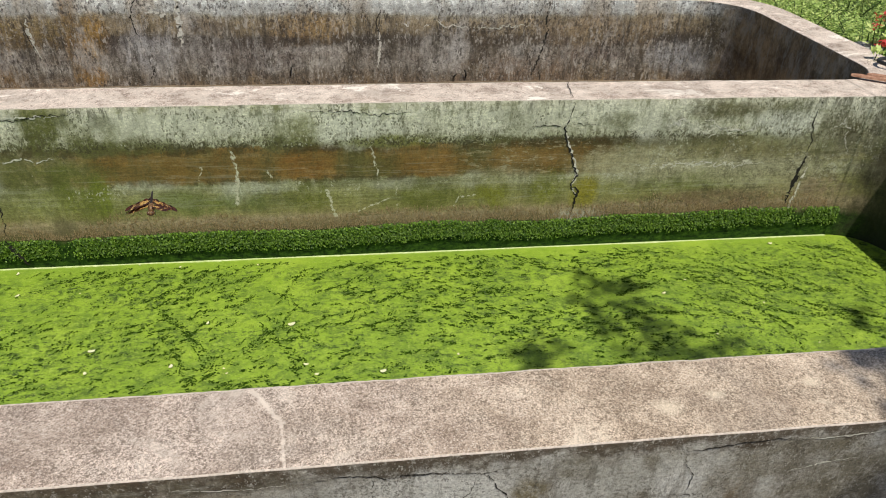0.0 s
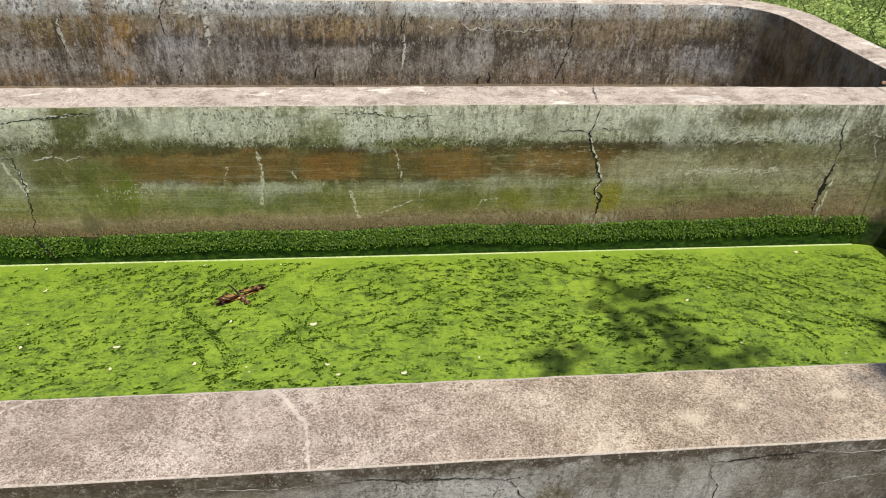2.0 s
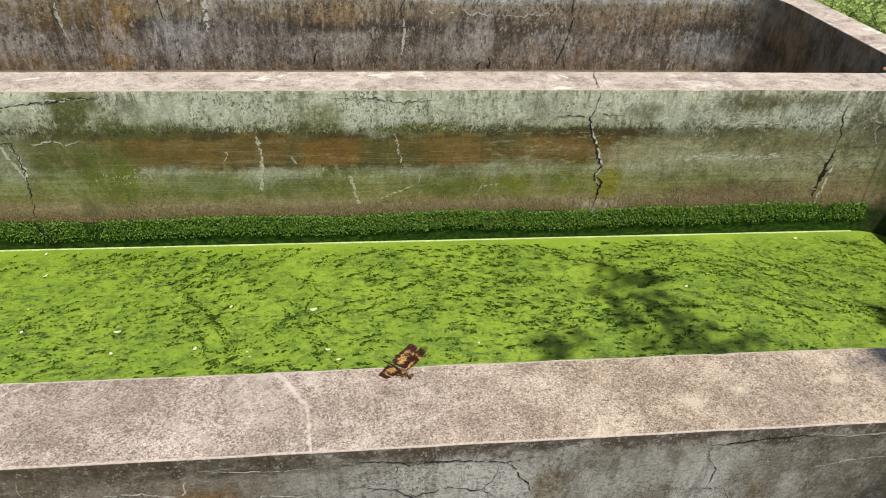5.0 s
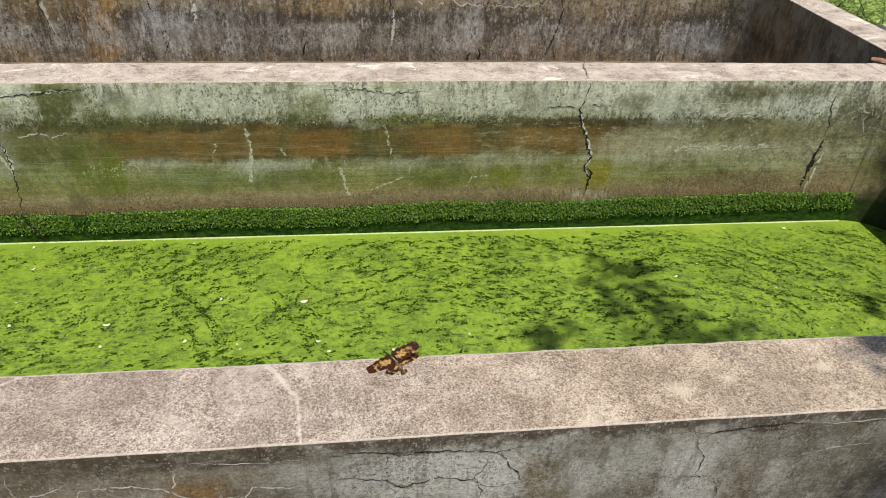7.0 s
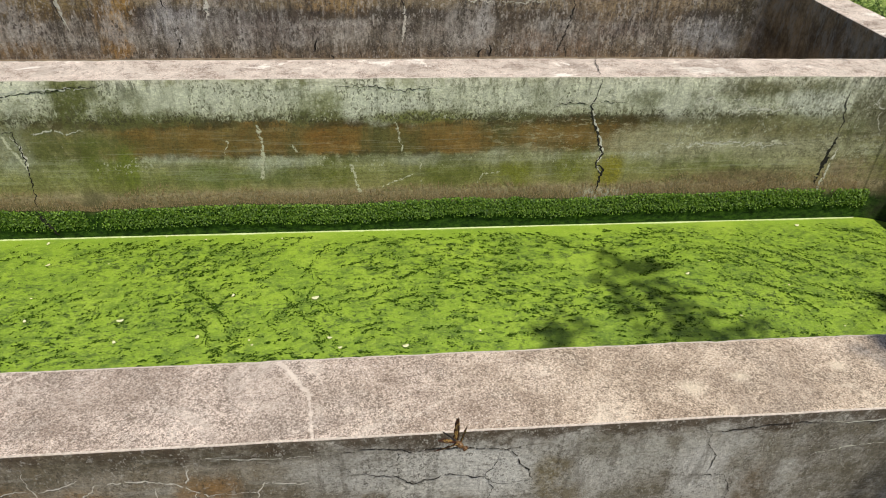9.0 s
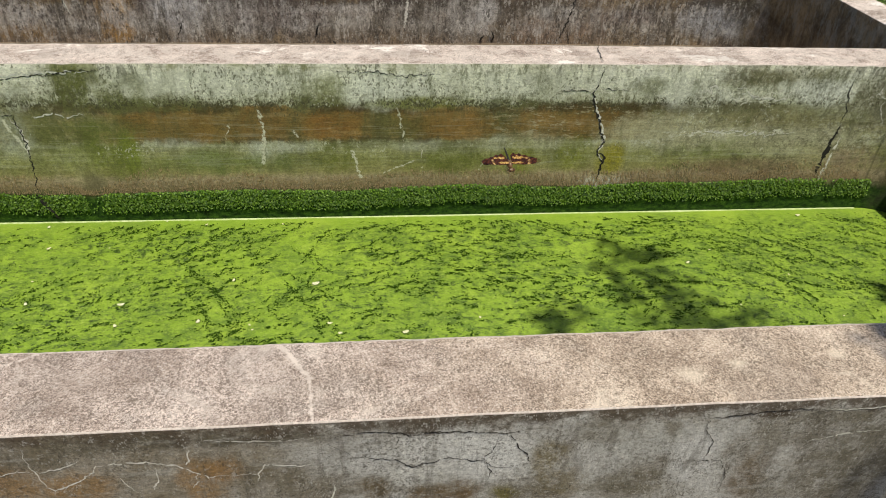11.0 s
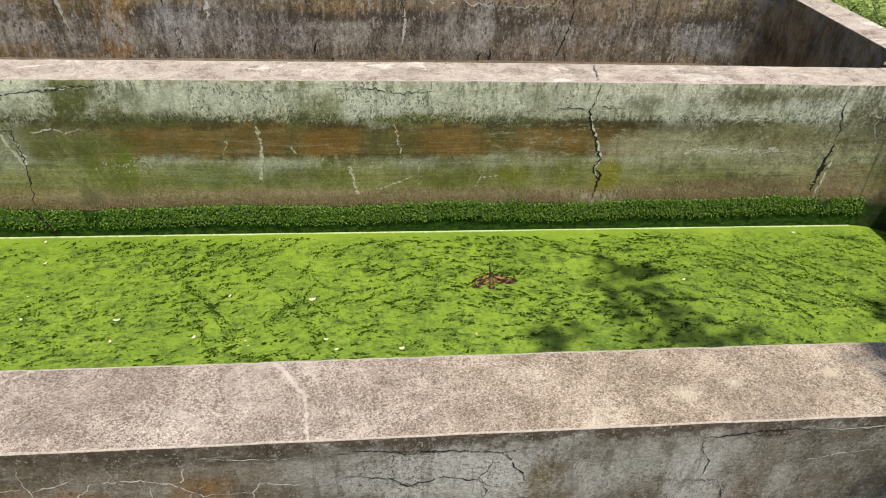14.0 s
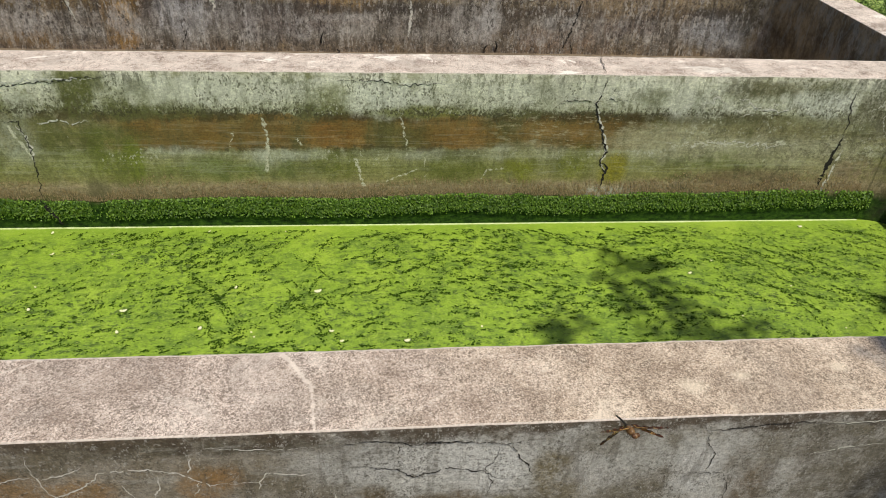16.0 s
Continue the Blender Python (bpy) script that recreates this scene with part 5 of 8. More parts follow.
def build_strands():
    """Ragged tufts of dark thread in the film, some strung out in long combed lines."""
    rnd = random.Random(12)
    verts, faces = [], []

    def tuft(x, y, size, bits, way=None):
        a0 = (drift(x, y) if way is None else way) + rnd.uniform(-0.5, 0.5)
        for _ in range(bits):
            r, q = rnd.gauss(0, size * 1.2), rnd.gauss(0, size * 0.42)
            px, py = x + r * math.cos(a0) - q * math.sin(a0), y + r * math.sin(a0) + q * math.cos(a0)
            if not 0.9 < py < 2.06 - 0.05 * max(0.0, noise.noise((px * 2, 0, 3))):
                continue
            a = a0 + rnd.gauss(0, 0.5)
            length, w = rnd.uniform(0.003, 0.014), rnd.uniform(0.0009, 0.0030)
            bow = rnd.uniform(-0.35, 0.35) * length
            b = len(verts)
            for u, v in ((-1, 0), (-0.3, -w + bow), (0.4, -w * 0.8 + bow), (1, 0), (0.35, w + bow), (-0.35, w * 0.9 + bow)):
                u *= length * 0.6
                verts.append((px + u * math.cos(a) - v * math.sin(a), py + u * math.sin(a) + v * math.cos(a), WATER + 0.0018 + rnd.random() * 0.0008))
            faces.append(tuple(range(b, b + 6)))

    count = 0
    while count < 2200:
        x, y = rnd.uniform(-2.2, 2.75), rnd.uniform(0.95, 2.05)
        if noise.noise((x * 1.4 + 0.6 * y, y * 2.4, 1.0)) + 0.5 * noise.noise((x * 5, y * 7, 3.0)) < rnd.uniform(-0.55, 0.35):
            continue
        count += 1
        tuft(x, y, rnd.uniform(0.006, 0.016), rnd.randint(2, 6) if x > 1.35 else rnd.randint(3, 11) if x < -1.1 else rnd.randint(5, 20))
    combed = [(rnd.uniform(-2.0, 2.6), rnd.uniform(1.1, 2.0), None, rnd.randint(8, 26)) for _ in range(44)]
    combed += [(rnd.uniform(1.15, 2.5), rnd.uniform(1.2, 2.03), None, rnd.randint(14, 34)) for _ in range(34)]
    combed += [(-1.02, 1.71, -0.85, 36), (-0.98, 1.66, -0.8, 34), (-0.53, 1.55, -0.9, 30), (-0.50, 1.60, -0.8, 26), (-0.41, 1.39, -0.9, 22), (-1.25, 1.94, 0.5, 26), (-0.35, 1.91, 0.55, 24), (-1.46, 1.93, 0.45, 20), (-0.51, 1.82, -0.9, 20), (-0.15, 1.85, 0.5, 18), (-0.89, 1.41, -1.0, 26)]
    for x, y, turn, steps in combed:
        free = turn is None
        turn = drift(x, y) if free else turn
        for _ in range(steps):
            tuft(x + rnd.gauss(0, 0.006), y + rnd.gauss(0, 0.006), 0.009, rnd.randint(2, 7), turn)
            turn += rnd.gauss(0, 0.10 if free else 0.05)
            x, y = x + math.cos(turn) * 0.014, y + math.sin(turn) * 0.014
    tagged(mesh_object("algae_strands", verts, faces, STRAND), "dark green algae threads drifting in the film", "algae", kind="stuff")


build_moss()
build_fuzz()
build_strands()


def petal_mesh(seed):
    rnd = random.Random(seed)
    n, verts, faces = 10, [(0, 0, 0.002)], []
    for i in range(n):
        a = 2 * math.pi * i / n
        r = 1.0 + 0.15 * rnd.uniform(-1, 1)
        verts.append((0.014 * r * math.cos(a), 0.0085 * r * math.sin(a), 0.0035 * abs(math.cos(a)) + 0.001))
    for i in range(n):
        faces.append((0, 1 + i, 1 + (i + 1) % n))
    me = bpy.data.meshes.new("petal")
    me.from_pydata(verts, [], faces)
    me.materials.append(PETAL)
    return me


PETALS = [petal_mesh(s) for s in (1, 2, 3)]
for i, (x, y, s) in enumerate([(-0.398, 1.539, 1.5), (-1.222, 1.429, 1.2), (-0.877, 1.301, 1.05), (-0.007, 1.192, 1.2), (1.396, 1.627, 0.9), (2.178, 2.029, 1.2), (-0.325, 1.264, 0.95),
                               (-1.668, 1.865, 0.9), (-1.21, 1.29, 0.9), (-0.28, 1.20, 0.85), (-0.77, 1.58, 0.8), (-0.66, 1.27, 0.55), (-0.645, 1.24, 0.5), (-1.73, 2.05, 0.9),
                               (-1.17, 2.085, 0.5), (-0.97, 2.05, 0.6), (-0.59, 2.04, 0.5), (1.55, 1.73, 0.5), (1.86, 1.51, 0.5), (1.52, 1.30, 0.5), (1.96, 1.20, 0.45),
                               (0.32, 1.27, 0.65), (-1.65, 1.61, 0.5), (-1.39, 1.86, 0.45), (-1.62, 1.45, 0.9)]):
    ob = new("petal", PETALS[i % 3])
    ob.matrix_basis = pose(x, y, WATER + 0.002, 0, 0, (i * 67) % 180 - 60 if s < 1.1 else 8) @ Matrix.Diagonal((0.85 * s, 0.85 * s, s, 1))
    tagged(ob, "small pale yellow petal floating on the algae film", "petal", "petals on the water")


# ---- plants and things beyond the end wall ----
def leaf_cloud(rnd, count, spot, size, droop=0.3):
    """Folded leaves at places that spot() gives; vertices and faces."""
    verts, faces = [], []
    for _ in range(count):
        c = Vector(spot())
        s = size * rnd.uniform(0.6, 1.4)
        a, tilt = rnd.uniform(0, 2 * math.pi), rnd.uniform(-0.2, 0.9)
        d = Vector((math.cos(a) * math.cos(tilt), math.sin(a) * math.cos(tilt), math.sin(tilt) - droop))
        d.normalize()
        w = d.cross(Vector((0, 0, 1)))
        w = w.normalized() if w.length > 0.01 else Vector((1, 0, 0))
        up = w.cross(d)
        b = len(verts)
        for p in (c, c + d * s * 0.45 + w * s * 0.27 + up * s * 0.07, c + d * s, c + d * s * 0.45 - w * s * 0.27 + up * s * 0.07, c + d * s * 0.5):
            verts.append(tuple(p))
        faces += [(b, b + 1, b + 4), (b + 1, b + 2, b + 4), (b + 2, b + 3, b + 4), (b + 3, b, b + 4)]
    return verts, faces


def shrub(x, y, width, height, count, size, material, seed, label):
    rnd = random.Random(seed)
    root = tagged(new("shrub"), label, "shrub", "shrubs beside the tanks")
    root.location = (x, y, GROUND)

    def spot():
        a, r = rnd.uniform(0, 2 * math.pi), math.sqrt(rnd.random())
        h = height * (0.25 + 0.75 * rnd.random() ** 0.6) * (1 - 0.45 * r * r) * (0.8 + 0.4 * noise.noise((x + r * math.cos(a) * 3, y + r * math.sin(a) * 3, seed)))
        return (r * width * math.cos(a), r * width * math.sin(a), h)
    v, f = leaf_cloud(rnd, count, spot, size)
    mesh_object("crown", v, f, material, parent=root)
    for k in range(7):
        a = k * 0.9 + seed
        top = Vector((math.cos(a) * width * 0.6, math.sin(a) * width * 0.6, height * 0.75))
        part("stem", tube([(0.02 * math.cos(a), 0.02 * math.sin(a), 0), tuple(top * 0.5 + Vector((0, 0, 0.03))), tuple(top)], [0.008, 0.006, 0.002], 5), STEM, root)
    return root


shrub(3.62, 3.60, 0.45, 0.50, 3300, 0.028, LEAF, 21, "dense green leafy shrub beside the end wall")
shrub(3.45, 4.20, 0.45, 0.52, 3300, 0.028, LEAFY, 22, "bright green weedy shrub beside the end wall")
shrub(4.05, 4.55, 0.60, 0.60, 3300, 0.031, LEAF, 23, "dense green leafy shrub behind the tanks")
shrub(4.30, 3.65, 0.55, 0.55, 2860, 0.031, LEAFY, 24, "bright green leafy shrub in full sun")
shrub(3.45, 2.95, 0.30, 0.42, 1100, 0.028, LEAF, 25, "low green shrub at the foot of the wall")
shrub(3.10, 4.95, 0.55, 0.50, 2640, 0.031, LEAF, 26, "dense green leafy shrub behind the tanks")
shrub(4.70, 5.40, 0.80, 0.70, 3080, 0.043, LEAF, 27, "tall green shrub behind the tanks")
shrub(3.30, 2.35, 0.28, 0.36, 770, 0.028, LEAF, 28, "low green shrub at the foot of the wall")


def build_grass():
    rnd = random.Random(77)
    verts, faces = [], []
    for _ in range(6000):
        x, y = rnd.uniform(3.08, 5.6), rnd.uniform(2.2, 6.2)
        h, a, w = rnd.uniform(0.08, 0.30), rnd.uniform(0, 6.28), rnd.uniform(0.003, 0.007)
        lean = rnd.uniform(0.02, 0.14)
        b = len(verts)
        dx, dy = math.cos(a), math.sin(a)
        verts += [(x - dy * w, y + dx * w, GROUND), (x + dy * w, y - dx * w, GROUND), (x + dx * lean * 0.4 + dy * w * 0.7, y + dy * lean * 0.4 - dx * w * 0.7, GROUND + h * 0.6),
                  (x + dx * lean * 0.4 - dy * w * 0.7, y + dy * lean * 0.4 + dx * w * 0.7, GROUND + h * 0.6), (x + dx * lean, y + dy * lean, GROUND + h)]
        faces += [(b, b + 1, b + 2, b + 3), (b + 3, b + 2, b + 4)]
    tagged(mesh_object("grass", verts, faces, LEAF), "tangled green grass and weeds beside the tanks", "grass", kind="stuff")


build_grass()


def flowering_plant(x, y, z, seed):
    rnd = random.Random(seed)
    root = tagged(new("flowering_plant"), "leafy plant with clusters of bright red flowers", "plant", "flowering plants")
    root.location = (x, y, GROUND)
    v, f = leaf_cloud(rnd, 160, lambda: (rnd.gauss(0, 0.09), rnd.gauss(0, 0.09), z * rnd.uniform(0.4, 0.95)), 0.06)
    mesh_object("foliage", v, f, LEAFY, parent=root)
    for k in range(7):
        a, r = rnd.uniform(0, 6.28), rnd.uniform(0.02, 0.14)
        c = (r * math.cos(a), r * math.sin(a), z * rnd.uniform(0.9, 1.2))
        part("stem", tube([(0, 0, 0), (c[0] * 0.6, c[1] * 0.6, c[2] * 0.6), c], [0.006, 0.005, 0.003], 5), STEM, root)
        v, f = leaf_cloud(rnd, 16, lambda: (c[0] + rnd.gauss(0, 0.014), c[1] + rnd.gauss(0, 0.014), c[2] + rnd.gauss(0, 0.01)), 0.03, 0.0)
        mesh_object("flower", v, f, RED, parent=root, label="red flower cluster")


flowering_plant(3.40, 3.22, 0.50, 31)
flowering_plant(3.20, 2.90, 0.43, 32)

# seedling in a joint of the end wall
seedling = tagged(new("seedling"), "small green seedling growing on the wall top", "plant")
seedling.location = (2.93, 2.66, 0.0)
rs = random.Random(6)
v_, f_ = leaf_cloud(rs, 9, lambda: (rs.gauss(0, 0.008), rs.gauss(0, 0.008), rs.uniform(0.01, 0.05)), 0.05, -0.3)
mesh_object("foliage", v_, f_, LEAFY, parent=seedling)
part("stem", tube([(0, 0, -0.004), (0.004, 0, 0.03), (0.0, 0.004, 0.055)], [0.003, 0.0025, 0.001], 5), STEM, seedling)

# hose, wood and stones at the corner
hose = tagged(new("hose"), "black rubber hose looped over the wall corner", "hose")
hose.location = (2.97, 2.52, 0.0)
loop = [(0.11 * math.cos(a), 0.08 * math.sin(a), 0.014 + 0.015 * math.sin(a * 0.5)) for a in np.linspace(0.4, 5.6, 22)]
part("tubing", tube(loop, [0.011] * 22, 8), BLACK, hose, smooth=True)


def plank(x, y, turn, length, seed, label):
    bm = bmesh.new()
    n = 14
    rnd = random.Random(seed)
    ring = [(-0.017, 0.003), (-0.012, 0.013), (0.0, 0.018), (0.012, 0.013), (0.017, 0.003), (0.0, 0.0)]
    rows_ = []
    for i in range(n + 1):
        u = (i / n - 0.5) * length
        s = 1.0 if 0 < i < n else 0.8
        rows_.append([bm.verts.new((u + rnd.uniform(-0.002, 0.002), a * s + 0.006 * math.sin(u * 5), b * s + rnd.uniform(0, 0.0012))) for a, b in ring])
    for r0, r1 in zip(rows_, rows_[1:]):
        for k in range(6):
            bm.faces.new((r0[k], r1[k], r1[(k + 1) % 6], r0[(k + 1) % 6]))
    bm.faces.new(rows_[0])
    bm.faces.new(rows_[-1][::-1])
    me = bpy.data.meshes.new("wooden_strip")
    bm.normal_update()
    bm.to_mesh(me)
    bm.free()
    me.materials.append(RUST_WOOD)
    ob = new("wooden_strip", me)
    ob.matrix_basis = pose(x, y, 0.002, 0, 0, turn)
    return tagged(ob, label, "wood")


plank(2.78, 2.245, -36, 0.46, 3, "weathered reddish strip of bamboo lying on the wall")
plank(2.86, 2.28, -30, 0.40, 4, "weathered reddish strip of bamboo lying on the wall")


def stone(x, y, z, size, seed):
    bm = bmesh.new()
    bmesh.ops.create_icosphere(bm, subdivisions=3, radius=size)
    for v in bm.verts:
        v.co *= 1 + 0.35 * noise.noise(v.co / size * 0.9 + Vector((seed, 0, 0)))
        v.co.z *= 0.6
    me = bpy.data.meshes.new("stone")
    bm.to_mesh(me)
    bm.free()
    me.materials.append(STONE)
    ob = new("stone", me)
    ob.location = (x, y, z)
    tagged(ob, "rough grey stone lying beside the wall", "stone", "stones beside the wall")


stone(3.35, 3.28, GROUND + 0.25, 0.17, 1)
stone(3.25, 2.62, GROUND + 0.22, 0.15, 2)
stone(3.62, 3.30, GROUND + 0.15, 0.14, 3)


# ---- the tree whose branch shades the water ----
def build_tree():
    rnd = random.Random(44)
    tree = tagged(new("tree"), "broad-leaved tree with a branch over the tanks", "tree")
    tree.location = (4.6, -2.2, GROUND)
    base = Vector(tree.location)

    def local(p):
        return tuple(Vector(p) - base)
    crown_z = 4.6
    part("trunk", tube([(0, 0, -0.05), (0.04, 0.05, 1.2), (-0.05, 0.0, 2.4), (-0.15, 0.12, 3.4), (-0.1, 0.2, 5.0)], [0.16, 0.13, 0.11, 0.09, 0.05], 10), BARK, tree, smooth=True)
    hub = Vector((1.5, 0.72, WATER)) + SUN * ((crown_z - WATER) / SUN.z)
    part("limb", tube([(-0.12, 0.1, 3.2), local((3.9, -1.7, 4.2)), local(hub)], [0.05, 0.03, 0.010], 8), BARK, tree, smooth=True)
    # clusters above the places that they shade
    spots = [(1.05, 1.80, WATER, 0.07, 11), (1.04, 1.64, WATER, 0.09, 15), (0.96, 1.52, WATER, 0.07, 9), (1.24, 1.68, WATER, 0.07, 10), (1.22, 1.54, WATER, 0.09, 14), (1.27, 1.46, WATER, 0.08, 10),
             (1.00, 1.39, WATER, 0.08, 8), (1.14, 1.43, WATER, 0.07, 7), (0.67, 1.27, WATER, 0.07, 12), (0.59, 1.19, WATER, 0.07, 11), (0.72, 1.21, WATER, 0.06, 7), (1.26, 1.33, WATER, 0.08, 11),
             (1.38, 1.28, WATER, 0.08, 11), (1.17, 1.23, WATER, 0.07, 8), (1.45, 1.18, WATER, 0.07, 11), (1.59, 1.19, WATER, 0.07, 8), (1.02, 1.21, WATER, 0.07, 6), (2.27, 1.36, WATER, 0.06, 9),
             (1.29, 1.17, WATER, 0.07, 6),
             (1.24, 0.17, 0.0, 0.10, 34), (1.24, 0.03, -0.2, 0.12, 40), (1.40, 0.12, 0.0, 0.13, 46), (1.12, -0.02, -0.28, 0.08, 12)]
    verts, faces = [], []
    for x, y, z, r, count in spots:
        c = Vector((x, y, z)) + SUN * ((crown_z - z) / SUN.z)
        part("twig", tube([local(hub), local(hub.lerp(c, 0.5) + Vector((0, 0, 0.06))), local(c)], [0.010, 0.006, 0.002], 5), BARK, tree)
        v, f = leaf_cloud(rnd, count, lambda: local(c + Vector((rnd.gauss(0, r * 0.6), rnd.gauss(0, r * 0.6), rnd.gauss(0, 0.06)))), 0.085)
        faces += [tuple(i + len(verts) for i in q) for q in f]
        verts += v
    for _ in range(60):
        c = Vector((rnd.uniform(3.3, 6.2), rnd.uniform(-4.0, -0.9), rnd.uniform(3.2, 5.6)))
        v, f = leaf_cloud(rnd, 45, lambda: local(c + Vector((rnd.gauss(0, 0.2), rnd.gauss(0, 0.2), rnd.gauss(0, 0.14)))), 0.09)
        faces += [tuple(i + len(verts) for i in q) for q in f]
        verts += v
    mesh_object("crown", verts, faces, SHADE_LEAF, parent=tree)


build_tree()


# ---- dragonfly ----
def ball(name, parent, place, size, material, label=""):
    bm = bmesh.new()
    bmesh.ops.create_uvsphere(bm, u_segments=14, v_segments=10, radius=1.0)
    for v in bm.verts:
        v.co = Vector((v.co.x * size[0], v.co.y * size[1], v.co.z * size[2]))
    ob = part(name, bm, material, parent, label, True)
    ob.location = place
    return ob


def wing(name, parent, side, length, rear):
    """A wing that reaches out along x from its root: the hindwing broad and scalloped behind, the forewing narrow."""
    n, m, verts, faces = 28, 6, [], []
    shape = ((0.0, 0.0120), (0.10, 0.0158), (0.30, 0.0170), (0.55, 0.0150), (0.78, 0.0122), (0.94, 0.0104), (1.0, 0.0068)) if rear else \
            ((0.0, 0.0056), (0.12, 0.0088), (0.40, 0.0102), (0.70, 0.0096), (0.90, 0.0080), (1.0, 0.0034))
    for i in range(n + 1):
        f = i / n
        depth = float(np.interp(f, [a for a, b in shape], [b for a, b in shape]))
        if rear:
            depth += 0.0013 * abs(math.sin(f * 15)) - 0.0008
        lead = 0.0012 + 0.0020 * math.sin(math.pi * min(1.0, f)) - (0.0016 * max(0.0, (f - 0.92) / 0.08) ** 2)
        for k in range(m):
            w = k / (m - 1)
            verts.append((side * length * f, lead - depth * w, 0.0005 * math.sin(f * 26 + k * 2.2) * (0.3 + w)))
    for i in range(n):
        for k in range(m - 1):
            a = i * m + k
            q = (a, a + m, a + m + 1, a + 1)
            faces.append(q if side < 0 else q[::-1])
    return mesh_object(name, verts, faces, HINDWING if rear else FOREWING, smooth=True, parent=parent, label="broad red-brown hindwing with amber cells" if rear else "brown forewing with an amber bar and a clear tip")


dragonfly = tagged(new("dragonfly"), "brown dragonfly with amber-patched wings in hovering flight", "dragonfly")
ball("thorax", dragonfly, (0, 0, 0), (0.0036, 0.0062, 0.0040), BODY)
head = ball("head", dragonfly, (0, 0.0088, -0.0004), (0.0033, 0.0026, 0.0027), BODY)
for s in (-1, 1):
    ball("eye", head, (s * 0.0021, 0.0007, 0.0008), (0.0019, 0.0020, 0.0021), EYE)
path = [(0, -0.004 - 0.0222 * i / 9, 0.0012 + 0.0008 * math.sin(i * 0.35)) for i in range(10)]
part("abdomen", tube(path, [0.0017, 0.0015, 0.0012, 0.0011, 0.0011, 0.0010, 0.0010, 0.0009, 0.0008, 0.0004], 8), TAIL, dragonfly, "slender blackish abdomen", True)
for k in range(6):
    s = -1 if k % 2 else 1
    y = 0.004 - 0.0025 * (k // 2)
    part("leg", tube([(s * 0.001, y, -0.003), (s * 0.0035, y + 0.001, -0.0055), (s * 0.0018, y - 0.002, -0.0075)], [0.0003, 0.00025, 0.0002], 4), TAIL, dragonfly)
forewing_right = wing("forewing", dragonfly, 1, 0.0330, False)
forewing_left = wing("forewing", dragonfly, -1, 0.0330, False)
hindwing_right = wing("hindwing", dragonfly, 1, 0.0295, True)
hindwing_left = wing("hindwing", dragonfly, -1, 0.0295, True)
dragonfly.scale = (0.82, 0.82, 0.82)


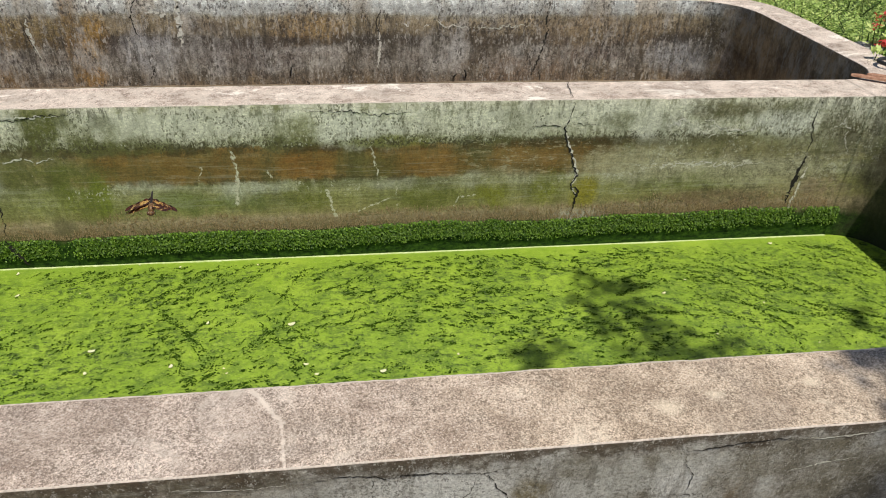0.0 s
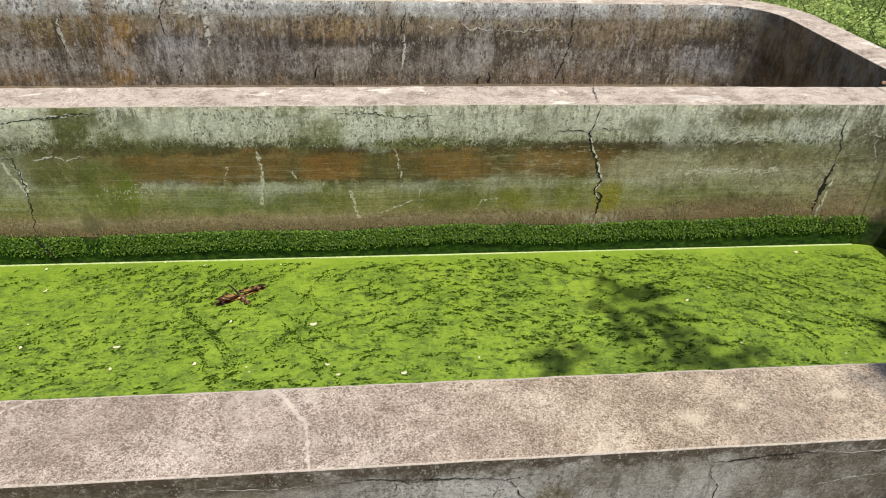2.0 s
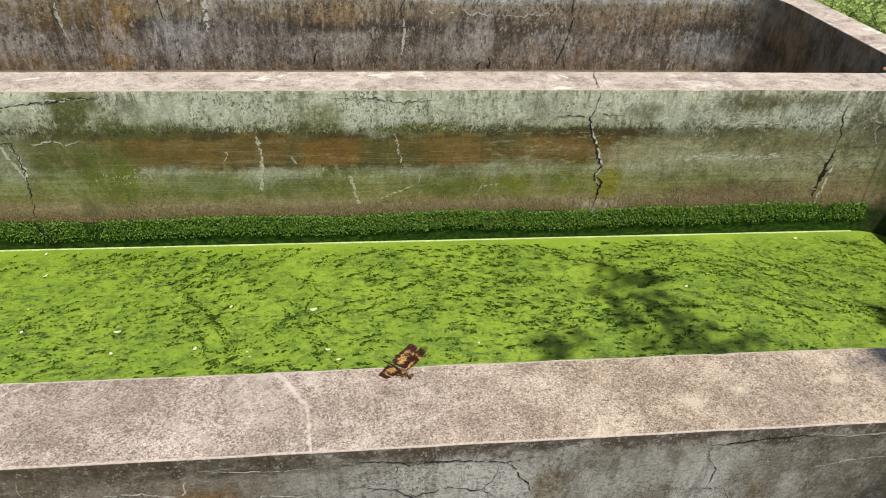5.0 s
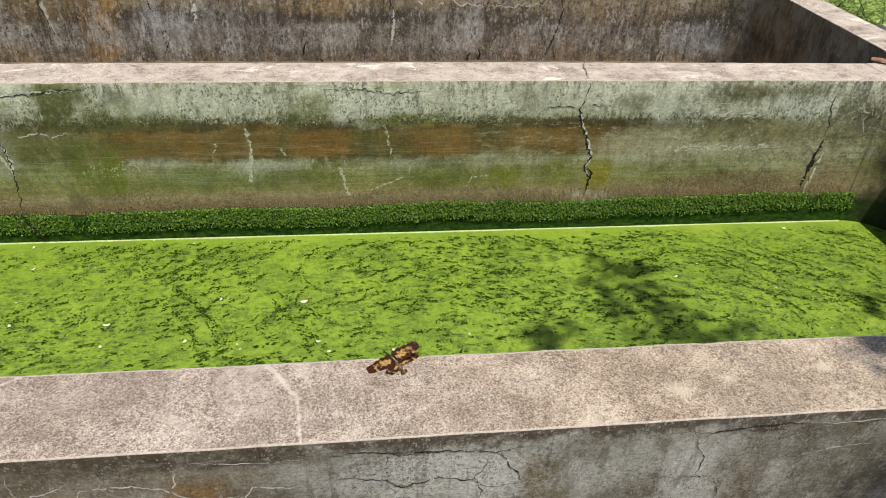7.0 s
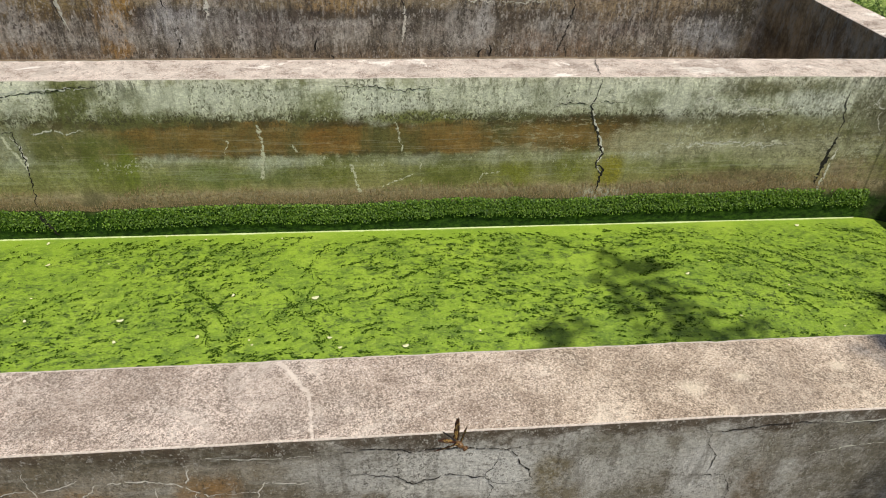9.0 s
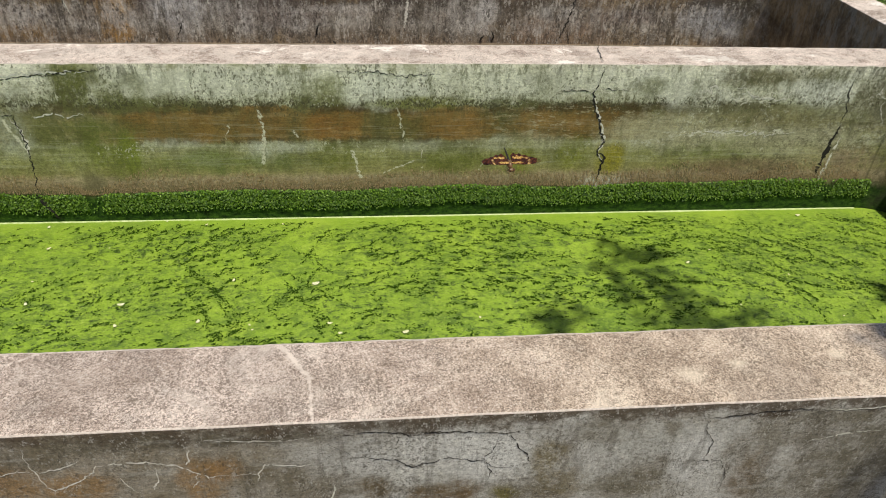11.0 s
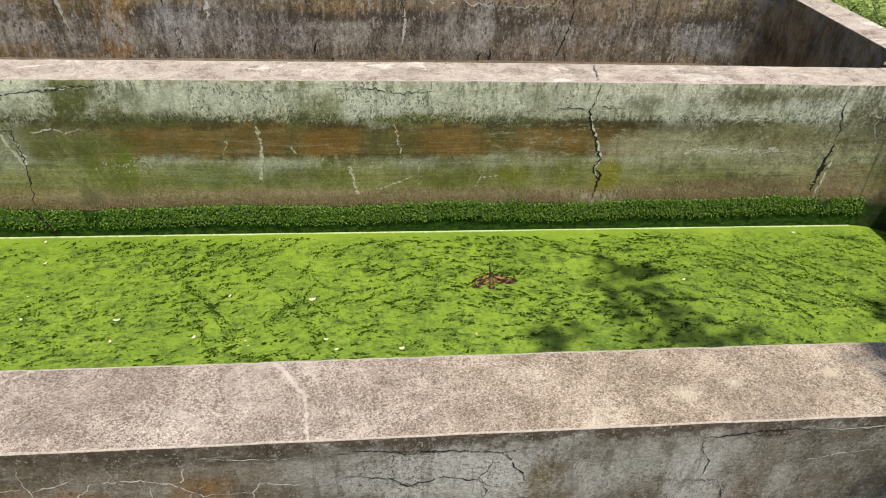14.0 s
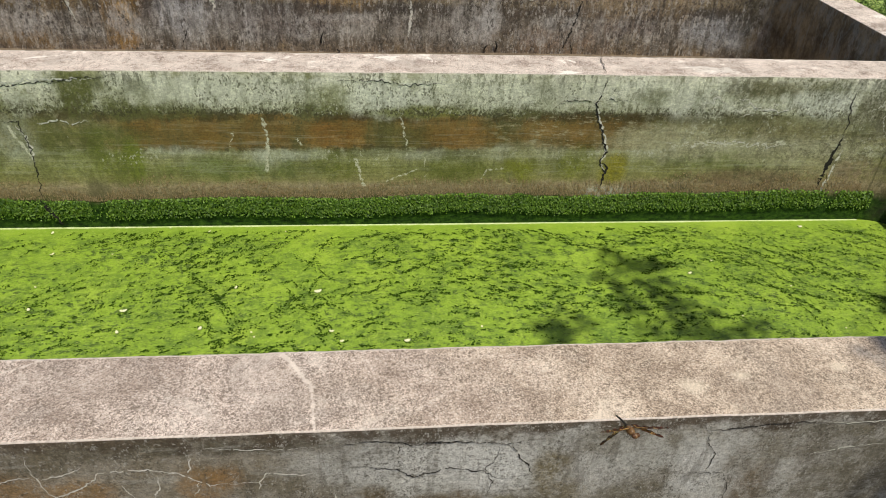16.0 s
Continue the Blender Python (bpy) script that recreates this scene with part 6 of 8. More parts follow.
def motions():
    walk(dragonfly, [
        (0.00, pose(-0.2765, -0.4844, 0.8839, -10, 0, 187)),
        (0.10, pose(-0.2764, -0.4846, 0.8837, -9, 0, 187)),
        (0.20, pose(-0.2760, -0.4852, 0.8814, -8, 0, 188)),
        (0.30, pose(-0.2757, -0.4864, 0.8782, -7, 0, 189)),
        (0.40, pose(-0.2752, -0.4873, 0.8767, -5, 0, 190)),
        (0.50, pose(-0.2749, -0.4888, 0.8741, -5, 0, 189)),
        (0.60, pose(-0.2741, -0.4899, 0.8707, -10, 0, 190)),
        (0.70, pose(-0.2742, -0.4905, 0.8677, -12, 0, 191)),
        (0.80, pose(-0.2734, -0.4902, 0.8683, -12, 0, 193)),
        (0.90, pose(-0.2736, -0.4884, 0.8621, -11, 0, 194)),
        (1.00, pose(-0.2720, -0.4874, 0.8557, -11, 0, 195)),
        (1.10, pose(-0.2700, -0.4883, 0.8496, -5, 0, 195)),
        (1.20, pose(-0.2685, -0.4895, 0.8435, -4, 0, 197)),
        (1.30, pose(-0.2664, -0.4903, 0.8377, -1, 0, 198)),
        (1.40, pose(-0.2650, -0.4905, 0.8352, 0, 0, 201)),
        (1.50, pose(-0.2637, -0.4900, 0.8292, 1, 0, 204)),
        (1.60, pose(-0.2607, -0.4891, 0.8260, -2, 0, 208)),
        (1.70, pose(-0.2567, -0.4904, 0.8196, -4, 0, 212)),
        (1.80, pose(-0.2532, -0.4912, 0.8134, -6, 0, 216)),
        (1.90, pose(-0.2508, -0.4920, 0.8089, -9, 0, 219)),
        (2.00, pose(-0.2478, -0.4917, 0.8023, -11, 0, 223)),
        (2.10, pose(-0.2423, -0.4909, 0.7998, -9, 0, 229)),
        (2.20, pose(-0.2390, -0.4919, 0.7957, -9, 0, 233)),
        (2.30, pose(-0.2360, -0.4969, 0.7945, -6, 0, 236)),
        (2.40, pose(-0.2307, -0.5034, 0.7916, -4, 0, 238)),
        (2.50, pose(-0.2277, -0.5069, 0.7864, -2, 0, 239)),
        (2.60, pose(-0.2218, -0.5096, 0.7841, -5, 0, 238)),
        (2.70, pose(-0.2149, -0.5134, 0.7828, -5, 0, 235)),
        (2.80, pose(-0.2077, -0.5181, 0.7795, -8, 0, 231)),
        (2.90, pose(-0.2018, -0.5214, 0.7767, -10, 0, 227)),
        (3.00, pose(-0.1961, -0.5262, 0.7727, -10, 0, 226)),
        (3.10, pose(-0.1903, -0.5305, 0.7697, -10, 0, 226)),
        (3.20, pose(-0.1800, -0.5332, 0.7667, -13, 0, 226)),
        (3.30, pose(-0.1743, -0.5379, 0.7659, -15, 0, 227)),
        (3.40, pose(-0.1681, -0.5427, 0.7635, -17, 0, 228)),
        (3.50, pose(-0.1619, -0.5463, 0.7603, -20, 0, 230)),
        (3.60, pose(-0.1541, -0.5529, 0.7566, -23, 0, 231)),
        (3.70, pose(-0.1470, -0.5580, 0.7526, -21, 0, 232)),
        (3.80, pose(-0.1412, -0.5644, 0.7533, -22, 0, 233)),
        (3.90, pose(-0.1332, -0.5657, 0.7483, -18, 0, 235)),
        (4.00, pose(-0.1266, -0.5684, 0.7506, -17, 0, 237)),
        (4.10, pose(-0.1205, -0.5660, 0.7496, -12, 0, 238)),
        (4.20, pose(-0.1168, -0.5704, 0.7505, -11, 0, 238)),
        (4.35, pose(-0.1163, -0.5706, 0.7533, -11, 0, 238)),
        (4.50, pose(-0.1157, -0.5708, 0.7593, -9, 0, 236)),
        (4.65, pose(-0.1147, -0.5709, 0.7635, -9, 0, 236)),
        (4.80, pose(-0.1134, -0.5709, 0.7623, -8, 0, 235)),
        (4.95, pose(-0.1120, -0.5711, 0.7562, -7, 0, 234)),
        (5.10, pose(-0.1105, -0.5713, 0.7494, -6, 0, 233)),
        (5.25, pose(-0.1089, -0.5714, 0.7465, -5, 0, 232)),
        (5.40, pose(-0.1074, -0.5716, 0.7506, -4, 0, 231)),
        (5.55, pose(-0.1059, -0.5718, 0.7605, -2, 0, 230)),
        (5.70, pose(-0.1045, -0.5719, 0.7719, -2, 0, 229)),
        (5.85, pose(-0.1032, -0.5721, 0.7797, 0, 0, 228)),
        (6.00, pose(-0.1022, -0.5723, 0.7813, 0, 0, 227)),
        (6.15, pose(-0.1016, -0.5723, 0.7780, 1, 0, 227)),
        (6.30, pose(-0.1011, -0.5725, 0.7745, 1, 0, 226)),
        (6.40, pose(-0.1020, -0.5753, 0.7774, 0, 0, 225)),
        (6.50, pose(-0.1036, -0.5757, 0.7760, -1, 0, 225)),
        (6.60, pose(-0.1043, -0.5791, 0.7744, -5, 0, 223)),
        (6.70, pose(-0.1052, -0.5823, 0.7723, -4, 0, 222)),
        (6.80, pose(-0.1049, -0.5843, 0.7707, -5, 0, 218)),
        (6.90, pose(-0.1051, -0.5877, 0.7679, -6, 0, 217)),
        (7.00, pose(-0.1049, -0.5902, 0.7648, -5, 0, 214)),
        (7.10, pose(-0.1045, -0.5878, 0.7578, -6, 0, 214)),
        (7.20, pose(-0.1040, -0.5867, 0.7493, -7, 0, 213)),
        (7.30, pose(-0.1040, -0.5857, 0.7417, -8, 0, 214)),
        (7.40, pose(-0.1045, -0.5865, 0.7331, -8, 0, 214)),
        (7.50, pose(-0.1045, -0.5863, 0.7248, -10, 0, 215)),
        (7.60, pose(-0.1044, -0.5880, 0.7149, -11, 0, 215)),
        (7.70, pose(-0.1032, -0.5886, 0.7064, -10, 0, 213)),
        (7.80, pose(-0.1010, -0.5881, 0.6988, -9, 0, 213)),
        (7.90, pose(-0.0977, -0.5868, 0.6913, -6, 0, 212)),
        (8.00, pose(-0.0962, -0.5864, 0.6824, -4, 0, 212)),
        (8.10, pose(-0.0913, -0.5864, 0.6743, 1, 0, 212)),
        (8.20, pose(-0.0886, -0.5841, 0.6691, 5, 0, 215)),
        (8.30, pose(-0.0870, -0.5794, 0.6633, 7, 0, 216)),
        (8.40, pose(-0.0798, -0.5810, 0.6560, 7, 0, 218)),
        (8.50, pose(-0.0768, -0.5812, 0.6487, 10, 0, 219)),
        (8.60, pose(-0.0728, -0.5837, 0.6474, 9, 0, 220)),
        (8.70, pose(-0.0691, -0.5847, 0.6447, 8, 0, 222)),
        (8.80, pose(-0.0675, -0.5835, 0.6473, 5, 0, 223)),
        (8.90, pose(-0.0638, -0.5828, 0.6499, 4, 0, 221)),
        (9.00, pose(-0.0580, -0.5830, 0.6539, 3, 0, 221)),
        (9.10, pose(-0.0515, -0.5868, 0.6531, 2, 0, 222)),
        (9.20, pose(-0.0486, -0.5876, 0.6507, -1, 0, 223)),
        (9.35, pose(-0.0481, -0.5857, 0.6563, -1, 0, 221)),
        (9.50, pose(-0.0464, -0.5801, 0.6701, -3, 0, 220)),
        (9.65, pose(-0.0437, -0.5715, 0.6863, -4, 0, 217)),
        (9.80, pose(-0.0402, -0.5605, 0.7005, -6, 0, 215)),
        (9.95, pose(-0.0360, -0.5477, 0.7124, -6, 0, 211)),
        (10.10, pose(-0.0316, -0.5337, 0.7252, -8, 0, 207)),
        (10.25, pose(-0.0270, -0.5190, 0.7427, -10, 0, 203)),
        (10.40, pose(-0.0222, -0.5044, 0.7672, -11, 0, 200)),
        (10.55, pose(-0.0178, -0.4904, 0.7969, -13, 0, 196)),
        (10.70, pose(-0.0136, -0.4775, 0.8262, -14, 0, 193)),
        (10.85, pose(-0.0102, -0.4665, 0.8494, -15, 0, 189)),
        (11.00, pose(-0.0074, -0.4578, 0.8631, -17, 0, 187)),
        (11.15, pose(-0.0057, -0.4524, 0.8677, -18, 0, 185)),
        (11.30, pose(-0.0053, -0.4505, 0.8668, -18, 0, 185)),
        (11.40, pose(-0.0025, -0.4486, 0.8680, -21, 0, 182)),
        (11.50, pose(-0.0012, -0.4463, 0.8763, -22, 0, 179)),
        (11.60, pose(-0.0025, -0.4465, 0.8787, -20, 0, 179)),
        (11.70, pose(-0.0038, -0.4484, 0.8743, -20, 0, 173)),
        (11.80, pose(-0.0053, -0.4504, 0.8721, -19, 0, 173)),
        (11.90, pose(-0.0071, -0.4522, 0.8699, -17, 0, 173)),
        (12.00, pose(-0.0080, -0.4553, 0.8668, -18, 0, 174)),
        (12.10, pose(-0.0093, -0.4549, 0.8648, -17, 0, 174)),
        (12.20, pose(-0.0109, -0.4553, 0.8607, -16, 0, 174)),
        (12.30, pose(-0.0120, -0.4559, 0.8539, -14, 0, 174)),
        (12.40, pose(-0.0133, -0.4568, 0.8482, -12, 0, 174)),
        (12.50, pose(-0.0145, -0.4576, 0.8430, -8, 0, 174)),
        (12.60, pose(-0.0131, -0.4575, 0.8393, -8, 0, 174)),
        (12.70, pose(-0.0178, -0.4581, 0.8324, -8, 0, 174)),
        (12.80, pose(-0.0180, -0.4567, 0.8305, -8, 0, 173)),
        (12.90, pose(-0.0165, -0.4581, 0.8246, -8, 0, 173)),
        (13.00, pose(-0.0168, -0.4582, 0.8204, -7, 0, 174)),
        (13.10, pose(-0.0196, -0.4586, 0.8161, -4, 0, 176)),
        (13.20, pose(-0.0196, -0.4602, 0.8110, -2, 0, 177)),
        (13.30, pose(-0.0208, -0.4617, 0.8051, 3, 0, 179)),
        (13.40, pose(-0.0202, -0.4614, 0.8037, 6, 0, 180)),
        (13.50, pose(-0.0208, -0.4621, 0.7978, 8, 0, 183)),
        (13.60, pose(-0.0202, -0.4642, 0.7938, 4, 0, 183)),
        (13.70, pose(-0.0185, -0.4694, 0.7891, 3, 0, 181)),
        (13.80, pose(-0.0193, -0.4769, 0.7854, -4, 0, 180)),
        (13.90, pose(-0.0186, -0.4845, 0.7811, -7, 0, 178)),
        (14.00, pose(-0.0185, -0.4913, 0.7809, -12, 0, 177)),
        (14.10, pose(-0.0168, -0.5011, 0.7755, -15, 0, 174)),
        (14.20, pose(-0.0161, -0.5088, 0.7735, -20, 0, 171)),
        (14.30, pose(-0.0159, -0.5150, 0.7722, -25, 0, 169)),
        (14.40, pose(-0.0155, -0.5222, 0.7711, -28, 0, 168)),
        (14.50, pose(-0.0155, -0.5309, 0.7684, -32, 0, 167)),
        (14.60, pose(-0.0154, -0.5375, 0.7657, -34, 0, 169)),
        (14.70, pose(-0.0156, -0.5467, 0.7635, -32, 0, 171)),
        (14.80, pose(-0.0148, -0.5546, 0.7608, -29, 0, 173)),
        (14.90, pose(-0.0149, -0.5627, 0.7557, -25, 0, 176)),
        (15.00, pose(-0.0150, -0.5696, 0.7543, -15, 0, 179)),
        (15.10, pose(-0.0135, -0.5753, 0.7515, -12, 0, 181)),
        (15.20, pose(-0.0105, -0.5866, 0.7444, -9, 0, 184)),
        (15.30, pose(-0.0090, -0.5967, 0.7436, -5, 0, 187)),
        (15.40, pose(-0.0018, -0.6016, 0.7399, -4, 0, 188)),
        (15.50, pose(0.0043, -0.6128, 0.7378, -4, 0, 194)),
        (15.60, pose(0.0122, -0.6280, 0.7418, -1, 0, 198)),
        (15.70, pose(0.0199, -0.6379, 0.7511, 3, 0, 196)),
        (15.80, pose(0.0247, -0.6573, 0.7664, 12, 0, 194)),
        (15.90, pose(0.0293, -0.6804, 0.7726, 17, 0, 193)),
        (16.00, pose(0.0453, -0.6948, 0.7847, 18, 0, 191)),
    ])
    walk(forewing_right, [
        (0.00, pose(0.0016, 0.0020, 0.0035, 3, 29, -22)),
        (0.10, pose(0.0016, 0.0020, 0.0035, 6, -6, 3)),
        (0.20, pose(0.0016, 0.0020, 0.0035, 0, -15, 10)),
        (0.30, pose(0.0016, 0.0020, 0.0035, 0, -33, 17)),
        (0.40, pose(0.0016, 0.0020, 0.0035, 0, -39, 24)),
        (0.50, pose(0.0016, 0.0020, 0.0035, 0, -37, 46)),
        (0.60, pose(0.0016, 0.0020, 0.0035, 0, -33, 31)),
        (0.70, pose(0.0016, 0.0020, 0.0035, 4, -9, 33)),
        (0.80, pose(0.0016, 0.0020, 0.0035, 13, 21, 34)),
        (0.90, pose(0.0016, 0.0020, 0.0035, 4, -9, 35)),
        (1.00, pose(0.0016, 0.0020, 0.0035, -9, -32, 57)),
        (1.10, pose(0.0016, 0.0020, 0.0035, 0, -33, 34)),
        (1.20, pose(0.0016, 0.0020, 0.0035, 0, -48, 32)),
        (1.30, pose(0.0016, 0.0020, 0.0035, 0, -42, 30)),
        (1.40, pose(0.0016, 0.0020, 0.0035, 13, 15, 28)),
        (1.50, pose(0.0016, 0.0020, 0.0035, 13, -3, 38)),
        (1.60, pose(0.0016, 0.0020, 0.0035, 4, -9, 21)),
        (1.70, pose(0.0016, 0.0020, 0.0035, 0, -33, 15)),
        (1.80, pose(0.0016, 0.0020, 0.0035, 0, -36, 10)),
        (1.90, pose(0.0016, 0.0020, 0.0035, 3, -27, 4)),
        (2.00, pose(0.0016, 0.0020, 0.0035, 15, 8, -18)),
        (2.10, pose(0.0016, 0.0020, 0.0035, 11, -9, 3)),
        (2.20, pose(0.0016, 0.0020, 0.0035, 1, -12, 7)),
        (2.30, pose(0.0016, 0.0020, 0.0035, 0, -33, 11)),
        (2.40, pose(0.0016, 0.0020, 0.0035, 0, -36, 15)),
        (2.50, pose(0.0016, 0.0020, 0.0035, 0, -30, 22)),
        (2.60, pose(0.0016, 0.0020, 0.0035, 0, -15, 19)),
        (2.70, pose(0.0016, 0.0020, 0.0035, 13, 15, 19)),
        (2.80, pose(0.0016, 0.0020, 0.0035, 1, -12, 20)),
        (2.90, pose(0.0016, 0.0020, 0.0035, 0, -27, 20)),
        (3.00, pose(0.0016, 0.0020, 0.0035, 0, -31, 26)),
        (3.10, pose(0.0016, 0.0020, 0.0035, 0, -27, 20)),
        (3.20, pose(0.0016, 0.0020, 0.0035, 1, -12, 19)),
        (3.30, pose(0.0016, 0.0020, 0.0035, 6, -6, 18)),
        (3.40, pose(0.0016, 0.0020, 0.0035, 4, -9, 18)),
        (3.50, pose(0.0016, 0.0020, 0.0035, 0, -25, 19)),
        (3.60, pose(0.0016, 0.0020, 0.0035, 0, -30, 17)),
        (3.70, pose(0.0016, 0.0020, 0.0035, 0, -33, 17)),
        (3.80, pose(0.0016, 0.0020, 0.0035, 16, -18, 17)),
        (3.90, pose(0.0016, 0.0020, 0.0035, 49, 15, 18)),
        (4.00, pose(0.0016, 0.0020, 0.0035, 52, 0, 20)),
        (4.10, pose(0.0016, 0.0020, 0.0035, 2, -24, 18)),
        (4.20, pose(0.0016, 0.0020, 0.0035, 10, -33, 18)),
        (4.35, pose(0.0016, 0.0020, 0.0035, 0, -41, 18)),
        (4.50, pose(0.0016, 0.0020, 0.0035, 0, -15, 19)),
        (4.65, pose(0.0016, 0.0020, 0.0035, 13, 22, 19)),
        (4.80, pose(0.0016, 0.0020, 0.0035, 1, -13, 19)),
        (4.95, pose(0.0016, 0.0020, 0.0035, 0, -41, 19)),
        (5.10, pose(0.0016, 0.0020, 0.0035, 0, -15, 20)),
        (5.25, pose(0.0016, 0.0020, 0.0035, 13, 22, 20)),
        (5.40, pose(0.0016, 0.0020, 0.0035, 1, -13, 20)),
        (5.55, pose(0.0016, 0.0020, 0.0035, 0, -41, 20)),
        (5.70, pose(0.0016, 0.0020, 0.0035, 0, -15, 21)),
        (5.85, pose(0.0016, 0.0020, 0.0035, 13, 22, 21)),
        (6.00, pose(0.0016, 0.0020, 0.0035, 1, -13, 21)),
        (6.15, pose(0.0016, 0.0020, 0.0035, 0, -41, 21)),
        (6.30, pose(0.0016, 0.0020, 0.0035, 13, 3, 22)),
        (6.40, pose(0.0016, 0.0020, 0.0035, 4, -9, 22)),
        (6.50, pose(0.0016, 0.0020, 0.0035, 13, -7, 29)),
        (6.60, pose(0.0016, 0.0020, 0.0035, 0, -15, 22)),
        (6.70, pose(0.0016, 0.0020, 0.0035, 0, -30, 23)),
        (6.80, pose(0.0016, 0.0020, 0.0035, 0, -30, 23)),
        (6.90, pose(0.0016, 0.0020, 0.0035, 0, -27, 24)),
        (7.00, pose(0.0016, 0.0020, 0.0035, 0, -27, 33)),
        (7.10, pose(0.0016, 0.0020, 0.0035, 0, -24, 24)),
        (7.20, pose(0.0016, 0.0020, 0.0035, 0, -24, 24)),
        (7.30, pose(0.0016, 0.0020, 0.0035, 0, -27, 25)),
        (7.40, pose(0.0016, 0.0020, 0.0035, 0, -33, 25)),
        (7.50, pose(0.0016, 0.0020, 0.0035, 0, -29, 34)),
        (7.60, pose(0.0016, 0.0020, 0.0035, 0, -27, 23)),
        (7.70, pose(0.0016, 0.0020, 0.0035, 0, -24, 22)),
        (7.80, pose(0.0016, 0.0020, 0.0035, 13, 3, 20)),
        (7.90, pose(0.0016, 0.0020, 0.0035, 13, 35, 19)),
        (8.00, pose(0.0016, 0.0020, 0.0035, 39, -27, 20)),
        (8.10, pose(0.0016, 0.0020, 0.0035, 0, -24, 16)),
        (8.20, pose(0.0016, 0.0020, 0.0035, 13, 9, 15)),
        (8.30, pose(0.0016, 0.0020, 0.0035, 13, 42, 14)),
        (8.40, pose(0.0016, 0.0020, 0.0035, 13, 34, 13)),
        (8.50, pose(0.0016, 0.0020, 0.0035, 18, -28, 7)),
        (8.60, pose(0.0016, 0.0020, 0.0035, 0, -33, 8)),
        (8.70, pose(0.0016, 0.0020, 0.0035, 9, -3, 5)),
        (8.80, pose(0.0016, 0.0020, 0.0035, 13, 27, 1)),
        (8.90, pose(0.0016, 0.0020, 0.0035, 45, 12, -2)),
        (9.00, pose(0.0016, 0.0020, 0.0035, 39, 0, -25)),
        (9.10, pose(0.0016, 0.0020, 0.0035, 18, -15, -5)),
        (9.20, pose(0.0016, 0.0020, 0.0035, 13, 21, -4)),
        (9.35, pose(0.0016, 0.0020, 0.0035, 0, -41, -3)),
        (9.50, pose(0.0016, 0.0020, 0.0035, 0, -15, -3)),
        (9.65, pose(0.0016, 0.0020, 0.0035, 13, 22, -2)),
        (9.80, pose(0.0016, 0.0020, 0.0035, 1, -13, -1)),
        (9.95, pose(0.0016, 0.0020, 0.0035, 0, -41, -1)),
        (10.10, pose(0.0016, 0.0020, 0.0035, 0, -15, 0)),
        (10.25, pose(0.0016, 0.0020, 0.0035, 13, 22, 1)),
        (10.40, pose(0.0016, 0.0020, 0.0035, 1, -13, 2)),
        (10.55, pose(0.0016, 0.0020, 0.0035, 0, -41, 2)),
        (10.70, pose(0.0016, 0.0020, 0.0035, 0, -15, 3)),
        (10.85, pose(0.0016, 0.0020, 0.0035, 13, 22, 4)),
        (11.00, pose(0.0016, 0.0020, 0.0035, 1, -13, 5)),
        (11.15, pose(0.0016, 0.0020, 0.0035, 0, -41, 5)),
        (11.30, pose(0.0016, 0.0020, 0.0035, 0, -39, 6)),
        (11.40, pose(0.0016, 0.0020, 0.0035, 13, 12, 7)),
        (11.50, pose(0.0016, 0.0020, 0.0035, 24, 64, -1)),
        (11.60, pose(0.0016, 0.0020, 0.0035, 9, 2, 12)),
        (11.70, pose(0.0016, 0.0020, 0.0035, 0, -33, 18)),
        (11.80, pose(0.0016, 0.0020, 0.0035, 0, -48, 23)),
        (11.90, pose(0.0016, 0.0020, 0.0035, 0, -30, 28)),
        (12.00, pose(0.0016, 0.0020, 0.0035, 27, -17, 52)),
        (12.10, pose(0.0016, 0.0020, 0.0035, 13, 6, 29)),
        (12.20, pose(0.0016, 0.0020, 0.0035, 0, -15, 24)),
        (12.30, pose(0.0016, 0.0020, 0.0035, 0, -24, 19)),
        (12.40, pose(0.0016, 0.0020, 0.0035, 0, -33, 14)),
        (12.50, pose(0.0016, 0.0020, 0.0035, 4, 0, 2)),
        (12.60, pose(0.0016, 0.0020, 0.0035, 13, 6, 12)),
        (12.70, pose(0.0016, 0.0020, 0.0035, 4, -9, 16)),
        (12.80, pose(0.0016, 0.0020, 0.0035, 0, -15, 20)),
        (12.90, pose(0.0016, 0.0020, 0.0035, 0, -27, 23)),
        (13.00, pose(0.0016, 0.0020, 0.0035, 0, -45, 39)),
        (13.10, pose(0.0016, 0.0020, 0.0035, 0, -30, 28)),
        (13.20, pose(0.0016, 0.0020, 0.0035, 0, -15, 29)),
        (13.30, pose(0.0016, 0.0020, 0.0035, 0, -15, 30)),
        (13.40, pose(0.0016, 0.0020, 0.0035, 0, -15, 31)),
        (13.50, pose(0.0016, 0.0020, 0.0035, 48, -28, 50)),
        (13.60, pose(0.0016, 0.0020, 0.0035, 0, -45, 32)),
        (13.70, pose(0.0016, 0.0020, 0.0035, 0, -48, 32)),
        (13.80, pose(0.0016, 0.0020, 0.0035, 0, -39, 32)),
        (13.90, pose(0.0016, 0.0020, 0.0035, 1, -12, 31)),
        (14.00, pose(0.0016, 0.0020, 0.0035, 24, -21, 47)),
        (14.10, pose(0.0016, 0.0020, 0.0035, 0, -18, 30)),
        (14.20, pose(0.0016, 0.0020, 0.0035, 0, -24, 28)),
        (14.30, pose(0.0016, 0.0020, 0.0035, 0, -21, 27)),
        (14.40, pose(0.0016, 0.0020, 0.0035, 13, 15, 25)),
        (14.50, pose(0.0016, 0.0020, 0.0035, 13, 50, 33)),
        (14.60, pose(0.0016, 0.0020, 0.0035, 0, -12, 25)),
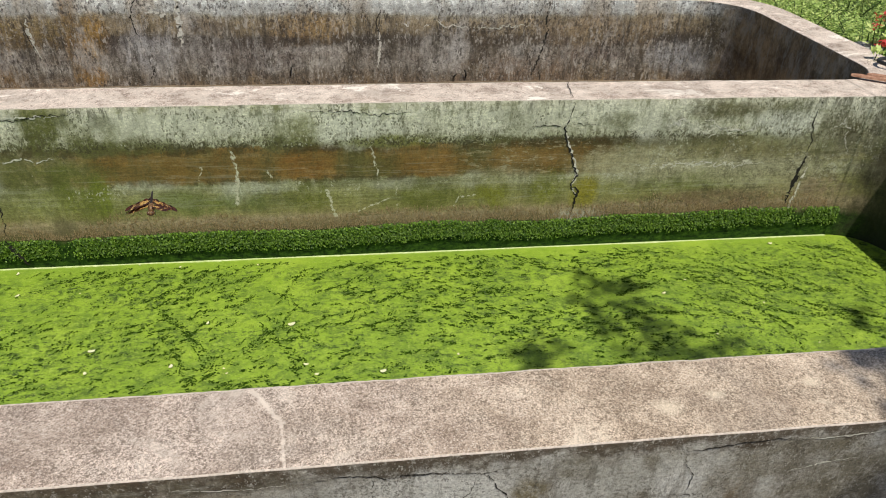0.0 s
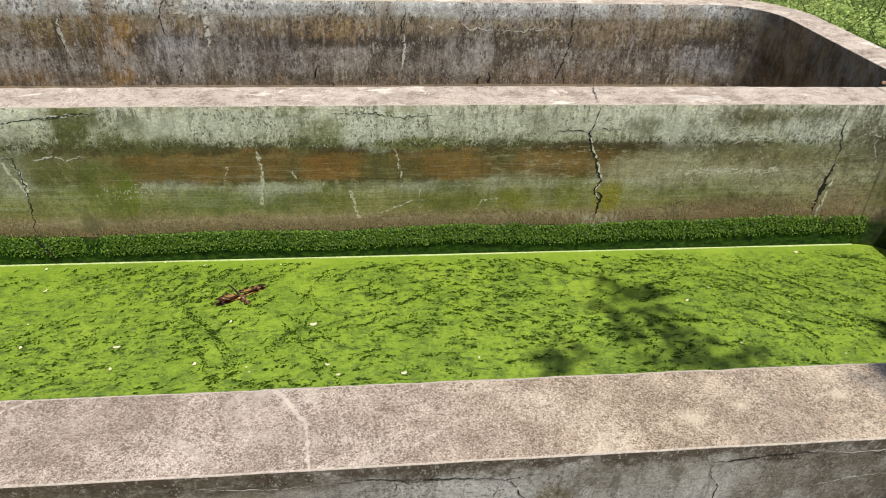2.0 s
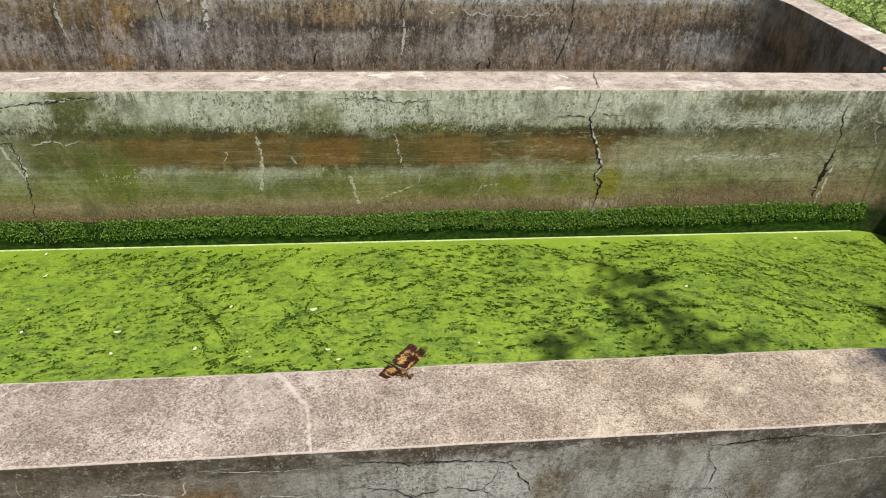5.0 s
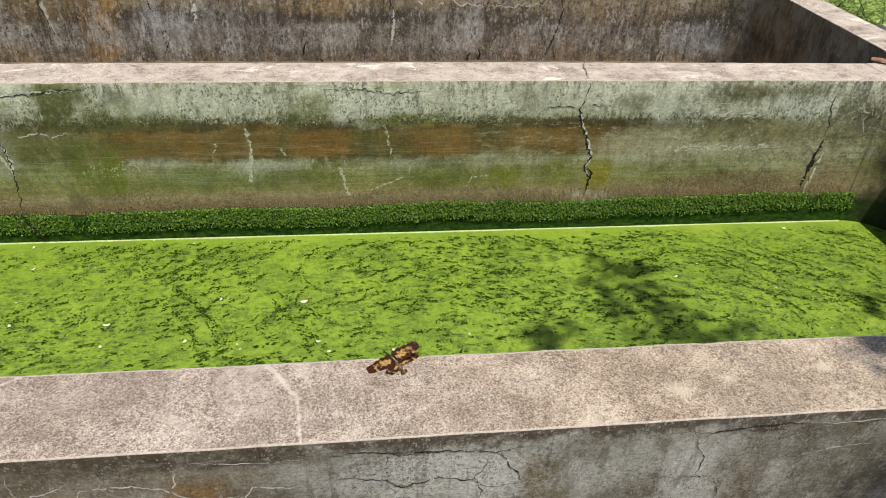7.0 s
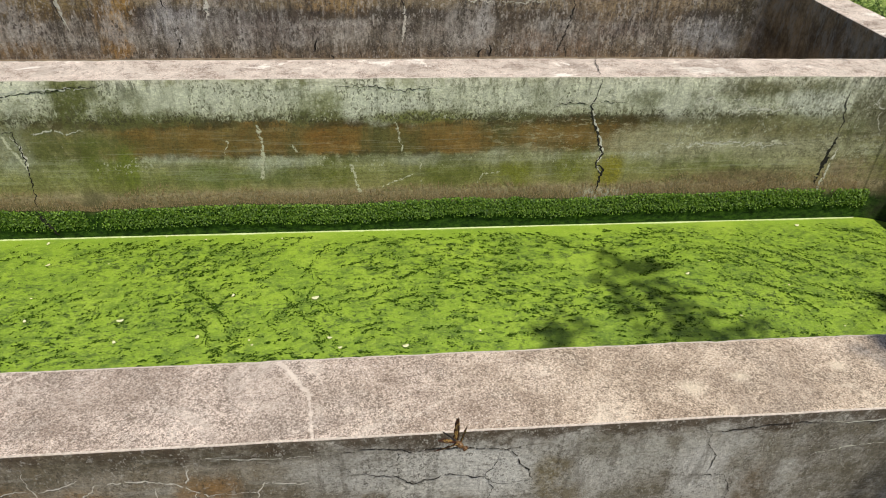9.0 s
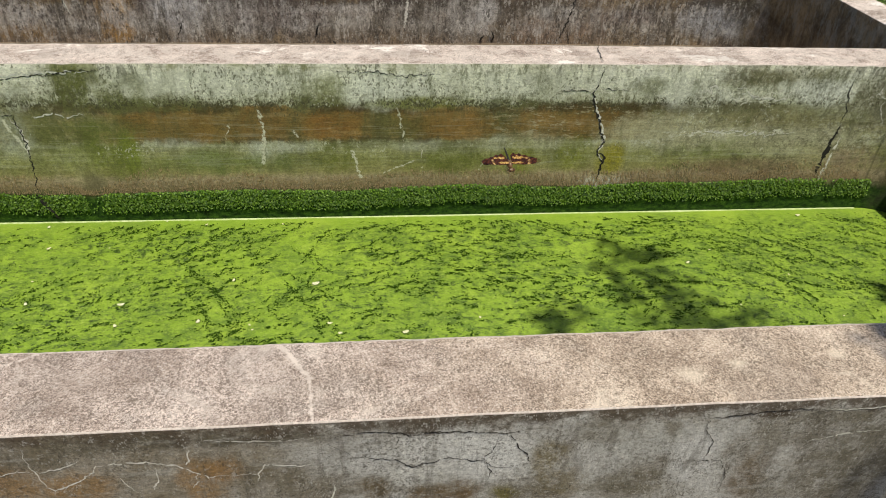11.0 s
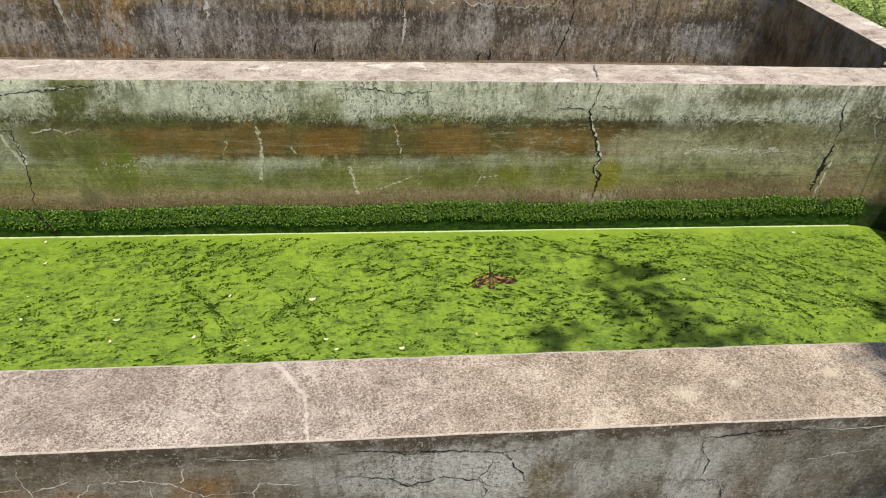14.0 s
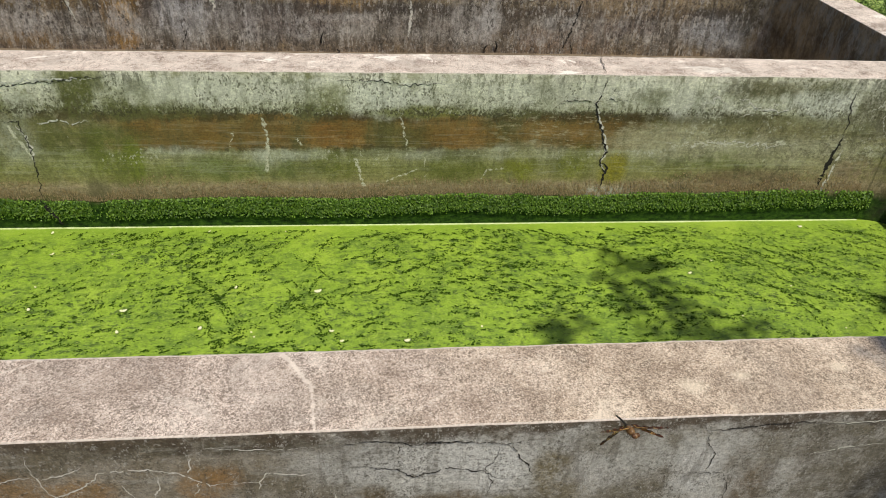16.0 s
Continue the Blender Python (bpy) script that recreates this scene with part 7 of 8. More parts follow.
        (14.70, pose(0.0016, 0.0020, 0.0035, 0, -24, 26)),
        (14.80, pose(0.0016, 0.0020, 0.0035, 0, -24, 27)),
        (14.90, pose(0.0016, 0.0020, 0.0035, 1, 6, 28)),
        (15.00, pose(0.0016, 0.0020, 0.0035, 60, 68, 44)),
        (15.10, pose(0.0016, 0.0020, 0.0035, 0, 6, 26)),
        (15.20, pose(0.0016, 0.0020, 0.0035, 0, -11, 22)),
        (15.30, pose(0.0016, 0.0020, 0.0035, 13, 50, 18)),
        (15.40, pose(0.0016, 0.0020, 0.0035, 1, -12, 14)),
        (15.50, pose(0.0016, 0.0020, 0.0035, 0, -40, 5)),
        (15.60, pose(0.0016, 0.0020, 0.0035, 13, 22, 11)),
        (15.70, pose(0.0016, 0.0020, 0.0035, 0, -18, 12)),
        (15.80, pose(0.0016, 0.0020, 0.0035, 0, -54, 13)),
        (15.90, pose(0.0016, 0.0020, 0.0035, 0, -54, 14)),
        (16.00, pose(0.0016, 0.0020, 0.0035, 18, -12, 15)),
    ])
    walk(forewing_left, [
        (0.00, pose(-0.0016, 0.0020, 0.0035, 9, 18, -52)),
        (0.10, pose(-0.0016, 0.0020, 0.0035, 13, -12, -32)),
        (0.20, pose(-0.0016, 0.0020, 0.0035, 12, 0, -30)),
        (0.30, pose(-0.0016, 0.0020, 0.0035, 0, 18, -28)),
        (0.40, pose(-0.0016, 0.0020, 0.0035, 0, 30, -26)),
        (0.50, pose(-0.0016, 0.0020, 0.0035, 0, 21, -33)),
        (0.60, pose(-0.0016, 0.0020, 0.0035, 0, 24, -24)),
        (0.70, pose(-0.0016, 0.0020, 0.0035, 1, 12, -24)),
        (0.80, pose(-0.0016, 0.0020, 0.0035, 13, -3, -24)),
        (0.90, pose(-0.0016, 0.0020, 0.0035, 13, -3, -25)),
        (1.00, pose(-0.0016, 0.0020, 0.0035, 15, 22, -34)),
        (1.10, pose(-0.0016, 0.0020, 0.0035, 0, 24, -18)),
        (1.20, pose(-0.0016, 0.0020, 0.0035, 0, 42, -11)),
        (1.30, pose(-0.0016, 0.0020, 0.0035, 0, 36, -4)),
        (1.40, pose(-0.0016, 0.0020, 0.0035, 13, -18, 3)),
        (1.50, pose(-0.0016, 0.0020, 0.0035, 13, -49, 35)),
        (1.60, pose(-0.0016, 0.0020, 0.0035, 6, 6, 6)),
        (1.70, pose(-0.0016, 0.0020, 0.0035, 0, 39, 2)),
        (1.80, pose(-0.0016, 0.0020, 0.0035, 0, 42, -2)),
        (1.90, pose(-0.0016, 0.0020, 0.0035, 5, 30, -5)),
        (2.00, pose(-0.0016, 0.0020, 0.0035, 27, -4, -3)),
        (2.10, pose(-0.0016, 0.0020, 0.0035, 18, -18, -10)),
        (2.20, pose(-0.0016, 0.0020, 0.0035, 13, -12, -11)),
        (2.30, pose(-0.0016, 0.0020, 0.0035, 0, 27, -11)),
        (2.40, pose(-0.0016, 0.0020, 0.0035, 0, 57, -12)),
        (2.50, pose(-0.0016, 0.0020, 0.0035, 0, 7, -10)),
        (2.60, pose(-0.0016, 0.0020, 0.0035, 0, 15, -12)),
        (2.70, pose(-0.0016, 0.0020, 0.0035, 13, -18, -11)),
        (2.80, pose(-0.0016, 0.0020, 0.0035, 13, -6, -10)),
        (2.90, pose(-0.0016, 0.0020, 0.0035, 1, 12, -9)),
        (3.00, pose(-0.0016, 0.0020, 0.0035, 0, -2, 0)),
        (3.10, pose(-0.0016, 0.0020, 0.0035, 0, 27, -8)),
        (3.20, pose(-0.0016, 0.0020, 0.0035, 0, 24, -9)),
        (3.30, pose(-0.0016, 0.0020, 0.0035, 0, 15, -10)),
        (3.40, pose(-0.0016, 0.0020, 0.0035, 0, 18, -10)),
        (3.50, pose(-0.0016, 0.0020, 0.0035, 0, -10, -7)),
        (3.60, pose(-0.0016, 0.0020, 0.0035, 0, 48, -13)),
        (3.70, pose(-0.0016, 0.0020, 0.0035, 0, 36, -16)),
        (3.80, pose(-0.0016, 0.0020, 0.0035, 18, 56, -19)),
        (3.90, pose(-0.0016, 0.0020, 0.0035, 41, -6, -22)),
        (4.00, pose(-0.0016, 0.0020, 0.0035, 33, -25, -33)),
        (4.10, pose(-0.0016, 0.0020, 0.0035, 50, -2, -24)),
        (4.20, pose(-0.0016, 0.0020, 0.0035, 37, 60, -23)),
        (4.35, pose(-0.0016, 0.0020, 0.0035, 0, 45, -23)),
        (4.50, pose(-0.0016, 0.0020, 0.0035, 2, 11, -22)),
        (4.65, pose(-0.0016, 0.0020, 0.0035, 13, -19, -22)),
        (4.80, pose(-0.0016, 0.0020, 0.0035, 0, 17, -21)),
        (4.95, pose(-0.0016, 0.0020, 0.0035, 0, 45, -21)),
        (5.10, pose(-0.0016, 0.0020, 0.0035, 2, 11, -20)),
        (5.25, pose(-0.0016, 0.0020, 0.0035, 13, -19, -19)),
        (5.40, pose(-0.0016, 0.0020, 0.0035, 0, 17, -19)),
        (5.55, pose(-0.0016, 0.0020, 0.0035, 0, 45, -18)),
        (5.70, pose(-0.0016, 0.0020, 0.0035, 2, 11, -18)),
        (5.85, pose(-0.0016, 0.0020, 0.0035, 13, -19, -17)),
        (6.00, pose(-0.0016, 0.0020, 0.0035, 0, 17, -17)),
        (6.15, pose(-0.0016, 0.0020, 0.0035, 0, 45, -16)),
        (6.30, pose(-0.0016, 0.0020, 0.0035, 0, 15, -15)),
        (6.40, pose(-0.0016, 0.0020, 0.0035, 13, -18, -15)),
        (6.50, pose(-0.0016, 0.0020, 0.0035, 21, -28, -14)),
        (6.60, pose(-0.0016, 0.0020, 0.0035, 0, 34, -12)),
        (6.70, pose(-0.0016, 0.0020, 0.0035, 0, 60, -10)),
        (6.80, pose(-0.0016, 0.0020, 0.0035, 0, 21, -7)),
        (6.90, pose(-0.0016, 0.0020, 0.0035, 0, 36, -5)),
        (7.00, pose(-0.0016, 0.0020, 0.0035, 0, -13, 10)),
        (7.10, pose(-0.0016, 0.0020, 0.0035, 0, 49, -4)),
        (7.20, pose(-0.0016, 0.0020, 0.0035, 0, 51, -4)),
        (7.30, pose(-0.0016, 0.0020, 0.0035, 0, 45, -5)),
        (7.40, pose(-0.0016, 0.0020, 0.0035, 0, 46, -6)),
        (7.50, pose(-0.0016, 0.0020, 0.0035, 0, -16, 0)),
        (7.60, pose(-0.0016, 0.0020, 0.0035, 0, 46, -7)),
        (7.70, pose(-0.0016, 0.0020, 0.0035, 0, 44, -6)),
        (7.80, pose(-0.0016, 0.0020, 0.0035, 13, -5, -5)),
        (7.90, pose(-0.0016, 0.0020, 0.0035, 0, 40, -5)),
        (8.00, pose(-0.0016, 0.0020, 0.0035, 39, -22, 7)),
        (8.10, pose(-0.0016, 0.0020, 0.0035, 0, 40, -2)),
        (8.20, pose(-0.0016, 0.0020, 0.0035, 13, -6, 0)),
        (8.30, pose(-0.0016, 0.0020, 0.0035, 13, -14, 2)),
        (8.40, pose(-0.0016, 0.0020, 0.0035, 0, 48, 4)),
        (8.50, pose(-0.0016, 0.0020, 0.0035, 0, -3, 26)),
        (8.60, pose(-0.0016, 0.0020, 0.0035, 0, 59, 6)),
        (8.70, pose(-0.0016, 0.0020, 0.0035, 4, 9, 6)),
        (8.80, pose(-0.0016, 0.0020, 0.0035, 13, -30, 6)),
        (8.90, pose(-0.0016, 0.0020, 0.0035, 22, -36, 6)),
        (9.00, pose(-0.0016, 0.0020, 0.0035, 63, -7, 28)),
        (9.10, pose(-0.0016, 0.0020, 0.0035, 22, 55, 5)),
        (9.20, pose(-0.0016, 0.0020, 0.0035, 0, 45, 4)),
        (9.35, pose(-0.0016, 0.0020, 0.0035, 0, 45, 2)),
        (9.50, pose(-0.0016, 0.0020, 0.0035, 2, 11, 0)),
        (9.65, pose(-0.0016, 0.0020, 0.0035, 13, -19, -2)),
        (9.80, pose(-0.0016, 0.0020, 0.0035, 0, 17, -4)),
        (9.95, pose(-0.0016, 0.0020, 0.0035, 0, 45, -6)),
        (10.10, pose(-0.0016, 0.0020, 0.0035, 2, 11, -8)),
        (10.25, pose(-0.0016, 0.0020, 0.0035, 13, -19, -9)),
        (10.40, pose(-0.0016, 0.0020, 0.0035, 0, 17, -11)),
        (10.55, pose(-0.0016, 0.0020, 0.0035, 0, 45, -13)),
        (10.70, pose(-0.0016, 0.0020, 0.0035, 2, 11, -15)),
        (10.85, pose(-0.0016, 0.0020, 0.0035, 13, -19, -17)),
        (11.00, pose(-0.0016, 0.0020, 0.0035, 0, 17, -19)),
        (11.15, pose(-0.0016, 0.0020, 0.0035, 0, 45, -21)),
        (11.30, pose(-0.0016, 0.0020, 0.0035, 4, 9, -23)),
        (11.40, pose(-0.0016, 0.0020, 0.0035, 13, -33, -24)),
        (11.50, pose(-0.0016, 0.0020, 0.0035, 13, -72, -36)),
        (11.60, pose(-0.0016, 0.0020, 0.0035, 13, -30, -20)),
        (11.70, pose(-0.0016, 0.0020, 0.0035, 0, 15, -15)),
        (11.80, pose(-0.0016, 0.0020, 0.0035, 0, 48, -11)),
        (11.90, pose(-0.0016, 0.0020, 0.0035, 0, 24, -6)),
        (12.00, pose(-0.0016, 0.0020, 0.0035, 9, -38, 14)),
        (12.10, pose(-0.0016, 0.0020, 0.0035, 4, 9, -7)),
        (12.20, pose(-0.0016, 0.0020, 0.0035, 0, 21, -13)),
        (12.30, pose(-0.0016, 0.0020, 0.0035, 0, 33, -20)),
        (12.40, pose(-0.0016, 0.0020, 0.0035, 0, 30, -26)),
        (12.50, pose(-0.0016, 0.0020, 0.0035, 0, 38, -50)),
        (12.60, pose(-0.0016, 0.0020, 0.0035, 13, -18, -32)),
        (12.70, pose(-0.0016, 0.0020, 0.0035, 13, -27, -32)),
        (12.80, pose(-0.0016, 0.0020, 0.0035, 13, -6, -31)),
        (12.90, pose(-0.0016, 0.0020, 0.0035, 0, 15, -31)),
        (13.00, pose(-0.0016, 0.0020, 0.0035, 0, 34, -45)),
        (13.10, pose(-0.0016, 0.0020, 0.0035, 0, 18, -25)),
        (13.20, pose(-0.0016, 0.0020, 0.0035, 9, 3, -19)),
        (13.30, pose(-0.0016, 0.0020, 0.0035, 13, -9, -14)),
        (13.40, pose(-0.0016, 0.0020, 0.0035, 13, -12, -9)),
        (13.50, pose(-0.0016, 0.0020, 0.0035, 6, -11, 9)),
        (13.60, pose(-0.0016, 0.0020, 0.0035, 0, 30, -8)),
        (13.70, pose(-0.0016, 0.0020, 0.0035, 0, 39, -13)),
        (13.80, pose(-0.0016, 0.0020, 0.0035, 0, 33, -19)),
        (13.90, pose(-0.0016, 0.0020, 0.0035, 0, 24, -24)),
        (14.00, pose(-0.0016, 0.0020, 0.0035, 15, 30, -43)),
        (14.10, pose(-0.0016, 0.0020, 0.0035, 0, 33, -28)),
        (14.20, pose(-0.0016, 0.0020, 0.0035, 0, 48, -28)),
        (14.30, pose(-0.0016, 0.0020, 0.0035, 0, 45, -28)),
        (14.40, pose(-0.0016, 0.0020, 0.0035, 0, 36, -27)),
        (14.50, pose(-0.0016, 0.0020, 0.0035, 0, 37, -38)),
        (14.60, pose(-0.0016, 0.0020, 0.0035, 0, 33, -25)),
        (14.70, pose(-0.0016, 0.0020, 0.0035, 0, 36, -24)),
        (14.80, pose(-0.0016, 0.0020, 0.0035, 0, 48, -23)),
        (14.90, pose(-0.0016, 0.0020, 0.0035, 0, 18, -22)),
        (15.00, pose(-0.0016, 0.0020, 0.0035, 39, -44, -25)),
        (15.10, pose(-0.0016, 0.0020, 0.0035, 0, 18, -16)),
        (15.20, pose(-0.0016, 0.0020, 0.0035, 0, 26, -12)),
        (15.30, pose(-0.0016, 0.0020, 0.0035, 13, -26, -7)),
        (15.40, pose(-0.0016, 0.0020, 0.0035, 0, 36, -3)),
        (15.50, pose(-0.0016, 0.0020, 0.0035, 0, -10, 18)),
        (15.60, pose(-0.0016, 0.0020, 0.0035, 13, -6, -2)),
        (15.70, pose(-0.0016, 0.0020, 0.0035, 0, 15, -6)),
        (15.80, pose(-0.0016, 0.0020, 0.0035, 0, 60, -9)),
        (15.90, pose(-0.0016, 0.0020, 0.0035, 0, 51, -13)),
        (16.00, pose(-0.0016, 0.0020, 0.0035, 21, -3, -17)),
    ])
    walk(hindwing_right, [
        (0.00, pose(0.0016, -0.0030, 0.0035, 9, 24, -13)),
        (0.10, pose(0.0016, -0.0030, 0.0035, 13, 8, -8)),
        (0.20, pose(0.0016, -0.0030, 0.0035, 12, 0, -7)),
        (0.30, pose(0.0016, -0.0030, 0.0035, 0, -16, -6)),
        (0.40, pose(0.0016, -0.0030, 0.0035, 0, -21, -5)),
        (0.50, pose(0.0016, -0.0030, 0.0035, 0, -27, -2)),
        (0.60, pose(0.0016, -0.0030, 0.0035, 0, -16, -6)),
        (0.70, pose(0.0016, -0.0030, 0.0035, 13, 6, -8)),
        (0.80, pose(0.0016, -0.0030, 0.0035, 13, 33, -10)),
        (0.90, pose(0.0016, -0.0030, 0.0035, 13, 6, -12)),
        (1.00, pose(0.0016, -0.0030, 0.0035, 15, 21, -24)),
        (1.10, pose(0.0016, -0.0030, 0.0035, 0, -16, -17)),
        (1.20, pose(0.0016, -0.0030, 0.0035, 0, -30, -19)),
        (1.30, pose(0.0016, -0.0030, 0.0035, 0, -24, -22)),
        (1.40, pose(0.0016, -0.0030, 0.0035, 13, 27, -24)),
        (1.50, pose(0.0016, -0.0030, 0.0035, 13, 35, -47)),
        (1.60, pose(0.0016, -0.0030, 0.0035, 13, 6, -20)),
        (1.70, pose(0.0016, -0.0030, 0.0035, 0, -16, -14)),
        (1.80, pose(0.0016, -0.0030, 0.0035, 0, -19, -8)),
        (1.90, pose(0.0016, -0.0030, 0.0035, 6, -11, -2)),
        (2.00, pose(0.0016, -0.0030, 0.0035, 18, -22, 12)),
        (2.10, pose(0.0016, -0.0030, 0.0035, 17, 6, -2)),
        (2.20, pose(0.0016, -0.0030, 0.0035, 13, 3, -7)),
        (2.30, pose(0.0016, -0.0030, 0.0035, 0, -16, -12)),
        (2.40, pose(0.0016, -0.0030, 0.0035, 0, -19, -18)),
        (2.50, pose(0.0016, -0.0030, 0.0035, 0, -15, -41)),
        (2.60, pose(0.0016, -0.0030, 0.0035, 12, 0, -21)),
        (2.70, pose(0.0016, -0.0030, 0.0035, 13, 27, -19)),
        (2.80, pose(0.0016, -0.0030, 0.0035, 13, 3, -17)),
        (2.90, pose(0.0016, -0.0030, 0.0035, 2, -11, -16)),
        (3.00, pose(0.0016, -0.0030, 0.0035, 1, -17, -22)),
        (3.10, pose(0.0016, -0.0030, 0.0035, 2, -11, -13)),
        (3.20, pose(0.0016, -0.0030, 0.0035, 13, 3, -13)),
        (3.30, pose(0.0016, -0.0030, 0.0035, 13, 8, -12)),
        (3.40, pose(0.0016, -0.0030, 0.0035, 13, 6, -11)),
        (3.50, pose(0.0016, -0.0030, 0.0035, 12, 23, -17)),
        (3.60, pose(0.0016, -0.0030, 0.0035, 1, -13, -9)),
        (3.70, pose(0.0016, -0.0030, 0.0035, 0, -16, -7)),
        (3.80, pose(0.0016, -0.0030, 0.0035, 25, -2, -5)),
        (3.90, pose(0.0016, -0.0030, 0.0035, 34, 27, -3)),
        (4.00, pose(0.0016, -0.0030, 0.0035, 63, 33, 2)),
        (4.10, pose(0.0016, -0.0030, 0.0035, 5, -8, -2)),
        (4.20, pose(0.0016, -0.0030, 0.0035, 15, -16, -2)),
        (4.35, pose(0.0016, -0.0030, 0.0035, 0, -23, -2)),
        (4.50, pose(0.0016, -0.0030, 0.0035, 12, 0, -2)),
        (4.65, pose(0.0016, -0.0030, 0.0035, 13, 34, -2)),
        (4.80, pose(0.0016, -0.0030, 0.0035, 13, 2, -2)),
        (4.95, pose(0.0016, -0.0030, 0.0035, 0, -23, -2)),
        (5.10, pose(0.0016, -0.0030, 0.0035, 12, 0, -2)),
        (5.25, pose(0.0016, -0.0030, 0.0035, 13, 34, -2)),
        (5.40, pose(0.0016, -0.0030, 0.0035, 13, 2, -2)),
        (5.55, pose(0.0016, -0.0030, 0.0035, 0, -23, -2)),
        (5.70, pose(0.0016, -0.0030, 0.0035, 12, 0, -2)),
        (5.85, pose(0.0016, -0.0030, 0.0035, 13, 34, -2)),
        (6.00, pose(0.0016, -0.0030, 0.0035, 13, 2, -2)),
        (6.15, pose(0.0016, -0.0030, 0.0035, 0, -23, -2)),
        (6.30, pose(0.0016, -0.0030, 0.0035, 13, 16, -2)),
        (6.40, pose(0.0016, -0.0030, 0.0035, 13, 6, -2)),
        (6.50, pose(0.0016, -0.0030, 0.0035, 51, 33, 0)),
        (6.60, pose(0.0016, -0.0030, 0.0035, 12, 0, -3)),
        (6.70, pose(0.0016, -0.0030, 0.0035, 1, -13, -5)),
        (6.80, pose(0.0016, -0.0030, 0.0035, 1, -13, -6)),
        (6.90, pose(0.0016, -0.0030, 0.0035, 2, -11, -7)),
        (7.00, pose(0.0016, -0.0030, 0.0035, 5, 3, -10)),
        (7.10, pose(0.0016, -0.0030, 0.0035, 5, -8, -7)),
        (7.20, pose(0.0016, -0.0030, 0.0035, 5, -8, -7)),
        (7.30, pose(0.0016, -0.0030, 0.0035, 2, -11, -7)),
        (7.40, pose(0.0016, -0.0030, 0.0035, 0, -16, -7)),
        (7.50, pose(0.0016, -0.0030, 0.0035, 1, -7, -8)),
        (7.60, pose(0.0016, -0.0030, 0.0035, 2, -11, -7)),
        (7.70, pose(0.0016, -0.0030, 0.0035, 5, -8, -7)),
        (7.80, pose(0.0016, -0.0030, 0.0035, 13, 16, -7)),
        (7.90, pose(0.0016, -0.0030, 0.0035, 13, 41, -7)),
        (8.00, pose(0.0016, -0.0030, 0.0035, 39, -21, -10)),
        (8.10, pose(0.0016, -0.0030, 0.0035, 5, -8, -10)),
        (8.20, pose(0.0016, -0.0030, 0.0035, 13, 22, -12)),
        (8.30, pose(0.0016, -0.0030, 0.0035, 13, 52, -14)),
        (8.40, pose(0.0016, -0.0030, 0.0035, 13, 57, -16)),
        (8.50, pose(0.0016, -0.0030, 0.0035, 7, -5, -31)),
        (8.60, pose(0.0016, -0.0030, 0.0035, 0, -16, -14)),
        (8.70, pose(0.0016, -0.0030, 0.0035, 13, 11, -10)),
        (8.80, pose(0.0016, -0.0030, 0.0035, 13, 38, -7)),
        (8.90, pose(0.0016, -0.0030, 0.0035, 38, 24, -3)),
        (9.00, pose(0.0016, -0.0030, 0.0035, 9, -38, 7)),
        (9.10, pose(0.0016, -0.0030, 0.0035, 28, 0, 1)),
        (9.20, pose(0.0016, -0.0030, 0.0035, 13, 39, 2)),
        (9.35, pose(0.0016, -0.0030, 0.0035, 0, -23, 2)),
        (9.50, pose(0.0016, -0.0030, 0.0035, 12, 0, 2)),
        (9.65, pose(0.0016, -0.0030, 0.0035, 13, 34, 3)),
        (9.80, pose(0.0016, -0.0030, 0.0035, 13, 2, 3)),
        (9.95, pose(0.0016, -0.0030, 0.0035, 0, -23, 3)),
        (10.10, pose(0.0016, -0.0030, 0.0035, 12, 0, 4)),
        (10.25, pose(0.0016, -0.0030, 0.0035, 13, 34, 4)),
        (10.40, pose(0.0016, -0.0030, 0.0035, 13, 2, 5)),
        (10.55, pose(0.0016, -0.0030, 0.0035, 0, -23, 5)),
        (10.70, pose(0.0016, -0.0030, 0.0035, 12, 0, 5)),
        (10.85, pose(0.0016, -0.0030, 0.0035, 13, 34, 6)),
        (11.00, pose(0.0016, -0.0030, 0.0035, 13, 2, 6)),
        (11.15, pose(0.0016, -0.0030, 0.0035, 0, -23, 6)),
        (11.30, pose(0.0016, -0.0030, 0.0035, 0, -21, 7)),
        (11.40, pose(0.0016, -0.0030, 0.0035, 13, 24, 7)),
        (11.50, pose(0.0016, -0.0030, 0.0035, 48, 22, 20)),
        (11.60, pose(0.0016, -0.0030, 0.0035, 13, 11, 4)),
        (11.70, pose(0.0016, -0.0030, 0.0035, 0, -16, 1)),
        (11.80, pose(0.0016, -0.0030, 0.0035, 0, -30, -2)),
        (11.90, pose(0.0016, -0.0030, 0.0035, 1, -13, -5)),
        (12.00, pose(0.0016, -0.0030, 0.0035, 15, 41, -11)),
        (12.10, pose(0.0016, -0.0030, 0.0035, 13, 19, -7)),
        (12.20, pose(0.0016, -0.0030, 0.0035, 12, 0, -5)),
        (12.30, pose(0.0016, -0.0030, 0.0035, 5, -8, -4)),
        (12.40, pose(0.0016, -0.0030, 0.0035, 0, -16, -3)),
        (12.50, pose(0.0016, -0.0030, 0.0035, 13, -1, 2)),
        (12.60, pose(0.0016, -0.0030, 0.0035, 13, 19, 1)),
        (12.70, pose(0.0016, -0.0030, 0.0035, 13, 6, 4)),
        (12.80, pose(0.0016, -0.0030, 0.0035, 12, 0, 7)),
        (12.90, pose(0.0016, -0.0030, 0.0035, 2, -11, 9)),
        (13.00, pose(0.0016, -0.0030, 0.0035, 6, -37, 29)),
        (13.10, pose(0.0016, -0.0030, 0.0035, 1, -13, 8)),
        (13.20, pose(0.0016, -0.0030, 0.0035, 12, 0, 5)),
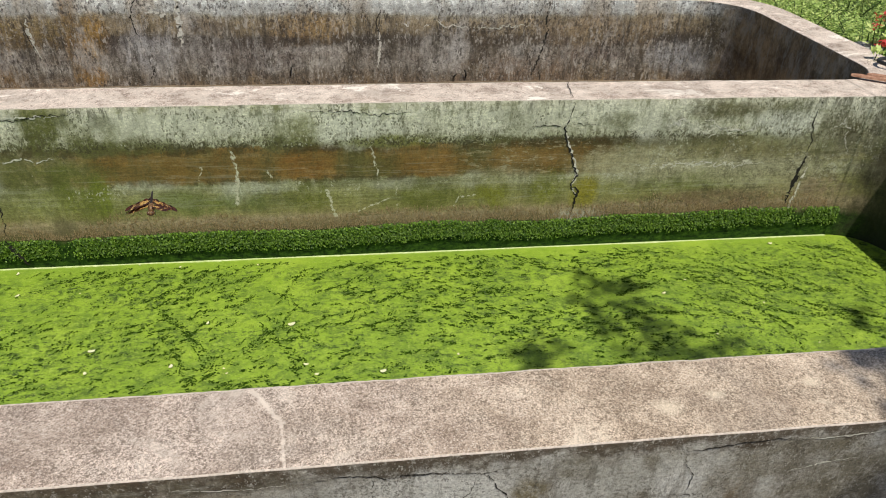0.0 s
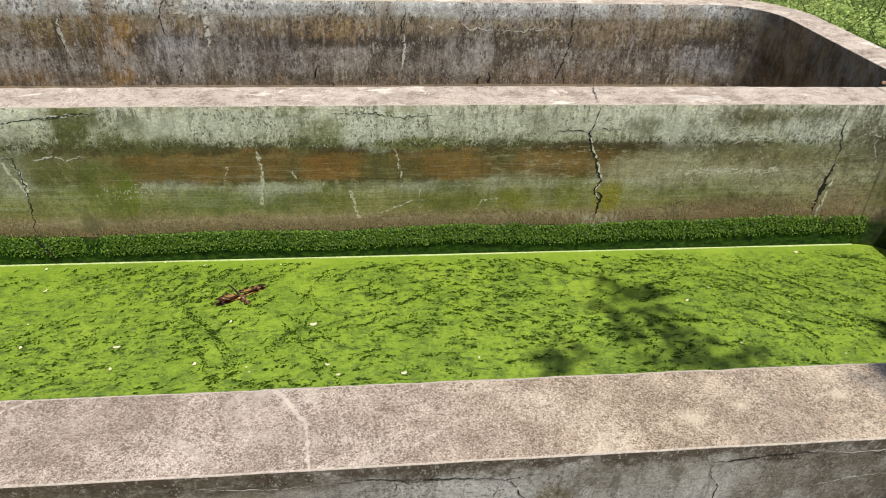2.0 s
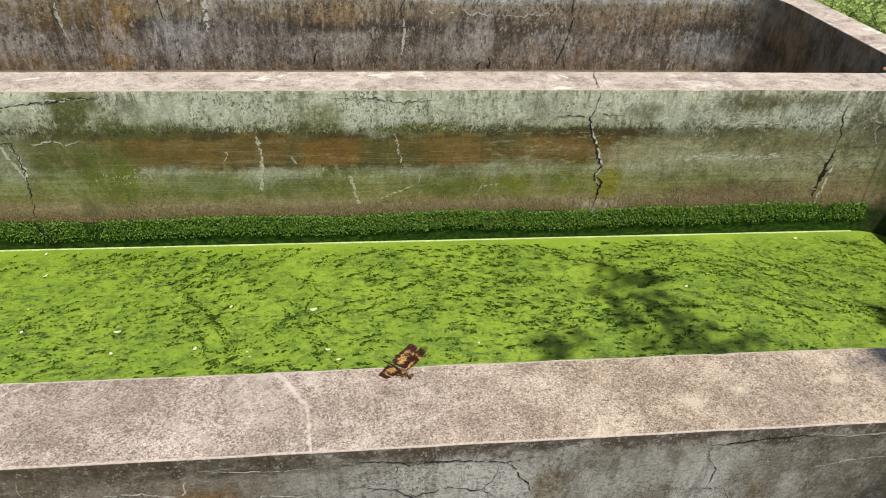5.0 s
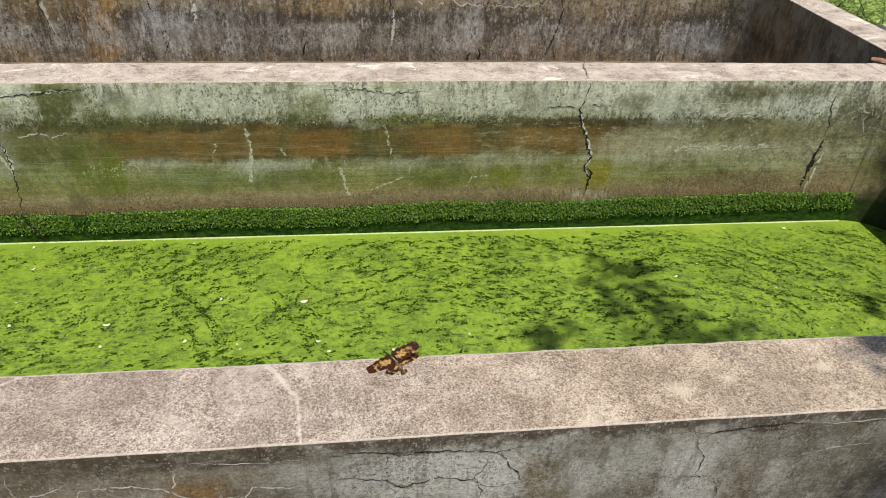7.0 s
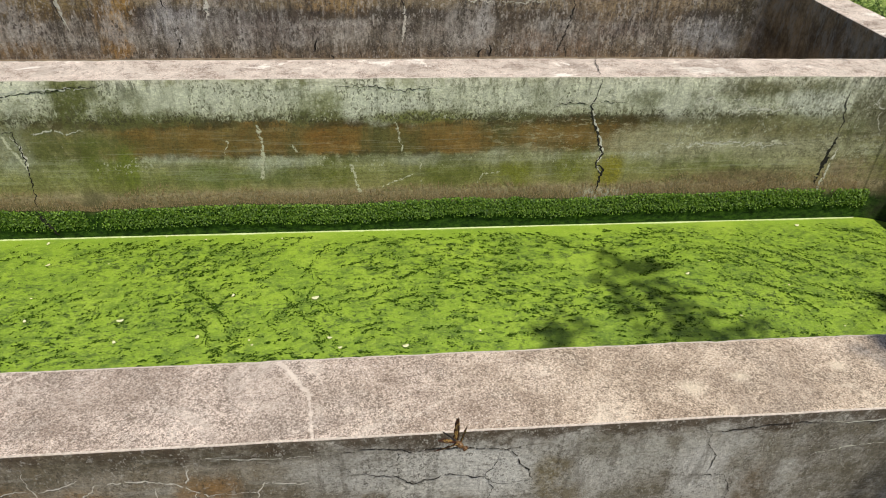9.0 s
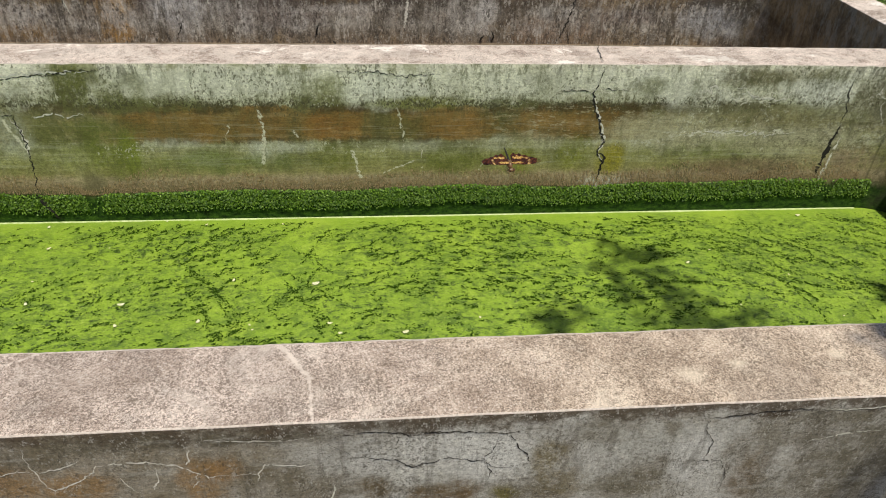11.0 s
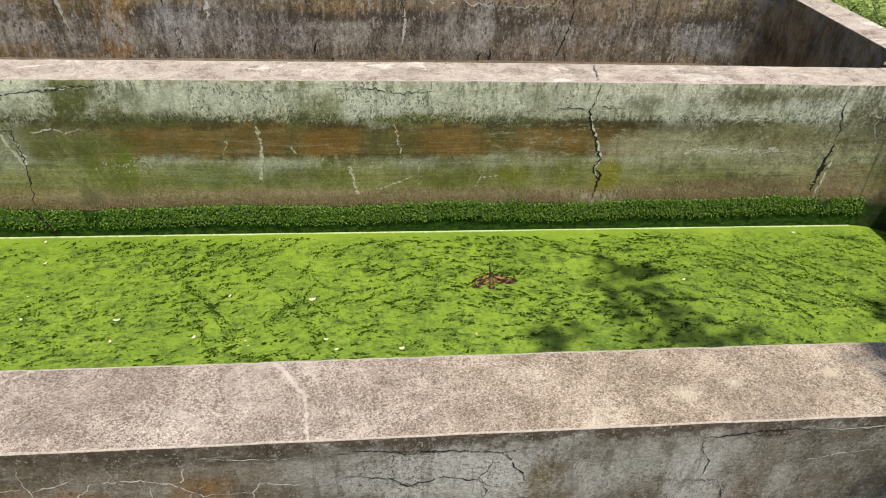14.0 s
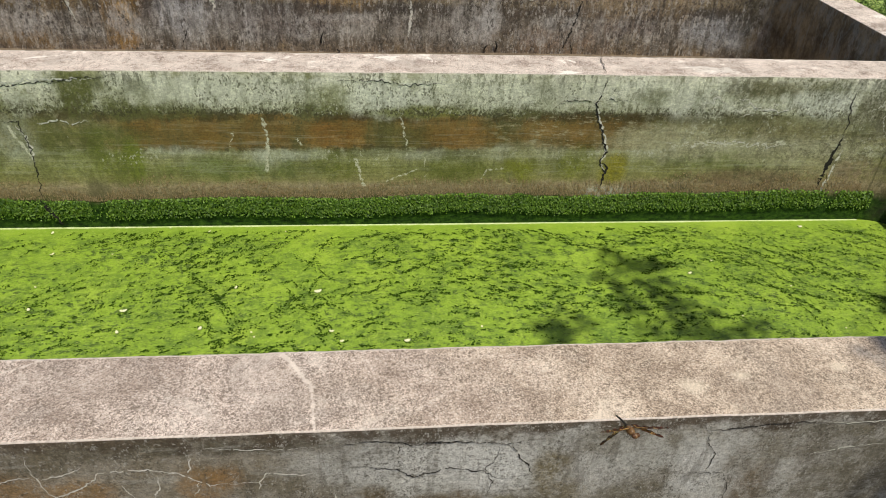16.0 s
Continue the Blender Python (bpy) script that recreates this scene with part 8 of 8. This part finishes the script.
        (13.30, pose(0.0016, -0.0030, 0.0035, 12, 0, 1)),
        (13.40, pose(0.0016, -0.0030, 0.0035, 12, 0, -3)),
        (13.50, pose(0.0016, -0.0030, 0.0035, 9, -12, -8)),
        (13.60, pose(0.0016, -0.0030, 0.0035, 0, -27, -8)),
        (13.70, pose(0.0016, -0.0030, 0.0035, 0, -30, -9)),
        (13.80, pose(0.0016, -0.0030, 0.0035, 0, -21, -11)),
        (13.90, pose(0.0016, -0.0030, 0.0035, 13, 3, -12)),
        (14.00, pose(0.0016, -0.0030, 0.0035, 15, 41, -22)),
        (14.10, pose(0.0016, -0.0030, 0.0035, 10, -2, -9)),
        (14.20, pose(0.0016, -0.0030, 0.0035, 5, -8, -5)),
        (14.30, pose(0.0016, -0.0030, 0.0035, 7, -5, -1)),
        (14.40, pose(0.0016, -0.0030, 0.0035, 13, 27, 4)),
        (14.50, pose(0.0016, -0.0030, 0.0035, 13, 5, 21)),
        (14.60, pose(0.0016, -0.0030, 0.0035, 0, -21, 11)),
        (14.70, pose(0.0016, -0.0030, 0.0035, 5, -8, 13)),
        (14.80, pose(0.0016, -0.0030, 0.0035, 5, -8, 15)),
        (14.90, pose(0.0016, -0.0030, 0.0035, 13, 3, 18)),
        (15.00, pose(0.0016, -0.0030, 0.0035, 63, 27, 46)),
        (15.10, pose(0.0016, -0.0030, 0.0035, 1, -13, 13)),
        (15.20, pose(0.0016, -0.0030, 0.0035, 2, -2, 6)),
        (15.30, pose(0.0016, -0.0030, 0.0035, 13, 60, -2)),
        (15.40, pose(0.0016, -0.0030, 0.0035, 13, 3, -9)),
        (15.50, pose(0.0016, -0.0030, 0.0035, 0, -7, -28)),
        (15.60, pose(0.0016, -0.0030, 0.0035, 13, 49, -14)),
        (15.70, pose(0.0016, -0.0030, 0.0035, 10, -2, -11)),
        (15.80, pose(0.0016, -0.0030, 0.0035, 0, -35, -8)),
        (15.90, pose(0.0016, -0.0030, 0.0035, 0, -32, -5)),
        (16.00, pose(0.0016, -0.0030, 0.0035, 33, 30, 0)),
    ])
    walk(hindwing_left, [
        (0.00, pose(-0.0016, -0.0030, 0.0035, 6, -41, 19)),
        (0.10, pose(-0.0016, -0.0030, 0.0035, 13, -24, 11)),
        (0.20, pose(-0.0016, -0.0030, 0.0035, 13, -14, 9)),
        (0.30, pose(-0.0016, -0.0030, 0.0035, 10, 2, 8)),
        (0.40, pose(-0.0016, -0.0030, 0.0035, 1, 13, 7)),
        (0.50, pose(-0.0016, -0.0030, 0.0035, 1, 10, 5)),
        (0.60, pose(-0.0016, -0.0030, 0.0035, 5, 8, 7)),
        (0.70, pose(-0.0016, -0.0030, 0.0035, 13, -3, 9)),
        (0.80, pose(-0.0016, -0.0030, 0.0035, 13, -16, 10)),
        (0.90, pose(-0.0016, -0.0030, 0.0035, 13, -16, 12)),
        (1.00, pose(-0.0016, -0.0030, 0.0035, 15, -25, 22)),
        (1.10, pose(-0.0016, -0.0030, 0.0035, 5, 8, 9)),
        (1.20, pose(-0.0016, -0.0030, 0.0035, 0, 24, 4)),
        (1.30, pose(-0.0016, -0.0030, 0.0035, 0, 19, -1)),
        (1.40, pose(-0.0016, -0.0030, 0.0035, 13, -30, -5)),
        (1.50, pose(-0.0016, -0.0030, 0.0035, 13, -20, -26)),
        (1.60, pose(-0.0016, -0.0030, 0.0035, 13, -8, -9)),
        (1.70, pose(-0.0016, -0.0030, 0.0035, 0, 21, -7)),
        (1.80, pose(-0.0016, -0.0030, 0.0035, 0, 24, -6)),
        (1.90, pose(-0.0016, -0.0030, 0.0035, 5, 13, -4)),
        (2.00, pose(-0.0016, -0.0030, 0.0035, 30, 1, -10)),
        (2.10, pose(-0.0016, -0.0030, 0.0035, 15, -30, -4)),
        (2.20, pose(-0.0016, -0.0030, 0.0035, 13, -24, -5)),
        (2.30, pose(-0.0016, -0.0030, 0.0035, 2, 11, -6)),
        (2.40, pose(-0.0016, -0.0030, 0.0035, 0, 38, -8)),
        (2.50, pose(-0.0016, -0.0030, 0.0035, 0, 29, -23)),
        (2.60, pose(-0.0016, -0.0030, 0.0035, 12, 0, -8)),
        (2.70, pose(-0.0016, -0.0030, 0.0035, 13, -30, -7)),
        (2.80, pose(-0.0016, -0.0030, 0.0035, 13, -19, -6)),
        (2.90, pose(-0.0016, -0.0030, 0.0035, 13, -3, -5)),
        (3.00, pose(-0.0016, -0.0030, 0.0035, 0, 30, -13)),
        (3.10, pose(-0.0016, -0.0030, 0.0035, 2, 11, -3)),
        (3.20, pose(-0.0016, -0.0030, 0.0035, 5, 8, -2)),
        (3.30, pose(-0.0016, -0.0030, 0.0035, 12, 0, -1)),
        (3.40, pose(-0.0016, -0.0030, 0.0035, 10, 2, 1)),
        (3.50, pose(-0.0016, -0.0030, 0.0035, 0, 3, -1)),
        (3.60, pose(-0.0016, -0.0030, 0.0035, 0, 30, 0)),
        (3.70, pose(-0.0016, -0.0030, 0.0035, 0, 19, -1)),
        (3.80, pose(-0.0016, -0.0030, 0.0035, 19, 43, -3)),
        (3.90, pose(-0.0016, -0.0030, 0.0035, 41, -19, -4)),
        (4.00, pose(-0.0016, -0.0030, 0.0035, 54, 0, -17)),
        (4.10, pose(-0.0016, -0.0030, 0.0035, 40, -19, -5)),
        (4.20, pose(-0.0016, -0.0030, 0.0035, 39, 43, -5)),
        (4.35, pose(-0.0016, -0.0030, 0.0035, 0, 27, -4)),
        (4.50, pose(-0.0016, -0.0030, 0.0035, 13, -4, -3)),
        (4.65, pose(-0.0016, -0.0030, 0.0035, 13, -31, -2)),
        (4.80, pose(-0.0016, -0.0030, 0.0035, 11, 2, -1)),
        (4.95, pose(-0.0016, -0.0030, 0.0035, 0, 27, 0)),
        (5.10, pose(-0.0016, -0.0030, 0.0035, 13, -4, 1)),
        (5.25, pose(-0.0016, -0.0030, 0.0035, 13, -31, 2)),
        (5.40, pose(-0.0016, -0.0030, 0.0035, 11, 2, 2)),
        (5.55, pose(-0.0016, -0.0030, 0.0035, 0, 27, 3)),
        (5.70, pose(-0.0016, -0.0030, 0.0035, 13, -4, 4)),
        (5.85, pose(-0.0016, -0.0030, 0.0035, 13, -31, 5)),
        (6.00, pose(-0.0016, -0.0030, 0.0035, 11, 2, 6)),
        (6.15, pose(-0.0016, -0.0030, 0.0035, 0, 27, 7)),
        (6.30, pose(-0.0016, -0.0030, 0.0035, 12, 0, 8)),
        (6.40, pose(-0.0016, -0.0030, 0.0035, 13, -30, 8)),
        (6.50, pose(-0.0016, -0.0030, 0.0035, 36, -18, 13)),
        (6.60, pose(-0.0016, -0.0030, 0.0035, 0, 35, 8)),
        (6.70, pose(-0.0016, -0.0030, 0.0035, 0, 48, 7)),
        (6.80, pose(-0.0016, -0.0030, 0.0035, 7, 5, 6)),
        (6.90, pose(-0.0016, -0.0030, 0.0035, 0, 19, 5)),
        (7.00, pose(-0.0016, -0.0030, 0.0035, 0, 10, 3)),
        (7.10, pose(-0.0016, -0.0030, 0.0035, 0, 35, 4)),
        (7.20, pose(-0.0016, -0.0030, 0.0035, 0, 32, 4)),
        (7.30, pose(-0.0016, -0.0030, 0.0035, 0, 27, 5)),
        (7.40, pose(-0.0016, -0.0030, 0.0035, 0, 32, 5)),
        (7.50, pose(-0.0016, -0.0030, 0.0035, 0, 12, 5)),
        (7.60, pose(-0.0016, -0.0030, 0.0035, 0, 32, 6)),
        (7.70, pose(-0.0016, -0.0030, 0.0035, 0, 27, 6)),
        (7.80, pose(-0.0016, -0.0030, 0.0035, 13, -24, 7)),
        (7.90, pose(-0.0016, -0.0030, 0.0035, 0, 38, 8)),
        (8.00, pose(-0.0016, -0.0030, 0.0035, 0, 37, 13)),
        (8.10, pose(-0.0016, -0.0030, 0.0035, 0, 24, 10)),
        (8.20, pose(-0.0016, -0.0030, 0.0035, 13, -19, 10)),
        (8.30, pose(-0.0016, -0.0030, 0.0035, 13, -32, 10)),
        (8.40, pose(-0.0016, -0.0030, 0.0035, 0, 30, 11)),
        (8.50, pose(-0.0016, -0.0030, 0.0035, 0, 33, 18)),
        (8.60, pose(-0.0016, -0.0030, 0.0035, 0, 56, 14)),
        (8.70, pose(-0.0016, -0.0030, 0.0035, 13, -6, 16)),
        (8.80, pose(-0.0016, -0.0030, 0.0035, 13, -41, 18)),
        (8.90, pose(-0.0016, -0.0030, 0.0035, 14, -46, 21)),
        (9.00, pose(-0.0016, -0.0030, 0.0035, 63, 14, 41)),
        (9.10, pose(-0.0016, -0.0030, 0.0035, 27, 60, 21)),
        (9.20, pose(-0.0016, -0.0030, 0.0035, 0, 27, 19)),
        (9.35, pose(-0.0016, -0.0030, 0.0035, 0, 27, 17)),
        (9.50, pose(-0.0016, -0.0030, 0.0035, 13, -4, 14)),
        (9.65, pose(-0.0016, -0.0030, 0.0035, 13, -31, 11)),
        (9.80, pose(-0.0016, -0.0030, 0.0035, 11, 2, 8)),
        (9.95, pose(-0.0016, -0.0030, 0.0035, 0, 27, 6)),
        (10.10, pose(-0.0016, -0.0030, 0.0035, 13, -4, 3)),
        (10.25, pose(-0.0016, -0.0030, 0.0035, 13, -31, 0)),
        (10.40, pose(-0.0016, -0.0030, 0.0035, 11, 2, -2)),
        (10.55, pose(-0.0016, -0.0030, 0.0035, 0, 27, -5)),
        (10.70, pose(-0.0016, -0.0030, 0.0035, 13, -4, -8)),
        (10.85, pose(-0.0016, -0.0030, 0.0035, 13, -31, -11)),
        (11.00, pose(-0.0016, -0.0030, 0.0035, 11, 2, -13)),
        (11.15, pose(-0.0016, -0.0030, 0.0035, 0, 27, -16)),
        (11.30, pose(-0.0016, -0.0030, 0.0035, 13, -6, -19)),
        (11.40, pose(-0.0016, -0.0030, 0.0035, 13, -43, -21)),
        (11.50, pose(-0.0016, -0.0030, 0.0035, 13, -24, -50)),
        (11.60, pose(-0.0016, -0.0030, 0.0035, 13, -41, -19)),
        (11.70, pose(-0.0016, -0.0030, 0.0035, 12, 0, -16)),
        (11.80, pose(-0.0016, -0.0030, 0.0035, 0, 30, -13)),
        (11.90, pose(-0.0016, -0.0030, 0.0035, 0, 24, -9)),
        (12.00, pose(-0.0016, -0.0030, 0.0035, 30, -3, -17)),
        (12.10, pose(-0.0016, -0.0030, 0.0035, 13, -6, -5)),
        (12.20, pose(-0.0016, -0.0030, 0.0035, 7, 5, -3)),
        (12.30, pose(-0.0016, -0.0030, 0.0035, 0, 16, -2)),
        (12.40, pose(-0.0016, -0.0030, 0.0035, 1, 13, -1)),
        (12.50, pose(-0.0016, -0.0030, 0.0035, 1, 10, -4)),
        (12.60, pose(-0.0016, -0.0030, 0.0035, 13, -30, 4)),
        (12.70, pose(-0.0016, -0.0030, 0.0035, 13, -38, 8)),
        (12.80, pose(-0.0016, -0.0030, 0.0035, 13, -19, 12)),
        (12.90, pose(-0.0016, -0.0030, 0.0035, 12, 0, 15)),
        (13.00, pose(-0.0016, -0.0030, 0.0035, 2, -16, 33)),
        (13.10, pose(-0.0016, -0.0030, 0.0035, 10, 2, 16)),
        (13.20, pose(-0.0016, -0.0030, 0.0035, 13, -11, 12)),
        (13.30, pose(-0.0016, -0.0030, 0.0035, 13, -22, 9)),
        (13.40, pose(-0.0016, -0.0030, 0.0035, 13, -24, 6)),
        (13.50, pose(-0.0016, -0.0030, 0.0035, 9, -3, -1)),
        (13.60, pose(-0.0016, -0.0030, 0.0035, 1, 13, 1)),
        (13.70, pose(-0.0016, -0.0030, 0.0035, 0, 21, 0)),
        (13.80, pose(-0.0016, -0.0030, 0.0035, 0, 16, -1)),
        (13.90, pose(-0.0016, -0.0030, 0.0035, 5, 8, -3)),
        (14.00, pose(-0.0016, -0.0030, 0.0035, 30, 1, -13)),
        (14.10, pose(-0.0016, -0.0030, 0.0035, 0, 16, -3)),
        (14.20, pose(-0.0016, -0.0030, 0.0035, 0, 30, -2)),
        (14.30, pose(-0.0016, -0.0030, 0.0035, 0, 27, -1)),
        (14.40, pose(-0.0016, -0.0030, 0.0035, 0, 19, 0)),
        (14.50, pose(-0.0016, -0.0030, 0.0035, 0, 4, -2)),
        (14.60, pose(-0.0016, -0.0030, 0.0035, 0, 16, -2)),
        (14.70, pose(-0.0016, -0.0030, 0.0035, 0, 19, -5)),
        (14.80, pose(-0.0016, -0.0030, 0.0035, 0, 30, -8)),
        (14.90, pose(-0.0016, -0.0030, 0.0035, 0, 27, -10)),
        (15.00, pose(-0.0016, -0.0030, 0.0035, 48, -27, -32)),
        (15.10, pose(-0.0016, -0.0030, 0.0035, 0, 24, -11)),
        (15.20, pose(-0.0016, -0.0030, 0.0035, 0, 16, -8)),
        (15.30, pose(-0.0016, -0.0030, 0.0035, 13, -43, -6)),
        (15.40, pose(-0.0016, -0.0030, 0.0035, 0, 19, -3)),
        (15.50, pose(-0.0016, -0.0030, 0.0035, 0, 28, -6)),
        (15.60, pose(-0.0016, -0.0030, 0.0035, 13, -19, -4)),
        (15.70, pose(-0.0016, -0.0030, 0.0035, 12, 0, -8)),
        (15.80, pose(-0.0016, -0.0030, 0.0035, 0, 54, -12)),
        (15.90, pose(-0.0016, -0.0030, 0.0035, 0, 32, -16)),
        (16.00, pose(-0.0016, -0.0030, 0.0035, 24, -10, -46)),
    ])


motions()
